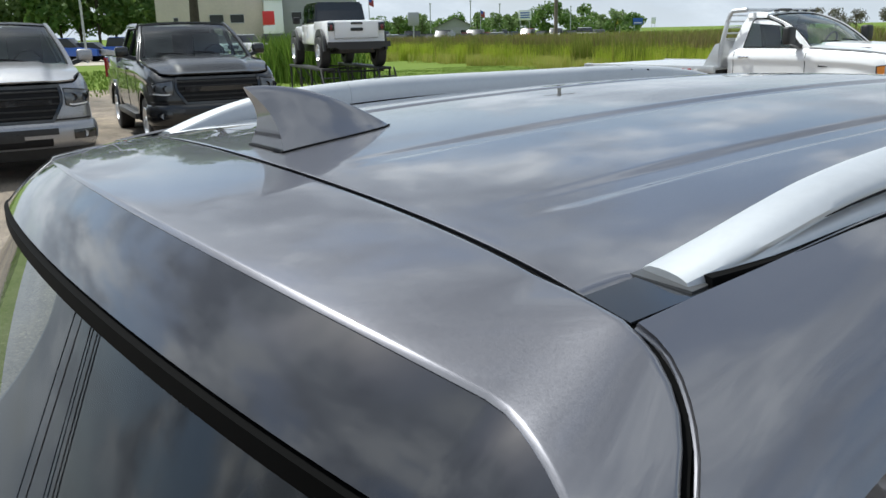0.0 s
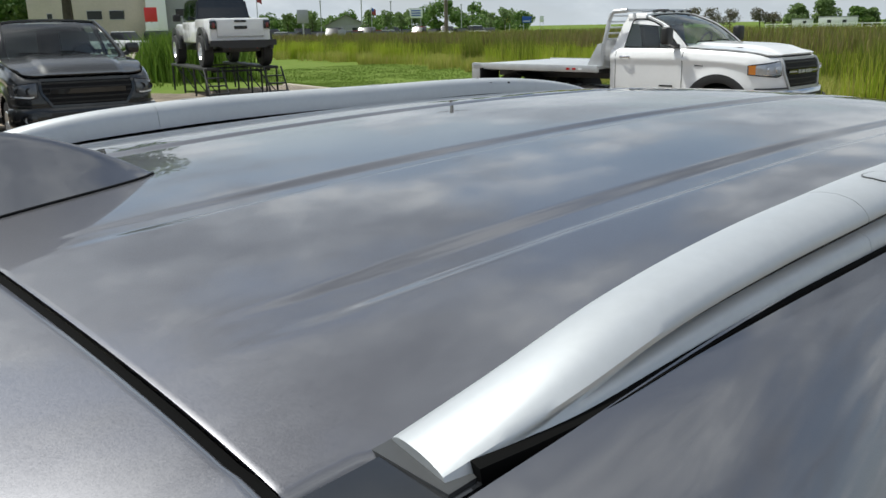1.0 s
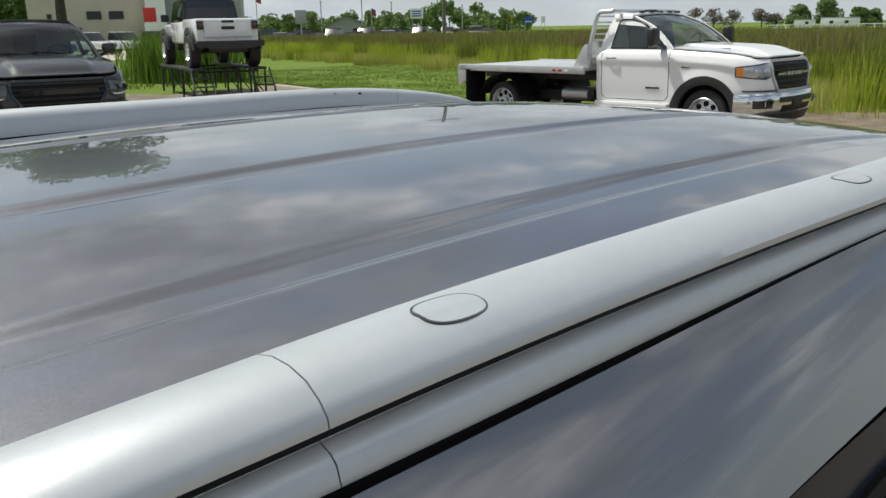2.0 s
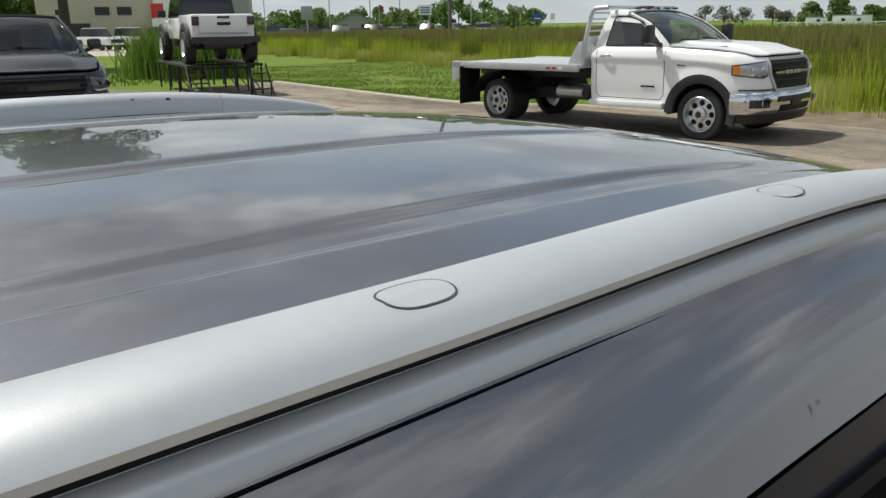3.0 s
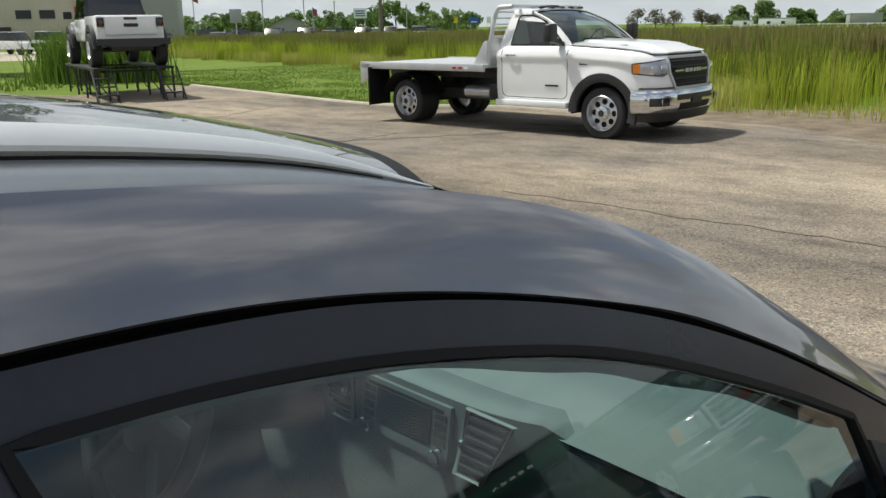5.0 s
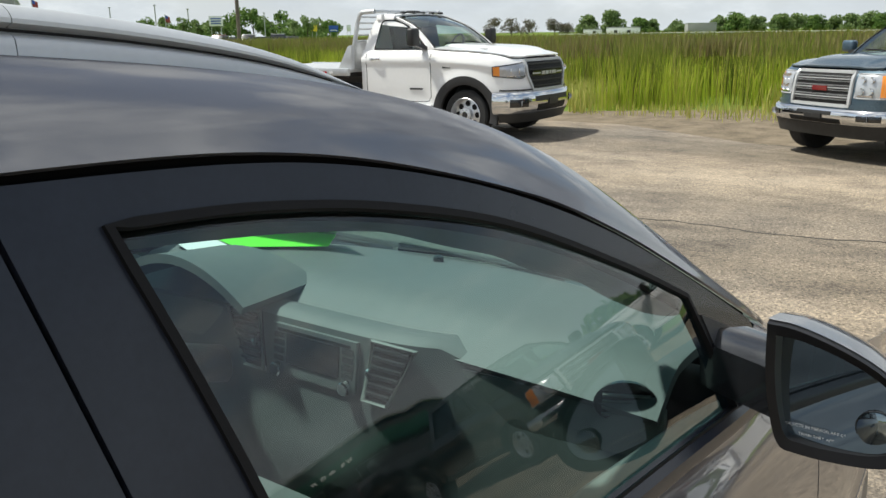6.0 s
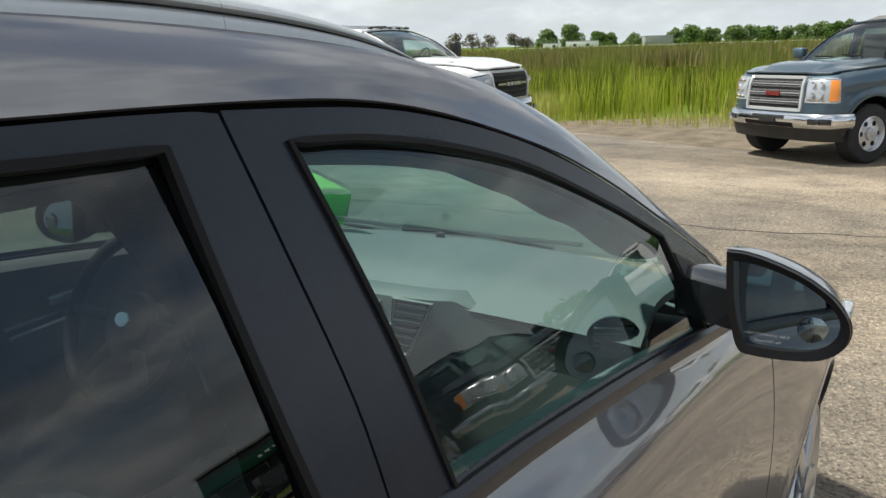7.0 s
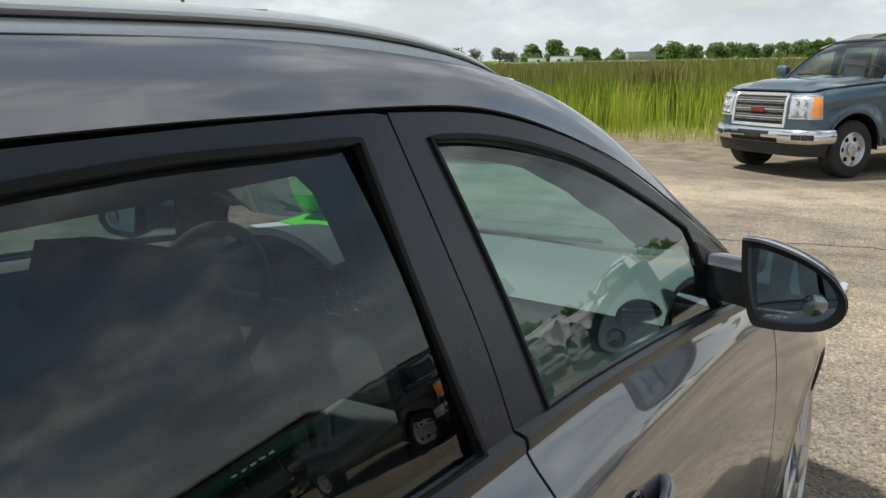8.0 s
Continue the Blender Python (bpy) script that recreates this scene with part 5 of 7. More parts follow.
            part("arch_lip", sweep([(x, s * (at_plan(x) + 0.010), z) for x, z in arc(0, az, arch_r + 0.002, 180, 0, 26)], [(s * 0.02, -0.02), (-s * 0.016, -0.02), (-s * 0.016, 0.010), (s * 0.02, 0.016)], up=(0, s, 0)), paint, v)
    # glass-house with real openings
    top = H - 0.03
    wy = lambda z: h - 0.062 - 0.215 * (max(0, z - belt) / (top - belt)) ** 1.15
    wx0 = cowl - 0.80

    def P3(x, z, s, o=0.0):
        return Vector((x, s * (wy(z) + o), z))
    # windscreen line bows, roof corners are round
    a_line = spline([(cowl + 0.02, belt - 0.01), (cowl - 0.20, belt + (top - belt) * 0.34), (cowl - 0.45, belt + (top - belt) * 0.66), (wx0 + 0.06, top - 0.065), (wx0 - 0.10, top - 0.012)], 20)
    c_line = spline([(cab_end + 0.34, top - 0.004), (cab_end + 0.20, top - 0.02), (cab_end + 0.115, top - 0.11), (cab_end + 0.06, belt + 0.25), (cab_end + 0.02, belt - 0.01)], 14)
    a_mid = lambda z: float(np.interp(z, [p[1] for p in a_line], [p[0] for p in a_line]))

    def roof_surf(q, y):
        x = wx0 - 0.06 + (cab_end + 0.17 - wx0 + 0.06) * q
        bow = math.sin(math.pi * min(max(q * 0.8 + 0.12, 0), 1)) ** 0.5
        zz = top - 0.030 + 0.030 * bow + 0.040 * (1 - abs(y) ** 2.6)
        return (x + 0.05 * (1 - y * y) * (1 - q), y * wy(top - 0.02) * 1.005, zz - 0.012 * max(0.0, q - 0.9) * 10)
    part("roof", thicken(surf(roof_surf, lin(0, 1, 14), lin(-1, 1, 25)), 0.03, (0, 0, -1)), paint, v)
    for s in (-1, 1):
        part("roof_side", surf(lambda i, k: P3(wx0 - 0.06 + (cab_end + 0.17 - wx0 + 0.06) * i, top - 0.075 + (0.055 + 0.020 * math.sin(math.pi * min(i * 0.8 + 0.12, 1))) * k, s, 0.006 * math.sin(3.14 * k)), lin(0, 1, 14), lin(0, 1, 5), 0.03), paint, v)
        splits = [(cowl - 0.17, cab_end + 0.24)] if not crew else [(cowl - 0.17, -1.59), (-1.71, cab_end + 0.28)]
        for k, (f0, f1) in enumerate(splits):
            lo, hi = belt + 0.015, top - 0.085
            inn = ([(a_mid(z) - 0.115, z) for z in lin(lo, hi - 0.05, 7)] + [(a_mid(hi) - 0.15, hi - 0.008), (a_mid(hi) - 0.22, hi)] if k == 0 else [(f0, lo), (f0 - 0.005, hi)])
            inn += [(f1 + 0.09, hi), (f1 + 0.05, hi - 0.02), (f1 + 0.03, hi - 0.07), (f1 - 0.01, lo)]
            lo2, hi2 = belt - 0.012, top - 0.055
            e0 = -1.65 if k == 1 else None
            e1 = -1.65 if crew and k == 0 else None
            out = []
            for x, z in inn:
                zz = lo2 if z < lo + 0.01 else hi2 if z > hi - 0.03 else z
                mid = (x > (f0 + f1) / 2)
                if mid:
                    xx = e0 if e0 is not None else a_mid(zz) + 0.0
                else:
                    xx = e1 if e1 is not None else float(np.interp(zz, [p[1] for p in c_line[::-1]], [p[0] for p in c_line[::-1]]))
                out.append((xx, zz))
            fr = bmesh.new()
            A = [fr.verts.new(P3(*p, s)) for p in out]
            B = [fr.verts.new(P3(*p, s, 0.004)) for p in inn]
            for j in range(len(A)):
                fr.faces.new((A[j], A[(j + 1) % len(A)], B[(j + 1) % len(A)], B[j]))
            part("window_frame", thicken(fr, 0.035, (0, -s, 0)), paint, v)
            part("window_seal", tube([P3(*p, s, 0.002) for p in inn], 0.011, 6, closed=True, up=(0, s, 0.1)), RUBBER, v)
            g = bmesh.new()
            g.faces.new([g.verts.new(P3(x, z, s, -0.014)) for x, z in inn])
            g = part("side_window", g, GLASS_TRUCK, v, "tinted side window", smooth=False)
            g.visible_shadow = False
    # windscreen with black border, pillars and back light

    def F4(q, y):
        z = belt - 0.01 + (top - 0.012 - belt) * q
        x = a_mid(z)
        return Vector((x + 0.10 * (1 - y * y) * (1 - q * 0.45), y * wy(z), z + 0.035 * (1 - y * y) * q + 0.05 * (1 - y * y) * (1 - q)))
    g = part("windscreen", surf(F4, lin(0.02, 0.965, 9), lin(-0.95, 0.95, 17)), GLASS_TRUCK, v, "green-tinted windscreen")
    g.visible_shadow = False
    part("screen_border", tube([F4(q, -0.95) for q in lin(0.03, 0.96, 9)] + [F4(0.965, y) for y in lin(-0.9, 0.9, 11)] + [F4(q, 0.95) for q in lin(0.96, 0.03, 9)], 0.012, 6), RUBBER, v)
    for s in (-1, 1):
        part("a_pillar", surf(lambda q, k: F4(q, s * (0.945 + 0.062 * k)) + Vector((-0.02 * k, 0, 0)), lin(0, 1, 10), (0, 0.5, 1), 0.03), paint, v)
        part("wiper", tube([F4(0.03, s * 0.30 + 0.25) + Vector((0.02, 0, 0.012)), F4(0.10, s * 0.30 - 0.05) + Vector((0.02, 0, 0.012)), F4(0.13, s * 0.30 - 0.38) + Vector((0.02, 0, 0.012))], 0.011, 6), RUBBER, v)
    bk = lambda q, y: Vector((float(np.interp(belt - 0.01 + (top - 0.02 - belt) * q, [p[1] for p in c_line[::-1]], [p[0] for p in c_line[::-1]])), y * wy(belt + (top - belt) * q), belt - 0.01 + (top - 0.02 - belt) * q))
    part("cab_back", surf(bk, lin(0, 1, 8), lin(-1, 1, 5), 0.03), paint, v)
    part("back_window", surf(lambda q, y: bk(0.12 + 0.72 * q, y * 0.75) + Vector((-0.006, 0, 0)), lin(0, 1, 3), lin(-1, 1, 3), 0.006), GLOSSBLACK, v)
    part("cabin_floor", box(cab_end + 0.1, cowl - 0.05, -h + 0.1, h - 0.1, 0.62, belt - 0.10, 0.02), DASHMAT, v)
    part("cabin_dash", surf(lambda u, y: (cowl - 0.05 - 0.36 * u, y * (h - 0.12), belt - 0.03 + 0.05 * math.sin(2.6 * u) - 0.16 * max(0, u - 0.7)), lin(0, 1, 8), lin(-1, 1, 9), 0.02), DASHMAT, v)
    for s in (-1, 1):
        part("seat", prism([(cowl - 0.95, 1.05), (cowl - 0.85, 1.05), (cowl - 0.98, top - 0.18), (cowl - 1.08, top - 0.18)], s * 0.42 - 0.24, s * 0.42 + 0.24, 0.05), SEATCLOTH, v)
    part("steering_wheel", tube([(cowl - 0.42 + 0.06 * math.sin(a), 0.42 + 0.18 * math.cos(a), belt + 0.06 + 0.17 * math.sin(a)) for a in lin(0, 2 * math.pi, 21)[:-1]], 0.016, 6, closed=True), RUBBER, v)
    # face
    gt = belt - drop - 0.02
    gb = 0.73 if chrome_face else 0.75
    gw = 0.53 if chrome_face else 0.62
    lw0 = gw + 0.045

    def g_half(z):
        q = (z - gb) / (gt - gb)
        return gw - (0.02 if chrome_face else 0.13 * max(0.0, 0.55 - q) / 0.55)
    gr = part("grille", surf(lambda q, y: nose_pt(y * g_half(gb + (gt - gb) * q), gb + (gt - gb) * q, 0.006), lin(1, 0, 9), lin(-1, 1, 29), 0.03), GRILLEBLACK, v, "wide grille with crossbars")
    rim_ = [nose_pt(y * g_half(gt), gt, 0.012) for y in lin(-1, 1, 21)] + [nose_pt(g_half(z), z, 0.012) for z in lin(gt - 0.03, gb + 0.03, 7)] + [nose_pt(y * g_half(gb), gb, 0.012) for y in lin(1, -1, 21)] + [nose_pt(-g_half(z), z, 0.012) for z in lin(gb + 0.03, gt - 0.03, 7)]
    rw_ = 0.024 if chrome_face else 0.024
    part("grille_surround", sweep(rim_, [(-rw_, -0.012), (rw_, -0.012), (rw_ * 0.8, 0.016), (-rw_ * 0.8, 0.016)], up=(1, 0, 0.1), closed=True), TRIMBRIGHT if face != "black" else GLOSSBLACK, gr)
    if chrome_face:
        for k in range(3):
            z = gb + 0.05 + (gt - gb - 0.08) * (k + 0.5) / 3
            part("grille_bar", sweep([nose_pt(y, z, 0.018) for y in lin(-gw + 0.05, gw - 0.05, 25)], [(-0.006, -0.007), (0.010, -0.007), (0.010, 0.007), (-0.006, 0.007)]), TRIMBRIGHT, gr)
            for dz in (-0.030, 0.030):
                part("grille_mesh", sweep([nose_pt(y, z + dz + 0.009 * (1 if i % 2 else -1), 0.014) for i, y in enumerate(lin(-gw + 0.05, gw - 0.05, 61))], [(-0.003, -0.002), (0.004, -0.002), (0.004, 0.002), (-0.003, 0.002)]), TRIMBRIGHT, gr)
        part("emblem_bar", sweep([nose_pt(y, gb + (gt - gb) * 0.5, 0.030) for y in lin(-0.13, 0.13, 9)], [(-0.01, -0.032), (0.008, -0.032), (0.008, 0.032), (-0.01, 0.032)]), mark, gr)
    else:
        for k in range(5):
            z = gb + (gt - gb) * (k + 0.7) / 5.4
            part("grille_bar", sweep([nose_pt(y * g_half(z) * 0.96, z, 0.016) for y in lin(-1, 1, 25)], [(-0.006, -0.010), (0.008, -0.008), (0.008, 0.008), (-0.006, 0.010)]), STEELBLACK, gr)
        zc_ = gb + (gt - gb) * 0.56
        part("emblem_bar", sweep([nose_pt(y, zc_, 0.024) for y in lin(-0.50, 0.50, 21)], [(-0.01, -0.040), (0.006, -0.036), (0.006, 0.036), (-0.01, 0.040)]), GLOSSBLACK, gr)
        if mark is not STEELBLACK:
            for y0, y1 in ((-0.24, -0.15), (-0.12, -0.03), (0.01, 0.07), (0.10, 0.16), (0.18, 0.24)):
                part("emblem_mark", sweep([nose_pt(y, zc_, 0.034) for y in lin(y0, y1, 4)], [(-0.004, -0.026), (0.004, -0.026), (0.004, 0.026), (-0.004, 0.026)]), TRIMBRIGHT, gr)
            for s in (-1, 1):
                part("emblem_side", sweep([nose_pt(s * y, zc_, 0.030) for y in lin(0.28, 0.50, 7)], [(-0.004, -0.012), (0.004, -0.012), (0.004, 0.012), (-0.004, 0.012)]), TRIMBRIGHT, gr)
    # headlamps wrap round the corner
    lz0, lz1 = (0.84, belt - drop - 0.035) if chrome_face else (belt - drop - 0.285, belt - drop - 0.080)
    y_out = 1.04 if chrome_face else 1.20

    def lamp_pt(y, q, s, out):
        e = (y - lw0) / (y_out - lw0)
        lo_ = lz0 + (0.0 if chrome_face else 0.045 * e + 0.03 * max(0, 0.15 - e) / 0.15)
        hi_ = lz1 + (0.0 if chrome_face else 0.035 * (1 - e) - 0.025 * e)
        return nose_pt(s * y, lo_ + (hi_ - lo_) * q, out)
    lens = {"dark": LAMPDARK, "clear": LAMPGLASS}["clear" if lamps else "dark"]
    for s in (-1, 1):
        hl = part("headlamp", surf(lambda q, y: lamp_pt(y, q, s, 0.014 - 0.008 * abs(2 * q - 1) ** 3), lin(0, 1, 7), lin(lw0, y_out, 22)[::-s], 0.02), lens, v, "clear headlamp" if lamps else "dark headlamp")
        part("lamp_bezel", tube([lamp_pt(y, 0, s, 0.008) for y in lin(lw0, y_out, 12)] + [lamp_pt(y, 1, s, 0.008) for y in lin(y_out, lw0, 12)], 0.009, 6, closed=True, up=(0.3, s, 0.2)), GLOSSBLACK if not chrome_face else TRIMBRIGHT, hl)
        if lamps is not None:
            a0 = y_out - (0.13 if chrome_face else 0.11)
            part("side_marker", surf(lambda q, y: lamp_pt(y, 0.06 + 0.88 * q, s, 0.019), lin(0, 1, 5), lin(a0, y_out - 0.012, 8)[::-s], 0.012), lamps, hl, "amber turn lens")
        for yy, rr in (((lw0 + 0.09, 0.045), (lw0 + 0.21, 0.045)) if chrome_face else ((lw0 + 0.10, 0.050), (lw0 + 0.25, 0.050))):
            for zq in ((0.28, 0.74) if chrome_face else (0.5,)):
                c = lamp_pt(yy, zq, s, 0.016)
                part("lamp_reflector", lathe([(0.001, 0.014), (rr * 0.5, 0.010), (rr * 0.9, -0.006), (rr, -0.006), (rr, 0.010)], 18, m=Matrix.Translation(c) @ Matrix.Rotation(radians(90 - s * 18), 4, "Z"), cap=False), CHROME if lamps else GLOSSBLACK, hl)
        part("lamp_strip", sweep([lamp_pt(y, 0.10, s, 0.018) for y in lin(lw0 + 0.04, y_out - 0.22, 10)], [(-0.003, -0.010), (0.004, -0.010), (0.004, 0.010), (-0.003, 0.010)]), WHITEPAINT if not lamps else CHROME, hl)
    # bumper
    bt, bb = (0.69, 0.48) if chrome_face else (0.73, 0.40)

    def bump_pt(q, y, out=0.0):
        p = nose_pt(y, 0.70, 0.085 + out - 0.05 * abs(2 * q - 0.9) ** 3)
        return Vector((p.x, p.y, bt + (bb - bt) * q))
    yb_ = 1.17 if chrome_face else 1.13
    bp = part("front_bumper", thicken(surf(bump_pt, [0, 0.02, 0.06, 0.12, 0.22, 0.35, 0.5, 0.65, 0.78, 0.88, 0.94, 0.98, 1], lin(-yb_, yb_, 61)), 0.06, (-1, 0, 0)), bumper, v, "bright front bumper" if bumper is CHROME else "")
    part("bumper_filler", surf(lambda q, y: nose_pt(y, bt + 0.02 + (gb - bt) * q, 0.02), lin(1, 0, 3), lin(-yb_ + 0.04, yb_ - 0.04, 41), 0.02), paint if chrome_face else STEELBLACK, v)
    z_in = (0.16, 0.40) if chrome_face else (0.20, 0.44)
    part("bumper_intake", surf(lambda q, y: bump_pt(z_in[0] + (z_in[1] - z_in[0]) * q, y, 0.006), lin(0, 1, 4), lin(-0.30, 0.30, 13) if chrome_face else lin(-0.52, 0.52, 21), 0.02), STEELBLACK, bp)
    part("lower_intake", surf(lambda q, y: bump_pt((0.60 if chrome_face else 0.58) + 0.30 * q, y, 0.006), lin(0, 1, 4), lin(-0.45, 0.45, 21), 0.02), GRILLEBLACK, bp)
    part("plate_bars", surf(lambda q, y: bump_pt(0.34 + 0.30 * q, y, 0.016), lin(0, 1, 3), lin(-0.15, 0.15, 5), 0.012), STEELBLACK, bp)
    for s in (-1, 1):
        fg = part("fog_lamp", surf(lambda q, y: bump_pt(0.30 + 0.36 * q, s * y, 0.008 + 0.004 * math.sin(3.1 * q)), lin(0, 1, 5), lin(0.68, 0.95, 12)[::s], 0.02), GLOSSBLACK, bp)
        c = bump_pt(0.48, s * 0.80, 0.012)
        part("fog_lens", lathe([(0.001, 0.010), (0.036, 0.006), (0.044, -0.004)], 16, m=Matrix.Translation(c) @ Matrix.Rotation(radians(90 - s * 28), 4, "Z"), cap=False), LAMPGLASS, fg)
    part("air_dam", surf(lambda q, y: nose_pt(y, 0.70, 0.04 - 0.05 * q) + Vector((0, 0, bb - 0.70 + 0.01 - (0.17 if chrome_face else 0.13) * q)), lin(0, 1, 4), lin(-yb_ + 0.03, yb_ - 0.03, 41), 0.03), STEELBLACK, v)
    # mirrors
    for s in (-1, 1):
        mh = 0.27 if not crew else 0.17
        my = h + (0.19 if not crew else 0.14)
        mm = part("door_mirror", box(cowl - 0.27, cowl - 0.14, s * my - 0.105, s * my + 0.105, belt + 0.06, belt + 0.06 + mh, 0.04, 3), STEELBLACK if not crew else paint, v)
        part("mirror_arm", sweep([(cowl - 0.16, s * (h - 0.09), belt + 0.02), (cowl - 0.19, s * (h + 0.02), belt + 0.06), (cowl - 0.20, s * (my - 0.02), belt + 0.10)], [(-0.05, -0.03), (0.05, -0.03), (0.04, 0.03), (-0.04, 0.03)]), STEELBLACK, mm)
        part("mirror_glass", box(cowl - 0.274, cowl - 0.268, s * my - 0.085, s * my + 0.085, belt + 0.08, belt + 0.04 + mh, 0.0), MIRRORGLASS, mm)
    # bed
    if bed:
        b0 = cab_end - 0.03
        bz = belt + 0.03
        prof = [(b0, bz), (tail, bz), (tail - 0.02, 0.62), (tail + 0.10, 0.56), (-wb - arch_r - 0.02, 0.56)] + arc(-wb, az, arch_r, 178, 2, 18) + [(b0, 0.50)]
        for s in (-1, 1):
            part("bed_side", prism(prof, s * h, s * (h - 0.12), 0.03), paint, v)
            part("wheel_flare", sweep([(x, s * (h + 0.002), z) for x, z in arc(-wb, az, arch_r + 0.005, 178, 2, 22)], [(s * 0.02, -0.02), (-s * 0.04, -0.02), (-s * 0.04, 0.018), (s * 0.02, 0.026)], up=(0, s, 0)), flare or paint, v)
            part("tail_lamp", box(tail - 0.025, tail + 0.06, s * (h - 0.10), s * (h + 0.003), 0.98, bz - 0.06, 0.015), REDLENS, v)
        part("bed_floor", box(tail, b0, -h + 0.1, h - 0.1, 0.78, 0.84, 0.01), STEELBLACK, v)
        part("bed_front", box(b0 - 0.05, b0, -h + 0.05, h - 0.05, 0.8, bz, 0.01), paint, v)
        part("tailgate", box(tail - 0.02, tail + 0.05, -h + 0.11, h - 0.11, 0.74, bz, 0.02), paint, v)
        part("rear_bumper", box(tail - 0.16, tail, -h + 0.03, h - 0.03, 0.50, 0.70, 0.03), bumper, v)
    part("chassis", box(tail + 0.1, fo - 0.35, -0.45, 0.45, 0.42, 0.62, 0.03), STEELBLACK, v)
    for x in (0.0, -wb):
        part("axle", tube([(x, -h + 0.3, r), (x, h - 0.3, r)], 0.06, 8), STEELBLACK, v)
    for s in (-1, 1):
        road_wheel(v, 0, s * (h - 0.15), r, 0.27, s, rim_r, style)
        road_wheel(v, -wb, s * (h - 0.15), r, 0.27, s, rim_r, style)
        part("wheel_well", surf(lambda a, y: ((arch_r - 0.004) * math.cos(a), s * y, az + (arch_r - 0.004) * math.sin(a)), lin(-0.1, math.pi + 0.1, 16), (h - 0.02, h - 0.45), 0.01), RUBBER, v)
    return v


def heading(x, y, deg, z=0.0):
    return pose(x, y, z, 0, 0, deg)


# white flatbed truck
HX, HY, HDEG = 11.30, 5.93, -88.0
flatbed = pickup("flatbed_truck", "white single-cab flatbed work truck with an aluminium deck parked on asphalt", heading(HX, HY, HDEG), WHITEPAINT, wb=4.10, bed=False, tail=-5.0, face="bright", flare=PLASTIC, r=0.38, rim_r=0.264, H=1.93, fo=0.92, belt=1.355, open_arch=0.165)
deck = part("flat_deck", box(-5.02, -2.12, -1.17, 1.17, 1.00, 1.05, 0.008), ALUDECK, flatbed, "aluminium flat deck")
for s in (-1, 1):
    part("deck_rail", box(-5.03, -2.10, s * 1.20 - 0.03, s * 1.20 + 0.03, 0.95, 1.07, 0.008), ALUDECK, deck)
    for k in range(3):
        part("side_marker", box(-2.75 + 0.13 * k, -2.68 + 0.13 * k, s * 1.235 - 0.006, s * 1.235 + 0.006, 0.985, 1.02), REDLENS if k < 2 else WHITEPAINT, deck)
    part("mud_flap", box(-4.78, -4.74, s * 0.98 - 0.32, s * 0.98 + 0.20, 0.30, 0.98, 0.006), RUBBER, flatbed)
    part("corner_plate", prism([(-5.05, 1.06), (-4.80, 1.06), (-4.82, 0.80), (-5.05, 0.66)], s * 1.19, s * 1.23, 0.006), ALUDECK, deck)
    road_wheel(flatbed, -4.10, s * 0.62, 0.38, 0.24, s, 0.264, "steel")
    part("rack_post", tube([(-2.12, s * 1.05, 1.05), (-2.11, s * 1.03, 1.40), (-2.05, s * 0.99, 1.78), (-2.02, s * 0.97, 1.91), (-1.97, s * 0.96, 1.95), (-1.72, s * 0.95, 1.96)], 0.038, 10), ALUDECK, deck, "bright rack post")
    part("rack_gusset", prism([(-2.42, 1.06), (-2.12, 1.06), (-2.12, 1.44), (-2.20, 1.42)], s * 1.02, s * 1.09, 0.01), ALUDECK, deck)
for k in range(5):
    part("rack_bar", tube([(-2.10 + 0.018 * k, -1.0, 1.50 + 0.095 * k), (-2.10 + 0.018 * k, 1.0, 1.50 + 0.095 * k)], 0.016, 6), ALUDECK, deck)
part("rack_panel", box(-2.17, -2.13, -1.0, 1.0, 1.05, 1.48, 0.01), ALUDECK, deck)
part("rack_top_bar", tube([(-1.73, -0.95, 1.96), (-1.73, 0.95, 1.96)], 0.028, 8), ALUDECK, deck)
part("deck_beam", box(-4.95, -2.2, -0.55, 0.55, 0.80, 1.0, 0.02), STEELBLACK, flatbed)
for k in range(9):
    part("cross_member", box(-4.95 + 0.34 * k, -4.89 + 0.34 * k, -1.14, 1.14, 0.92, 1.0, 0.004), STEELBLACK, deck)
for s in (-1, 1):
    part("fuel_tank", tube([(-2.85, s * 0.72, 0.58), (-2.30, s * 0.72, 0.58)], 0.11, 14), ALLOY, flatbed, "polished side tank")
    part("inner_fender", surf(lambda a, y: (-4.10 + 0.50 * math.cos(a), s * y, 0.42 + 0.48 * math.sin(a)), lin(0.2, math.pi - 0.2, 12), (0.48, 1.10), 0.01), RUBBER, flatbed)
    part("fender_emblem", box(-0.40, -0.26, s * 1.008, s * 1.014, 1.08, 1.13, 0.004), STEELBLACK, flatbed)
    part("door_emblem", box(-1.02, -0.78, s * 1.008, s * 1.014, 0.745, 0.772, 0.003), STEELBLACK, flatbed)
    part("hood_louvre", box(-0.06, 0.20, s * 0.66 - 0.03, s * 0.66 + 0.03, 1.335, 1.367, 0.008), STEELBLACK, flatbed)
for k in range(5):
    part("roof_marker", box(-1.48, -1.40, -0.55 + 0.275 * k - 0.035, -0.55 + 0.275 * k + 0.035, 1.92, 1.955, 0.012), STEELBLACK, flatbed)
part("roof_beacon", box(-1.70, -1.56, -0.12, 0.12, 1.925, 1.98, 0.02), STEELBLACK, flatbed)

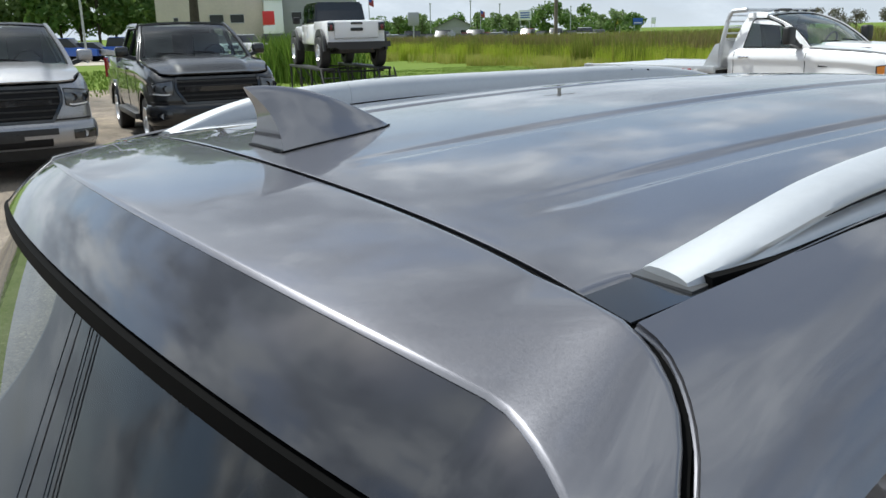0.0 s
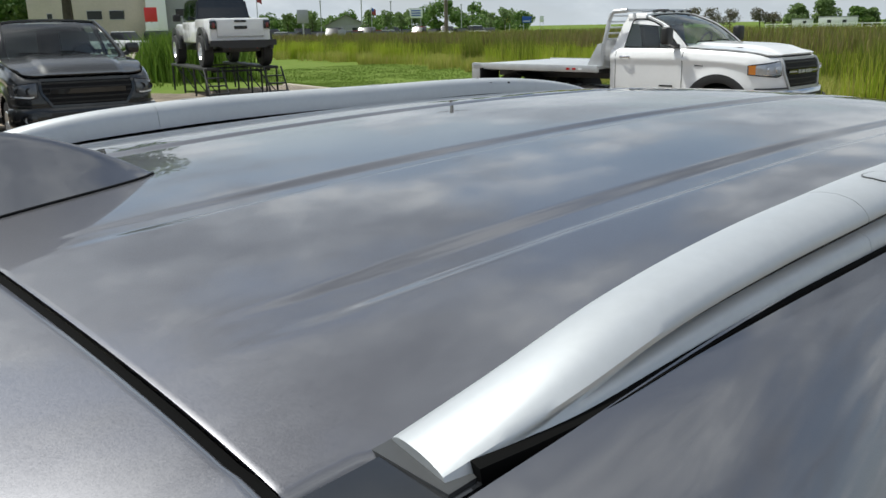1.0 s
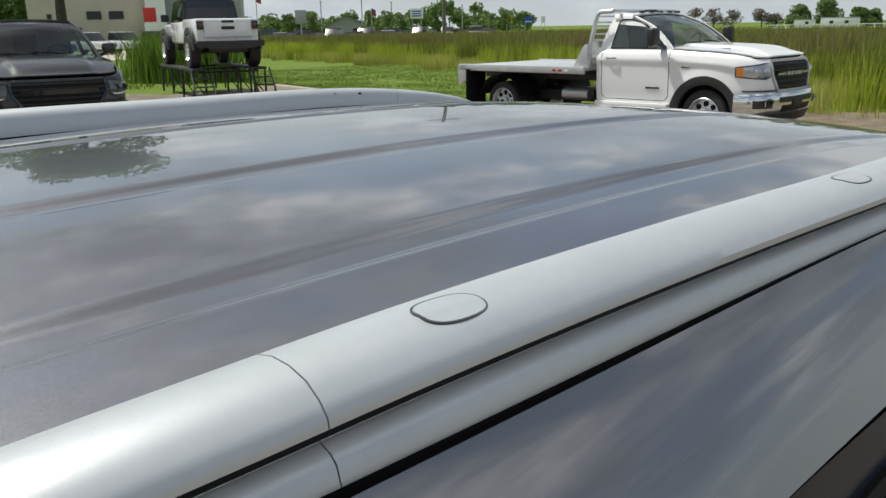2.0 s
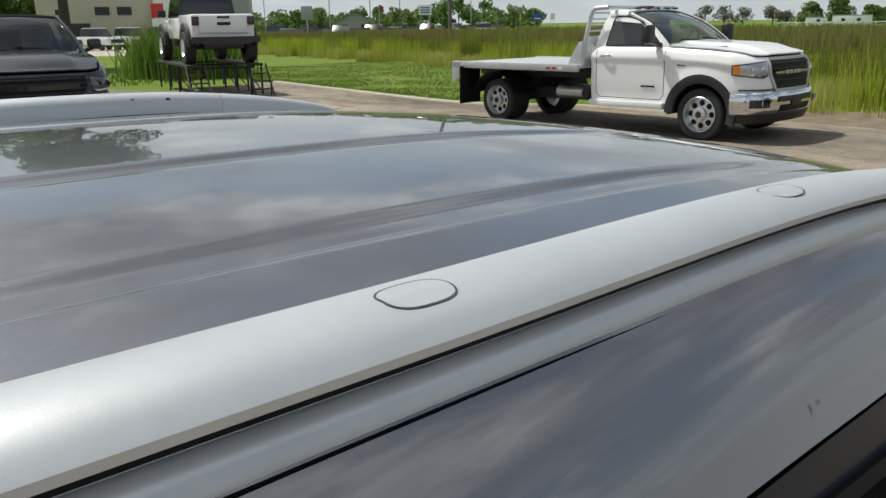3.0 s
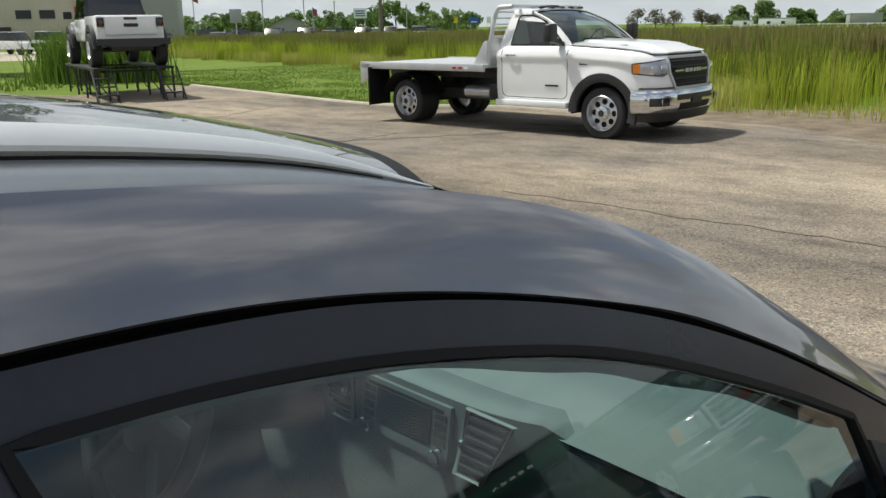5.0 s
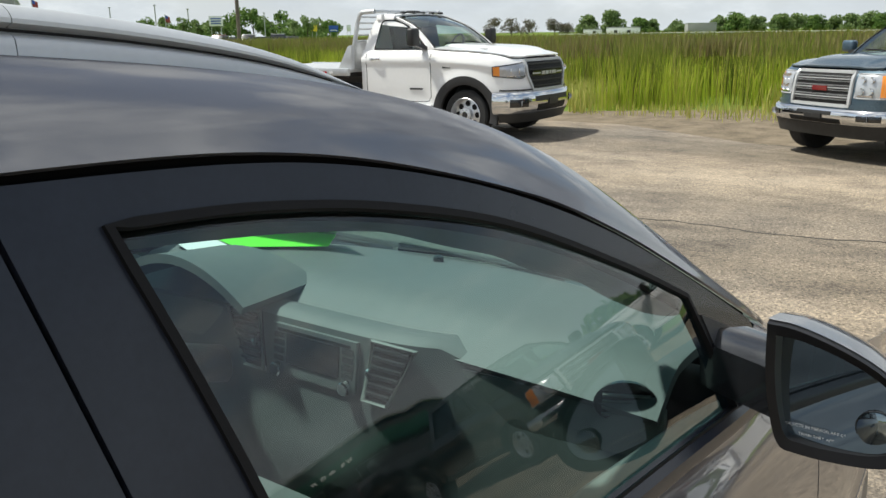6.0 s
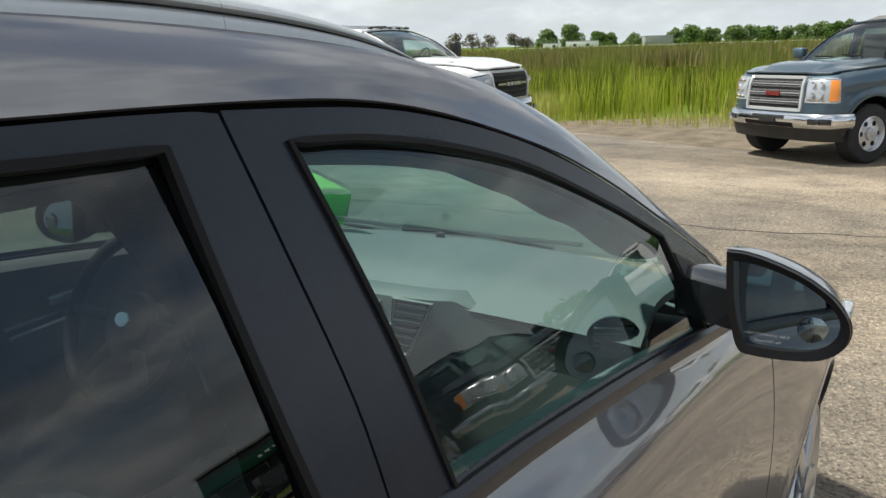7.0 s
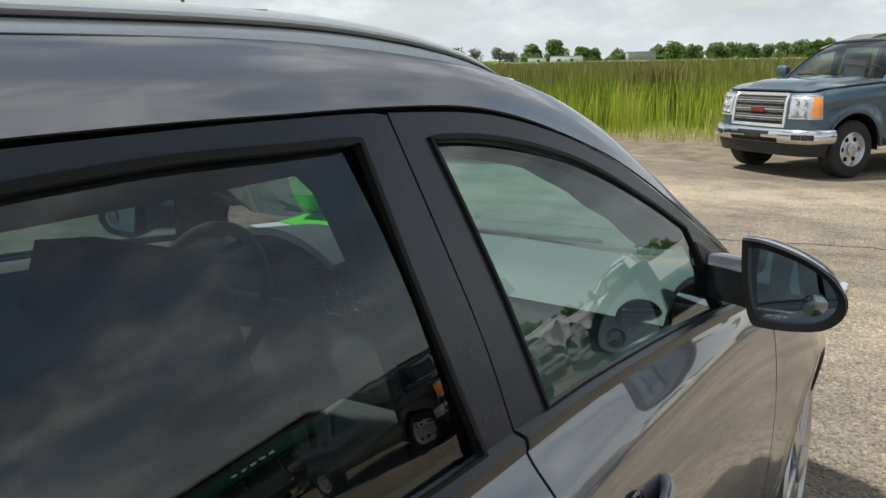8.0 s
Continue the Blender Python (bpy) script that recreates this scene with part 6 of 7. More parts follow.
blue_pickup = pickup("pickup_truck", "blue-grey crew pickup with chrome grille and dual-wheel rims on gravelly asphalt", heading(11.47, 0.55, 145) @ Matrix.Scale(0.93, 4), BLUEPAINT, cab_end=-2.85, tail=-5.35, wb=4.2, crew=True, face="chrome", r=0.40, rim_r=0.238, H=1.92, fo=0.80, style="alloy", mark=DARKRED, belt=1.30, open_arch=0.10, W=2.0, drop=0.12)
dark = pickup("pickup_truck", "charcoal crew pickup with a black grille parked on the lot", heading(2.92, 12.65, 263), DARKPAINT, cab_end=-2.85, tail=-4.75, wb=3.67, crew=True, face="black", r=0.41, rim_r=0.25, bumper=DARKPAINT, mark=STEELBLACK, style="alloy", flare=DARKPAINT, lamps=None, H=2.0, belt=1.37, drop=0.23)
silver = pickup("pickup_truck", "silver crew pickup with a black grille parked on the lot", heading(-0.25, 11.4, 264), SILVERPAINT, cab_end=-2.85, tail=-4.75, wb=3.67, crew=True, face="black", r=0.41, rim_r=0.25, bumper=SILVERPAINT, mark=STEELBLACK, style="alloy", lamps=None, H=2.0, belt=1.37, drop=0.18)
grey2 = pickup("pickup_truck", "dark grey crew pickup with chrome grille parked facing the crossover", heading(8.9, -6.95, 112), DARKPAINT, cab_end=-2.85, tail=-4.75, wb=3.67, crew=True, face="chrome", r=0.40, mark=DARKRED, style="alloy")
white2 = pickup("pickup_truck", "white single-cab pickup parked at the far row", heading(15.4, -9.3, -110), WHITEPAINT, face="chrome", r=0.40)

# ---- display rack with the white off-road pickup
JM = heading(9.65, 19.9, 76)
RZ = 0.82
rack = thing("display_ramp", "black steel display ramp with steps holding a white off-road pickup", "display ramp", JM)
for s in (-1, 1):
    part("runway", box(-0.6, 4.2, s * 0.80 - 0.18, s * 0.80 + 0.18, RZ - 0.07, RZ, 0.01), STEELBLACK, rack)
    for x in (-0.5, 1.0, 2.5, 4.1):
        for y in (s * 0.80 - 0.15, s * 0.80 + 0.15):
            part("leg", tube([(x, y, 0), (x, y, RZ - 0.05)], 0.028, 6), STEELBLACK, rack)
        part("brace", tube([(x, s * 0.80 - 0.15, 0.08), (x + (0.9 if x < 3 else -0.9), s * 0.80 + 0.15, RZ - 0.08)], 0.018, 6), STEELBLACK, rack)
    for k in range(3):
        part("ramp_step", box(-1.25 + 0.22 * k, -1.03 + 0.22 * k, s * 0.80 - 0.24, s * 0.80 + 0.24, 0.17 + 0.19 * k, 0.20 + 0.19 * k, 0.006), STEELBLACK, rack)
    for y in (-0.24, 0.24):
        part("step_stringer", tube([(-1.30, s * 0.80 + y, 0.0), (-0.62, s * 0.80 + y, RZ - 0.02)], 0.022, 6), STEELBLACK, rack)
        part("step_leg", tube([(-1.02, s * 0.80 + y, 0.0), (-1.02, s * 0.80 + y, 0.36)], 0.018, 6), STEELBLACK, rack)
for x in (-0.4, 1.8, 4.0):
    part("cross_beam", tube([(x, -0.8, RZ - 0.1), (x, 0.8, RZ - 0.1)], 0.03, 6), STEELBLACK, rack)




def offroad():
    v = thing("offroad_pickup", "white boxy off-road pickup with black fenders raised on a steel ramp", "pickup truck", JM @ Matrix.Translation((0.05, 0, RZ)))
    r, wb, h = 0.42, 3.49, 0.80
    low = 0.62
    part("bed", box(-0.72, 1.0, -h, h, low, 1.26, 0.05, 3), WHITEPAINT, v)
    tg = part("tailgate", box(-0.76, -0.71, -0.62, 0.62, 0.78, 1.24, 0.03, 3), WHITEPAINT, v, "white tailgate")
    part("tailgate_handle", box(-0.785, -0.755, -0.16, 0.16, 1.15, 1.21, 0.012), GLOSSBLACK, tg)
    part("emblem", box(-0.775, -0.758, -0.17, 0.17, 0.98, 1.06, 0.02), STEELBLACK, tg)
    part("cab", box(1.03, 2.75, -h, h, low, 1.20, 0.05, 3), WHITEPAINT, v)
    top = bmesh.new()
    for x0, x1, z0, z1, w0, w1 in ((0.98, 2.95, 1.18, 1.80, 0.77, 0.68),):
        vs = [top.verts.new((x, y, z)) for z, w, a, b in ((z0, w0, x0, x1), (z1, w1, x0 + 0.10, x1 - 0.28)) for x, y in ((a, -w), (b, -w), (b, w), (a, w))]
        for f in ((0, 1, 5, 4), (1, 2, 6, 5), (2, 3, 7, 6), (3, 0, 4, 7), (4, 5, 6, 7), (3, 2, 1, 0)):
            top.faces.new([vs[k] for k in f])
    bmesh.ops.bevel(top, geom=top.edges[:], offset=0.05, segments=2, affect="EDGES")
    part("hard_top", top, GLOSSBLACK, v, "black hard top")
    part("rear_glass", surf(lambda q, y: (0.985 + 0.085 * q, y * (0.70 - 0.07 * q), 1.27 + 0.44 * q), lin(0, 1, 3), lin(-1, 1, 5), 0.006), GLOSSBLACK, v, "dark rear glass")
    for s in (-1, 1):
        part("side_glass", surf(lambda q, x: (x, s * (0.775 - 0.075 * q), 1.26 + 0.42 * q), lin(0, 1, 3), (1.25, 1.85), 0.006), GLASS_TRUCK, v)
        part("side_glass", surf(lambda q, x: (x, s * (0.775 - 0.075 * q), 1.26 + 0.42 * q), lin(0, 1, 3), (1.95, 2.55), 0.006), GLASS_TRUCK, v)
        part("door_gap", box(1.88, 1.895, s * h - 0.002, s * h + 0.002, 0.66, 1.2), RUBBER, v)
        tl = part("tail_lamp", box(-0.785, -0.70, s * 0.71 - 0.085, s * 0.71 + 0.085, 0.98, 1.20, 0.02), GLOSSBLACK, v)
        part("lens", box(-0.795, -0.78, s * 0.71 - 0.035, s * 0.71 + 0.035, 1.02, 1.15, 0.012), DARKRED, tl)
        for wx in (0.0, wb):
            part("fender", sweep([(wx + x, s * 0.87, z) for x, z in arc(0, r + 0.02, r + 0.12, 178, 2, 16)], [(-0.09, -0.035), (0.075, -0.035), (0.07, 0.03), (-0.09, 0.03)], up=(0, s, 0)), PLASTIC, v)
            road_wheel(v, wx, s * 0.80, r, 0.27, s, 0.23, "alloy")
        part("door_mirror", box(2.48, 2.58, s * 0.98 - 0.11, s * 0.98 + 0.11, 1.22, 1.42, 0.03), STEELBLACK, v)
        part("tow_hook", tube([(-0.92, s * 0.36, 0.56), (-0.97, s * 0.36, 0.53), (-0.92, s * 0.36, 0.50)], 0.018, 6), REDLENS, v, "red tow hook")
    part("rear_bumper", surf(lambda u, y: (-0.93 + 0.06 * abs(y) ** 2, y * 0.86, 0.70 - 0.20 * u + 0.05 * (abs(y) > 0.65) * u), lin(0, 1, 4), lin(-1, 1, 17), 0.12), PLASTIC, v, "black steel bumper")
    part("plate_bars", box(-0.955, -0.935, -0.16, 0.16, 0.60, 0.70, 0.006), WHITEPAINT, v)
    part("bonnet", box(2.7, 4.15, -0.72, 0.72, 0.8, 1.16, 0.06, 3), WHITEPAINT, v)
    part("chassis", box(-0.7, 4.2, -0.5, 0.5, 0.40, 0.66, 0.03), STEELBLACK, v)
    part("rear_axle", tube([(0, -0.75, r), (0, 0.75, r)], 0.05, 8), STEELBLACK, v)
    return v


offroad()


# ---- plants ----
def leaf_mat(name, cols, rough=0.6):
    m = bpy.data.materials.new(name)
    m.use_nodes = True
    n, l = m.node_tree.nodes, m.node_tree.links
    b = n["Principled BSDF"]
    g, r = n.new("ShaderNodeNewGeometry"), n.new("ShaderNodeValToRGB")
    while len(r.color_ramp.elements) < len(cols):
        r.color_ramp.elements.new(0.5)
    for k, c in enumerate(cols):
        r.color_ramp.elements[k].position, r.color_ramp.elements[k].color = k / (len(cols) - 1), (*c, 1)
    l.new(g.outputs["Random Per Island"], r.inputs[0]); l.new(r.outputs[0], b.inputs["Base Color"])
    b.inputs["Roughness"].default_value, b.inputs["Specular IOR Level"].default_value = rough, 0.2
    tr, add = n.new("ShaderNodeBsdfTranslucent"), n.new("ShaderNodeMixShader")
    add.inputs[0].default_value = 0.3
    l.new(r.outputs[0], tr.inputs[0]); l.new(b.outputs[0], add.inputs[1]); l.new(tr.outputs[0], add.inputs[2])
    l.new(add.outputs[0], n["Material Output"].inputs[0])
    return m


REED = leaf_mat("reed_leaf", [(0.095, 0.140, 0.018), (0.16, 0.215, 0.030), (0.25, 0.285, 0.046), (0.36, 0.31, 0.10)])
REEDLIGHT = leaf_mat("young_reed_leaf", [(0.30, 0.42, 0.032), (0.42, 0.50, 0.050), (0.52, 0.50, 0.10)])
CLUMP = leaf_mat("lush_reed_leaf", [(0.08, 0.15, 0.02), (0.13, 0.22, 0.03), (0.20, 0.29, 0.05)])
REEDDRY = leaf_mat("dry_reed_leaf", [(0.52, 0.45, 0.16), (0.44, 0.44, 0.11), (0.32, 0.40, 0.07)])
TASSEL = leaf_mat("reed_head", [(0.17, 0.14, 0.055), (0.24, 0.20, 0.085), (0.19, 0.19, 0.065)])
LAWN = leaf_mat("lawn_blade", [(0.10, 0.165, 0.022), (0.13, 0.20, 0.030), (0.18, 0.235, 0.05)])
TREELEAF = leaf_mat("tree_leaf", [(0.075, 0.145, 0.034), (0.12, 0.205, 0.05), (0.19, 0.27, 0.075)])
# leaf green lightened in its base colour to imitate distance haze
HAZELEAF = leaf_mat("haze_lightened_leaf", [(0.12, 0.19, 0.068), (0.18, 0.255, 0.095), (0.25, 0.32, 0.13)])
BUSHGREY = leaf_mat("grey_brown_brush", [(0.11, 0.10, 0.075), (0.16, 0.14, 0.10), (0.12, 0.13, 0.07)])
BARK = mat("tree_bark", (0.07, 0.055, 0.04), 0.9, var=0.3, scale=6, bump=0.6, bscale=30)


def blades(name, spots, height, width, material, label, category, lean=0.25, seed=1, seg=3):
    rg = np.random.RandomState(seed)
    V, Fc = [], []
    for (x, y, z0) in spots:
        h = height * (0.72 + 0.5 * rg.rand())
        a, ln = rg.rand() * 6.283, lean * h * rg.rand()
        la = rg.rand() * 6.283
        dx, dy = math.cos(a) * width / 2, math.sin(a) * width / 2
        b = len(V)
        for k in range(seg):
            q = k / seg
            ox, oy = math.cos(la) * ln * q * q, math.sin(la) * ln * q * q
            w = 1 - 0.55 * q
            V.append((x + ox - dx * w, y + oy - dy * w, z0 + h * q)); V.append((x + ox + dx * w, y + oy + dy * w, z0 + h * q))
        V.append((x + math.cos(la) * ln, y + math.sin(la) * ln, z0 + h))
        for k in range(seg - 1):
            Fc.append((b + 2 * k, b + 2 * k + 1, b + 2 * k + 3, b + 2 * k + 2))
        Fc.append((b + 2 * seg - 2, b + 2 * seg - 1, b + 2 * seg))
    me = bpy.data.meshes.new(name)
    me.from_pydata(V, [], Fc)
    me.materials.append(material)
    return tagged(new(name, me), label, category, kind="stuff")


# front line of the marsh, from the right-hand side of the lot to far on the left
FRONT = [(34, -34), (26, -14), (20.5, -3.5), (18.0, 2.2), (16.5, 5.0), (16.3, 6.8), (18.3, 11), (22.0, 20), (25.0, 31), (27, 44), (30, 60)]
FL = [Vector(p) for p in spline([(*p, 0) for p in FRONT], 160)]
acc = [0.0]
for a, b in zip(FL, FL[1:]):
    acc.append(acc[-1] + (b - a).length)


def marsh_spots(n, d0, d1, seed, s0=0.0, s1=1.0, clump=0.0):
    rg = np.random.RandomState(seed)
    out = []
    while len(out) < n:
        s = (s0 + (s1 - s0) * rg.rand()) * acc[-1]
        k = min(int(np.searchsorted(acc, s)), len(FL) - 1)
        k = max(k, 1)
        p = FL[k - 1].lerp(FL[k], (s - acc[k - 1]) / max(acc[k] - acc[k - 1], 1e-6))
        t = (FL[k] - FL[k - 1]).normalized()
        nrm = Vector((t.y, -t.x, 0))
        d = d0 + (d1 - d0) * rg.rand() ** 1.5
        q = p + nrm * (d + 0.5 * math.sin(s * 1.7) + 0.3 * math.sin(s * 4.1))
        if clump and noise.noise(Vector((q.x * 0.35, q.y * 0.35, seed))) < rg.rand() * clump - 0.25:
            continue
        out.append((q.x, q.y, -0.03))
    return out


blades("marsh_reeds", marsh_spots(42000, 1.0, 9.0, 21, clump=0.8), 1.34, 0.020, REED, "tall green marsh reeds", "reeds", seed=2)
blades("marsh_reeds_far", marsh_spots(24000, 8.0, 42.0, 22), 1.36, 0.09, REED, "far tall green marsh reeds", "reeds", seed=3)
blades("young_reeds", marsh_spots(34000, 0.2, 4.5, 23, clump=0.9), 1.02, 0.018, REEDLIGHT, "light green young reeds along the verge", "reeds", seed=4)
blades("dry_grass_fringe", marsh_spots(40000, -0.7, 2.6, 24, clump=0.5), 0.56, 0.018, REEDDRY, "dry yellow grass fringe along the gravel", "grass", seed=5, lean=0.5)
blades("reed_heads", [(x, y, 0.95) for x, y, z in marsh_spots(30000, 2.0, 34.0, 25, clump=0.3)], 0.46, 0.05, TASSEL, "brown seed heads over the reeds", "reeds", seed=6, seg=2)
rg = np.random.RandomState(31)
lawn_spots = []
while len(lawn_spots) < 60000:
    y = 7.5 + 26 * rg.rand()
    x = max(11.9 + (y - 9) * 0.09, 13.42 if y < 10.2 else 12.05 + max(0, 13.2 - y) * 0.46) + 11 * rg.rand() ** 1.6
    if noise.noise(Vector((x * 0.5, y * 0.5, 3))) + 0.5 * noise.noise(Vector((x * 1.7, y * 1.7, 8))) > rg.rand() * 0.9 - 0.75:
        lawn_spots.append((x, y, -0.03))
blades("lawn_grass", lawn_spots, 0.035, 0.016, LAWN, "mown green lawn beside the lot", "grass", seed=7, seg=2)
blades("lawn_grass_far", [(-10 + 22 * rg.rand() , 26 + 22 * rg.rand(), -0.03) for _ in range(9000)], 0.14, 0.05, LAWN, "green lawn behind the parked trucks", "grass", seed=8, seg=2)
blades("reed_clump", [(12.9 + rg.normal() * 0.75, 29.2 + rg.normal() * 0.85, -0.03) for _ in range(7000)], 1.6, 0.05, CLUMP, "tall reed clump beside the display ramp", "reeds", seed=9, lean=0.5)
blades("verge_weeds", [(14.5 + 2.0 * rg.rand() + 0.9 * k, 6.5 - 4 * rg.rand() - 2.2 * k, -0.02) for k in lin(0, 1.6, 9) for _ in range(90)], 0.22, 0.02, REEDDRY, "sparse dry weeds on the gravel", "weeds", seed=10)


def tree(name, x, y, h, r, label, material=TREELEAF, leaves=2600, size=0.16, trunk=0.35, seed=1, clear=0.3, lobes=9, group=""):
    rg = np.random.RandomState(seed)
    v = thing(name, label, "tree", pose(x, y, -0.03), group)
    tb = bmesh.new()
    tube([(0, 0, 0), (0.02 * h * rg.randn() * 0.3, 0.02 * h * rg.randn() * 0.3, h * clear), (0.03 * h * rg.randn() * 0.4, 0, h * 0.75)], trunk * 0.5, 8, bm=tb)
    for vtx in tb.verts:
        k = 1 - 0.75 * min(vtx.co.z / (h * 0.75), 1)
        vtx.co.x *= k; vtx.co.y *= k
    centres = []
    for k in range(lobes):
        a, q = 6.283 * (k + rg.rand()) / lobes * 2.4, rg.rand()
        rad = r * (0.25 + 0.6 * rg.rand()) * (1 - 0.55 * q)
        c = Vector((math.cos(a) * rad, math.sin(a) * rad, h * (clear + 0.12 + (0.80 - clear) * q)))
        centres.append((c, r * (0.28 + 0.22 * rg.rand())))
        tube([(0, 0, h * (clear * 0.8 + 0.3 * q)), c * 0.6 + Vector((0, 0, c.z * 0.35)), c], trunk * 0.10, 5, bm=tb)
    part("trunk", tb, BARK, v)
    V, Fc = [], []
    for k in range(leaves):
        c, cr = centres[rg.randint(len(centres))]
        d = Vector(rg.randn(3)).normalized() * cr * (0.45 + 0.65 * rg.rand() ** 0.6)
        d.z *= 0.75
        p = c + d
        s = size * (0.6 + 0.8 * rg.rand())
        u = Vector(rg.randn(3)).normalized()
        w = u.cross(Vector(rg.randn(3))).normalized()
        b = len(V)
        V += [p - u * s, p + w * s * 0.5, p + u * s, p - w * s * 0.5]
        Fc.append((b, b + 1, b + 2, b + 3))
    me = bpy.data.meshes.new("crown")
    me.from_pydata([tuple(q) for q in V], [], Fc)
    me.materials.append(material)
    cr = new("crown", me)
    cr.parent = v
    return v


def polar(deg, dist):
    return (dist * math.cos(radians(deg)) - 0.5, dist * math.sin(radians(deg)) - 1.0)


# near tree over the lawn on the left, whose crown mirrors in the roof
tree("shade_tree", 12.3, 40.8, 11.0, 4.6, "leafy green shade tree standing on the lawn", leaves=9000, size=0.20, trunk=0.62, seed=3, clear=0.40, lobes=16)
# woods on the left behind the parked rows
k = 0
for deg in np.arange(73.5, 88, 1.05):
    k += 1
    tree("woodland_tree", *polar(deg, 150 + 12 * math.sin(k * 2.1)), 17 + 3 * math.sin(k * 1.3), 5.2, "dense green tree of the wood behind the parked rows", leaves=2600, size=0.5, trunk=0.5, seed=40 + k, clear=0.10, lobes=12, group="woodland trees", material=TREELEAF if k % 3 else HAZELEAF)
# scattered trees along the far edge of the marsh
for j, (deg, dist, h, r) in enumerate(((25.2, 260, 7.2, 3.6), (23.6, 260, 9.0, 3.8), (21.8, 270, 6.6, 3.4), (21.0, 275, 5.6, 2.6), (19.6, 290, 4.9, 3.2), (16.8, 280, 6.6, 3.0), (15.8, 275, 6.8, 3.6), (14.6, 285, 6.2, 3.4), (13.2, 270, 6.6, 3.4), (12.3, 275, 6.4, 3.6), (11.2, 285, 5.6, 3.4), (10.2, 290, 5.2, 3.6), (9.2, 285, 6.0, 3.2), (8.2, 280, 7.0, 3.6), (7.4, 275, 7.4, 3.6), (6.5, 280, 7.4, 3.4), (5.4, 300, 4.2, 3.4), (4.6, 300, 4.0, 3.4), (1.8, 300, 6.0, 4.0))):
    tree("field_tree", *polar(deg, dist), h * 0.80, r * 1.15, "round green tree on the far side of the marsh", leaves=3000, size=0.42, trunk=0.45, seed=70 + j, clear=0.03, lobes=16, group="far field trees", material=TREELEAF if j % 4 == 2 else HAZELEAF)
for j, (deg, dist, h, r) in enumerate(((31.5, 250, 6.2, 3.6), (30.3, 250, 5.6, 3.4), (29.2, 250, 5.0, 3.6), (27.4, 240, 5.4, 3.0), (26.6, 240, 4.0, 3.0))):
    tree("bare_tree", *polar(deg, dist), h, r, "thin grey-brown tree on the far side of the marsh", leaves=1200, size=0.22, trunk=0.4, seed=110 + j, clear=0.2, lobes=11, group="thin far trees", material=BUSHGREY)
# trees behind the far car rows, centre of the view
for j, deg in enumerate(np.arange(42.5, 62.5, 0.85)):
    big = 45.5 < deg < 50
    tree("far_tree", *polar(deg, 330 + 20 * math.sin(j * 1.7)), (10.5 if big else 6.0) + 1.6 * math.sin(j * 2.3), 6.0, "hazy green tree along the far road", leaves=900, size=0.6, trunk=0.5, seed=140 + j, clear=0.08, lobes=10, group="far roadside trees", material=HAZELEAF if j % 4 == 1 else TREELEAF)
for j, (deg, dist) in enumerate(((58.6, 120), (57.0, 118), (53.2, 125), (51.9, 122), (51.0, 120), (44.9, 130), (44.0, 118))):
    tree("young_tree", *polar(deg, dist), 4.4 + 0.5 * math.sin(j), 1.3, "young staked tree beside the far car lot", leaves=420, size=0.20, trunk=0.16, seed=180 + j, clear=0.28, lobes=8, group="young lot trees", material=HAZELEAF)
# hedge and trees on the camera's side, seen in the glass only
for j, deg in enumerate(np.arange(-120, -8, 7.5)):
    tree("hedge_tree", *polar(deg, 75 + 6 * math.sin(j * 1.9)), 2.2 + 0.5 * math.sin(j * 1.1), 4.6, "green tree along the edge of the lot", leaves=600, size=0.5, trunk=0.3, seed=210 + j, clear=0.1, lobes=9, group="lot edge trees")


# ---- buildings, poles and the far car rows ----
WINDOWDARK = mat("dark_window", (0.02, 0.022, 0.025), 0.28)
ROOFGREY = mat("grey_shingle_roof", (0.16, 0.15, 0.145), 0.85, var=0.15, scale=1.5)
REDSIGN = mat("red_sign_paint", (0.60, 0.03, 0.03), 0.4)
GREENSIGN = mat("green_sign_paint", (0.01, 0.22, 0.10), 0.4)
YELLOWSIGN = mat("yellow_sign_paint", (0.80, 0.60, 0.06), 0.4)
BLUESIGN = mat("blue_sign_paint", (0.03, 0.10, 0.45), 0.4)
GREYPOLE = mat("galvanised_steel", (0.42, 0.43, 0.44), 0.5, 0.4, var=0.08)
WOODPOLE = mat("weathered_pole_wood", (0.20, 0.165, 0.13), 0.9, var=0.2, scale=4, bump=0.4, bscale=20)
GREENBAND = mat("dark_green_fascia", (0.01, 0.085, 0.05), 0.45, var=0.05, scale=1)
DARKWALL = mat("dark_shop_wall", (0.03, 0.032, 0.032), 0.6, var=0.1, scale=0.6)


def facing(deg, dist, turn=0.0, z=-0.03):
    """A place out there whose local +x looks back at the lot."""
    x, y = polar(deg, dist)
    return pose(x, y, z, 0, 0, deg + 180 + turn)


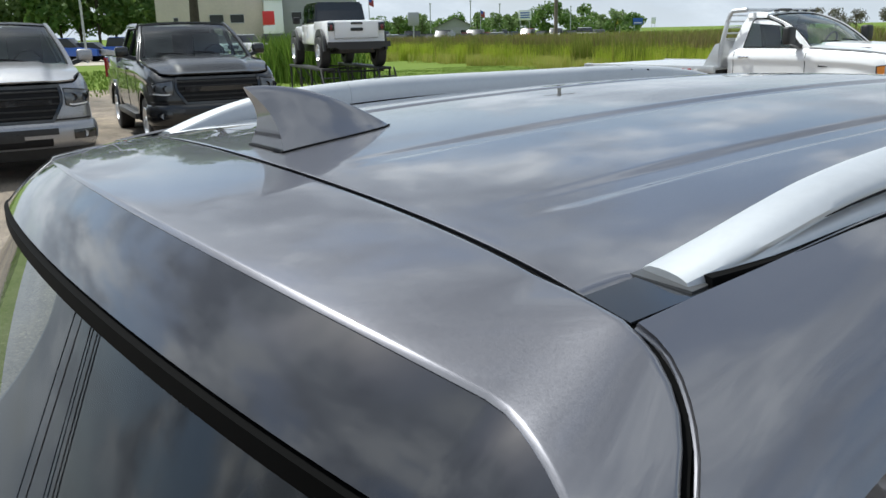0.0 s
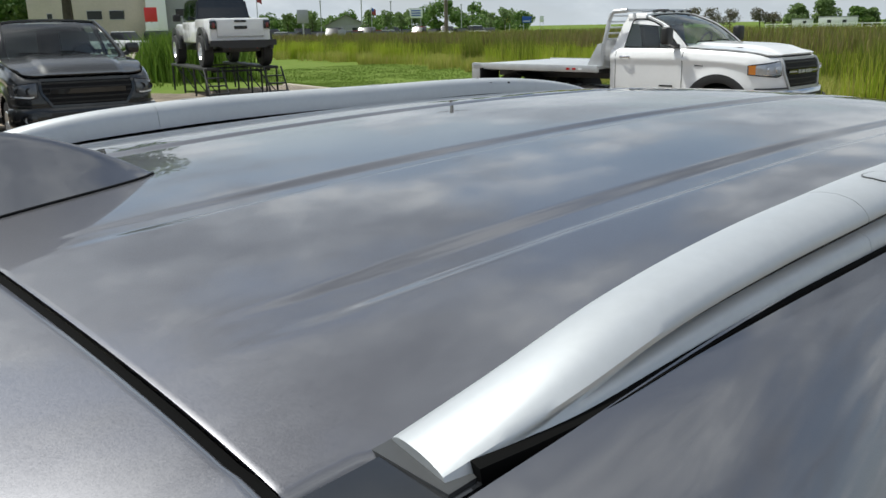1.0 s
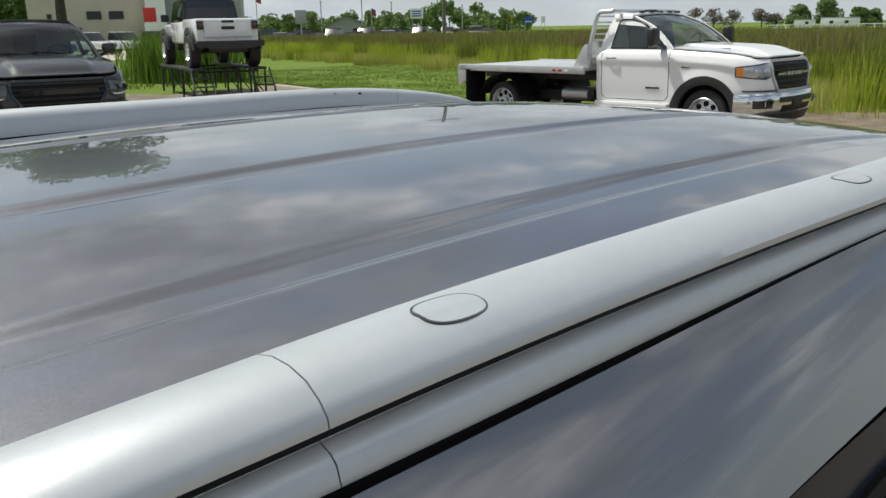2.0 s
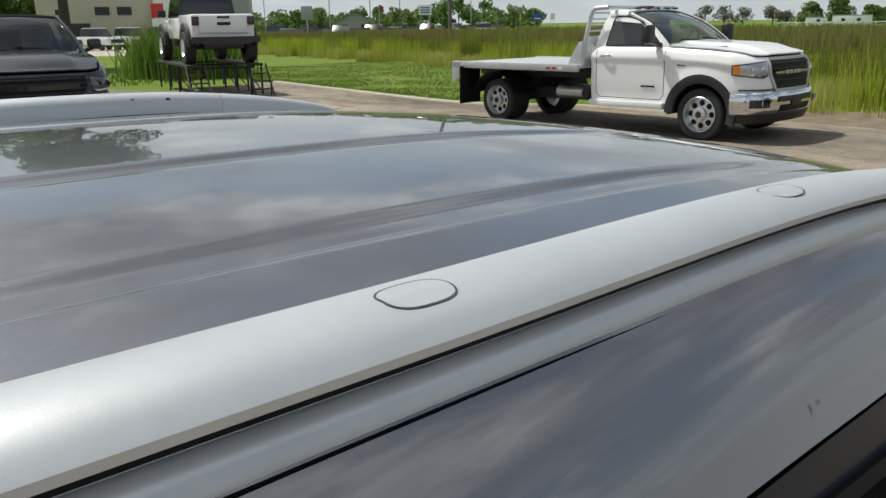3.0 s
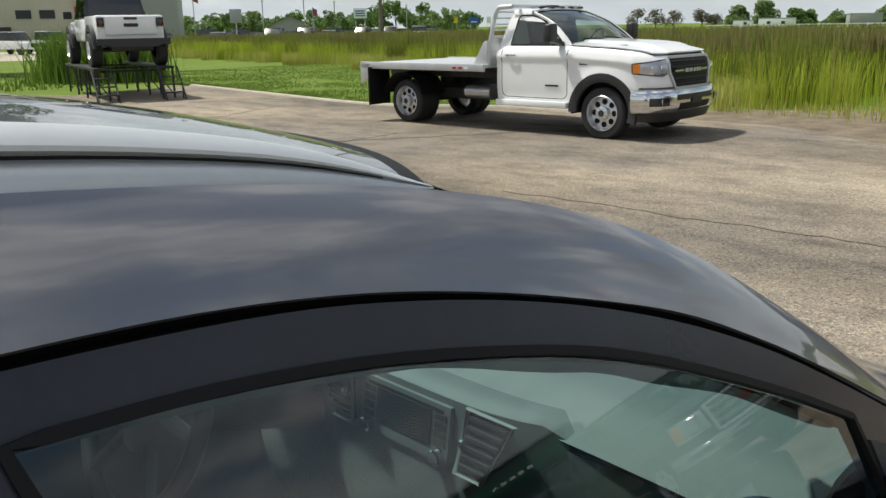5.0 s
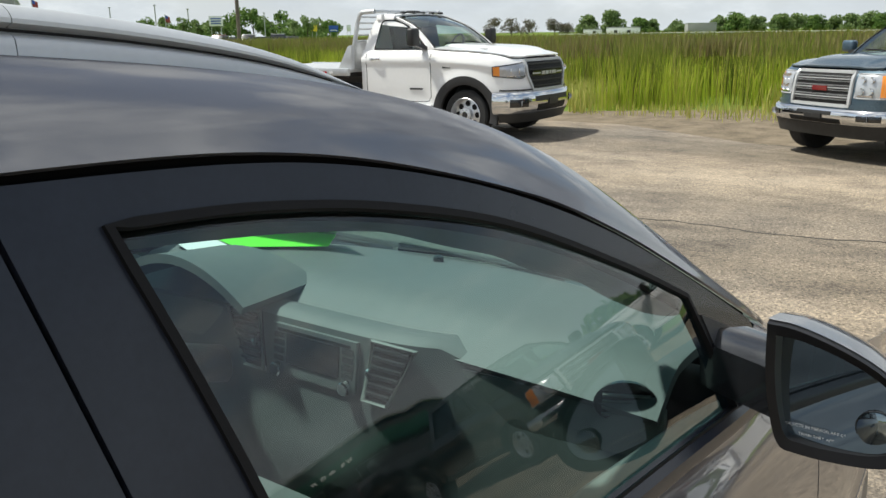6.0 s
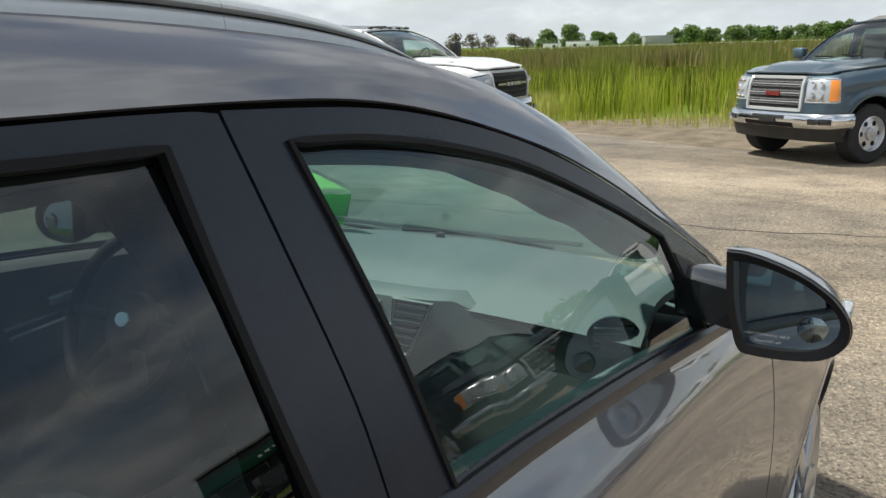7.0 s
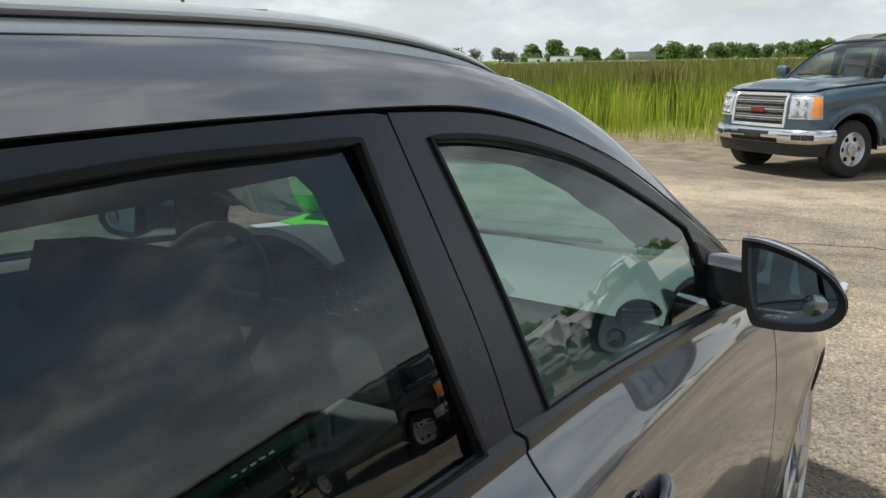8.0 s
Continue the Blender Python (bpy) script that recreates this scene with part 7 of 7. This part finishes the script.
def building(name, label, deg, dist, width, depth, height, wall, openings, turn=0.0, gable=0.0):
    v = thing(name, label, "building", facing(deg, dist, turn))
    part("wall", box(-depth, 0, -width / 2, width / 2, 0, height, 0.02), wall, v)
    if gable:
        rf = prism([(-width / 2 - 0.3, height), (0, height + gable), (width / 2 + 0.3, height), (width / 2 + 0.3, height - 0.15), (0, height + gable - 0.18), (-width / 2 - 0.3, height - 0.15)], -0.3, depth + 0.3)
        rf.transform(Matrix.Rotation(radians(90), 4, "Z"))
        part("roof", rf, ROOFGREY, v)
        gb = prism([(-width / 2, height - 0.02), (width / 2, height - 0.02), (0, height + gable - 0.1)], 0.02, depth - 0.02)
        gb.transform(Matrix.Rotation(radians(90), 4, "Z"))
        part("gable", gb, wall, v)
    else:
        part("roof", box(-depth - 0.1, 0.12, -width / 2 - 0.1, width / 2 + 0.1, height, height + 0.25, 0.02), GREYPOLE, v)
    for y, z, w, h in openings:
        win = part("window", box(-0.04, 0.03, y - w / 2, y + w / 2, z, z + h), WINDOWDARK, v)
        part("window_frame", tube([(0.03, y - w / 2, z), (0.03, y + w / 2, z), (0.03, y + w / 2, z + h), (0.03, y - w / 2, z + h)], 0.06, 4, closed=True), GREYPOLE, win)
    return v


shop = building("service_building", "beige block dealership building with dark garage windows", 70.9, 118, 14.2, 25, 7.4, BEIGEWALL, [(0.7, 3.5, 1.8, 1.1), (3.4, 3.5, 1.8, 1.1), (-4.6, 3.6, 0.6, 0.7), (-2.2, 0.2, 2.6, 2.4)], turn=-6)
building("metal_shed", "grey metal-clad service hall with one dark window", 64.1, 114, 10.0, 25, 6.6, GREYWALL, [(-2.6, 3.7, 1.3, 1.0)], turn=-4)
sg = thing("dealer_sign", "red and white dealer sign panel on a pole", "sign", facing(67.3, 104))
part("pole", tube([(0, 0, 0), (0, 0, 3.6)], 0.08, 8), GREYPOLE, sg)
part("sign_panel", box(-0.1, 0.1, -0.7, 0.7, 3.0, 4.6, 0.03), REDSIGN, sg)
part("sign_foot", box(-0.1, 0.1, -0.7, 0.7, 1.9, 2.9, 0.03), WHITEPAINT, sg)
building("white_annex", "low white annex wall beside the metal hall", 66.9, 113, 2.4, 12, 6.2, WHITEPAINT, [])
building("gabled_house", "small grey house with a pale gable among the car rows", 54.6, 165, 8, 9, 2.4, GREYWALL, [(-1.6, 0.9, 1.0, 1.1), (1.6, 0.9, 1.0, 1.1)], gable=2.0)
building("grey_barn", "low grey barn with a brown-grey roof beyond the marsh", 3.6, 190, 15, 12, 2.9, GREYWALL, [(-3, 0.8, 1.2, 1.0)], gable=2.6, turn=24)
building("flat_shed", "small dark flat shed on the far side of the marsh", 17.9, 255, 8, 6, 3.2, GREYWALL, [], turn=10)
building("white_trailer_home", "white trailer home beyond the marsh", 22.9, 235, 9.0, 3.0, 2.3, WHITEPAINT, [(-2, 1.0, 0.9, 0.7), (1.5, 1.0, 0.9, 0.7)])
building("white_trailer_home", "long low white trailer home beyond the marsh", 24.9, 236, 5.0, 3.0, 1.9, WHITEPAINT, [(0.5, 0.9, 0.8, 0.7)])
building("green_fascia_shop", "dark shop building with a green fascia band across the lot", -49.3, 42, 7.6, 12, 4.1, DARKWALL, [(-2.2, 0.4, 1.4, 2.0), (1.6, 0.4, 2.2, 2.0)], turn=10)
gf = thing("fascia_band", "dark green fascia band with pale lettering bars on the shop", "sign", facing(-49.3, 41.7, 10))
part("band", box(-0.1, 0.1, -3.8, 3.8, 2.6, 3.5, 0.02), GREENBAND, gf)
for q in range(5):
    part("letter_bar", box(0.1, 0.13, -1.6 + 0.52 * q, -1.3 + 0.52 * q, 2.95, 3.15), WHITEPAINT, gf)

# white board fence beyond the marsh
fence = thing("board_fence", "long white rail fence beyond the marsh", "fence")
fp = [Vector((*polar(d, 150 + (d - 5) * 1.2), 0)) for d in np.arange(4.0, 27.5, 0.55)]
for a in fp:
    part("post", box(a.x - 0.07, a.x + 0.07, a.y - 0.07, a.y + 0.07, 0, 1.15), WHITEPAINT, fence)
for zz in (0.55, 1.05):
    part("rail", sweep([(a.x, a.y, zz) for a in fp], [(-0.02, -0.07), (0.02, -0.07), (0.02, 0.07), (-0.02, 0.07)]), WHITEPAINT, fence)

# utility pole with crossarm, street lamps, flags, road signs
up = thing("utility_pole", "weathered wooden utility pole with a crossarm", "utility pole", facing(48.35, 62))
part("pole", tube([(0, 0, 0), (0, 0, 8.6)], 0.14, 10), WOODPOLE, up)
part("crossarm", box(-0.06, 0.06, -1.2, 1.2, 7.9, 8.05, 0.01), WOODPOLE, up)
for y in (-1.05, -0.5, 0.5, 1.05):
    part("insulator", lathe([(0.03, 0), (0.05, 0.06), (0.03, 0.16)], 8, m=Matrix.Translation((0, y, 8.05)) @ Matrix.Rotation(radians(90), 4, "X")), GREYPOLE, up)


def lamp_post(deg, dist, h):
    v = thing("street_lamp", "tall grey lot lamp post with a flat head", "street lamp", facing(deg, dist), "lot lamps")
    part("pole", tube([(0, 0, 0), (0, 0, h)], 0.09, 8), GREYPOLE, v)
    part("lamp_head", box(-0.35, 0.35, -0.18, 0.18, h - 0.05, h + 0.12, 0.03), GREYPOLE, v)


FLAGRED = mat("faded_red_cloth", (0.34, 0.07, 0.07), 0.8)


def flag_pole(deg, dist, h):
    v = thing("flag", "red and dark flag on a thin pole", "flag", facing(deg, dist), "lot flags")
    part("pole", tube([(0, 0, 0), (0, 0, h)], 0.05, 6), GREYPOLE, v)
    part("cloth", surf(lambda u, q: (0.06 * math.sin(u * 7), 0.05 + 0.55 * u, h - 0.1 - 0.8 * q - 0.25 * u), lin(0, 1, 8), lin(0, 1, 5), 0.01), FLAGRED, v)
    part("canton", surf(lambda u, q: (0.03 + 0.06 * math.sin(u * 4), 0.05 + 0.28 * u, h - 0.09 - 0.4 * q - 0.13 * u), lin(0, 1, 5), lin(0, 1, 4), 0.01), BLUESIGN, v)


for d, s_, h in ((53.6, 140, 6.5), (56.3, 150, 6.5), (51.6, 150, 6.2), (46.8, 170, 6.0), (79.1, 70, 7.0)):
    lamp_post(d, s_, h)
for d, s_, h in ((60.6, 105, 6.0), (53.0, 118, 4.6)):
    flag_pole(d, s_, h)


def road_sign(deg, dist, z0, w, h, board, bars, label, posts=1):
    v = thing("road_sign", label, "sign", facing(deg, dist))
    for y in ([0] if posts == 1 else [-w * 0.35, w * 0.35]):
        part("post", tube([(-0.05, y, 0), (-0.05, y, z0 + h * 0.8)], 0.06, 6), GREYPOLE, v)
    part("board", box(-0.03, 0.03, -w / 2, w / 2, z0, z0 + h, 0.01), board, v)
    for k in range(bars):
        part("print_bar", box(0.03, 0.045, -w * 0.36, w * 0.36, z0 + h * (0.2 + 0.7 * k / max(bars, 1)), z0 + h * (0.32 + 0.7 * k / max(bars, 1))), WHITEPAINT if board is not WHITEPAINT else BLUESIGN, v)


road_sign(57.9, 72, 2.3, 0.95, 1.1, GREYPOLE, 0, "square sign seen from its grey back")
road_sign(55.4, 66, 1.1, 0.62, 0.62, GREYPOLE, 0, "small diamond sign seen from its grey back")
road_sign(49.9, 150, 3.4, 2.3, 1.7, WHITEPAINT, 3, "tall white and violet roadside sign board", 2)
road_sign(43.6, 240, 2.7, 1.7, 1.8, YELLOWSIGN, 0, "square yellow roadside sign on posts", 2)
road_sign(42.3, 240, 2.5, 2.6, 1.7, BLUESIGN, 1, "blue roadside sign with pale bars", 2)
road_sign(41.3, 240, 2.6, 1.2, 1.7, WHITEPAINT, 0, "white roadside sign on two posts", 2)
road_sign(2.7, 120, 3.7, 1.6, 1.6, GREENSIGN, 1, "green highway sign with white print", 1)


# ---- small far cars, parked in rows ----
def far_car(deg, dist, turn, paint, truck, label, group):
    v = thing("parked_car", label, "car", facing(deg, dist, turn, 0.0), group)
    L, W = (5.6, 2.0) if truck else (4.6, 1.85)
    hood = 1.12 if truck else 0.92
    body = [(-L / 2, 0.45), (-L / 2, hood), (-L * 0.10 if truck else -L * 0.36, hood + 0.04), (L * 0.22, hood + 0.02), (L / 2 - 0.1, hood - 0.14), (L / 2, 0.45)]
    part("body", prism(body, -W / 2, W / 2, 0.08), paint, v)
    top = 1.86 if truck else 1.50
    x0, x1 = (-L * 0.16, L * 0.22) if truck else (-L * 0.42, L * 0.22)
    cab = prism([(x0, hood), (x0 + 0.2, top - 0.04), (x0 + 0.4, top), (x1 - 0.75, top), (x1, hood)], -W / 2 + 0.12, W / 2 - 0.12, 0.06)
    part("cabin", cab, WINDOWDARK, v, "dark windows")
    part("roof", box(x0 + 0.32, x1 - 0.72, -W / 2 + 0.14, W / 2 - 0.14, top - 0.05, top + 0.03, 0.02), paint, v)
    part("grille", box(L / 2 - 0.06, L / 2 + 0.02, -0.6, 0.6, 0.62, hood - 0.2, 0.02), STEELBLACK, v)
    r = 0.38 if truck else 0.33
    for wx in (-L * 0.31, L * 0.32):
        for s in (-1, 1):
            part("wheel", lathe([(0.12, s * (W / 2 - 0.01)), (r * 0.9, s * (W / 2)), (r, s * (W / 2 - 0.03)), (r, s * (W / 2 - 0.22))], 16, m=Matrix.Translation((wx, 0, r))), TYRE, v)


REDPAINT = mat("red_paint", (0.35, 0.02, 0.02), 0.35, coat=0.8)
VIVIDBLUE = mat("vivid_blue_paint", (0.02, 0.09, 0.42), 0.35, 0.3, coat=0.8)
cols = ((WHITEPAINT, "white"), (DARKPAINT, "dark grey"), (SILVERPAINT, "silver"), (WHITEPAINT, "white"), (BLUEPAINT, "blue-grey"), (DARKPAINT, "charcoal"), (REDPAINT, "red"))
k = 0
for deg in np.arange(52.0, 60.2, 0.72):
    k += 1
    p, nm = cols[(k * 3 + k // 4) % 7]
    far_car(deg, 100 + 2 * math.sin(k), 20 * math.sin(k * 1.7), p, k % 3 == 0, nm + " car in the far lot row", "far lot row")
for deg in np.arange(45.0, 52.0, 0.95):
    k += 1
    p, nm = cols[(k * 5) % 7]
    far_car(deg, 128, 30 * math.sin(k), p, k % 2 == 0, nm + " car in the far road row", "far road row")
for deg, p, nm, tr in ((71.2, WHITEPAINT, "white", True), (69.2, WHITEPAINT, "white", True), (67.2, DARKPAINT, "dark grey", True), (66.0, SILVERPAINT, "silver", False), (64.9, WHITEPAINT, "white", True), (62.6, DARKPAINT, "charcoal", False)):
    far_car(deg, 80, 38, p, tr, nm + " vehicle parked before the service building", "service row")
for j, deg in enumerate((74.2, 75.6, 77.0, 78.6, 80.2, 82.0, 83.8)):
    p, nm = ((VIVIDBLUE, "vivid blue"), (DARKPAINT, "dark grey"), (VIVIDBLUE, "bright blue"), (SILVERPAINT, "silver"))[j % 4]
    far_car(deg, 74, 70, p, j % 2 == 0, nm + " vehicle parked below the wood", "wood row")
for j, deg in enumerate((-67, -61, -55, -49, -44, -39)):
    p, nm = ((DARKPAINT, "charcoal"), (DARKPAINT, "dark grey"), (BLUEPAINT, "blue-grey"))[j % 3]
    far_car(deg, 25 + 1.5 * math.sin(j * 2.0), 15 * math.sin(j * 1.3), p, j % 2 == 0, nm + " vehicle parked across the lot", "lot row")
DRIVE = sheet("road", [(polar(88, 66)[0], polar(88, 66)[1]), (polar(60, 62)[0], polar(60, 62)[1]), (polar(60, 96)[0], polar(60, 96)[1]), (polar(88, 96)[0], polar(88, 96)[1])], -0.015, KERB, "pale concrete drive in front of the service building", "road")
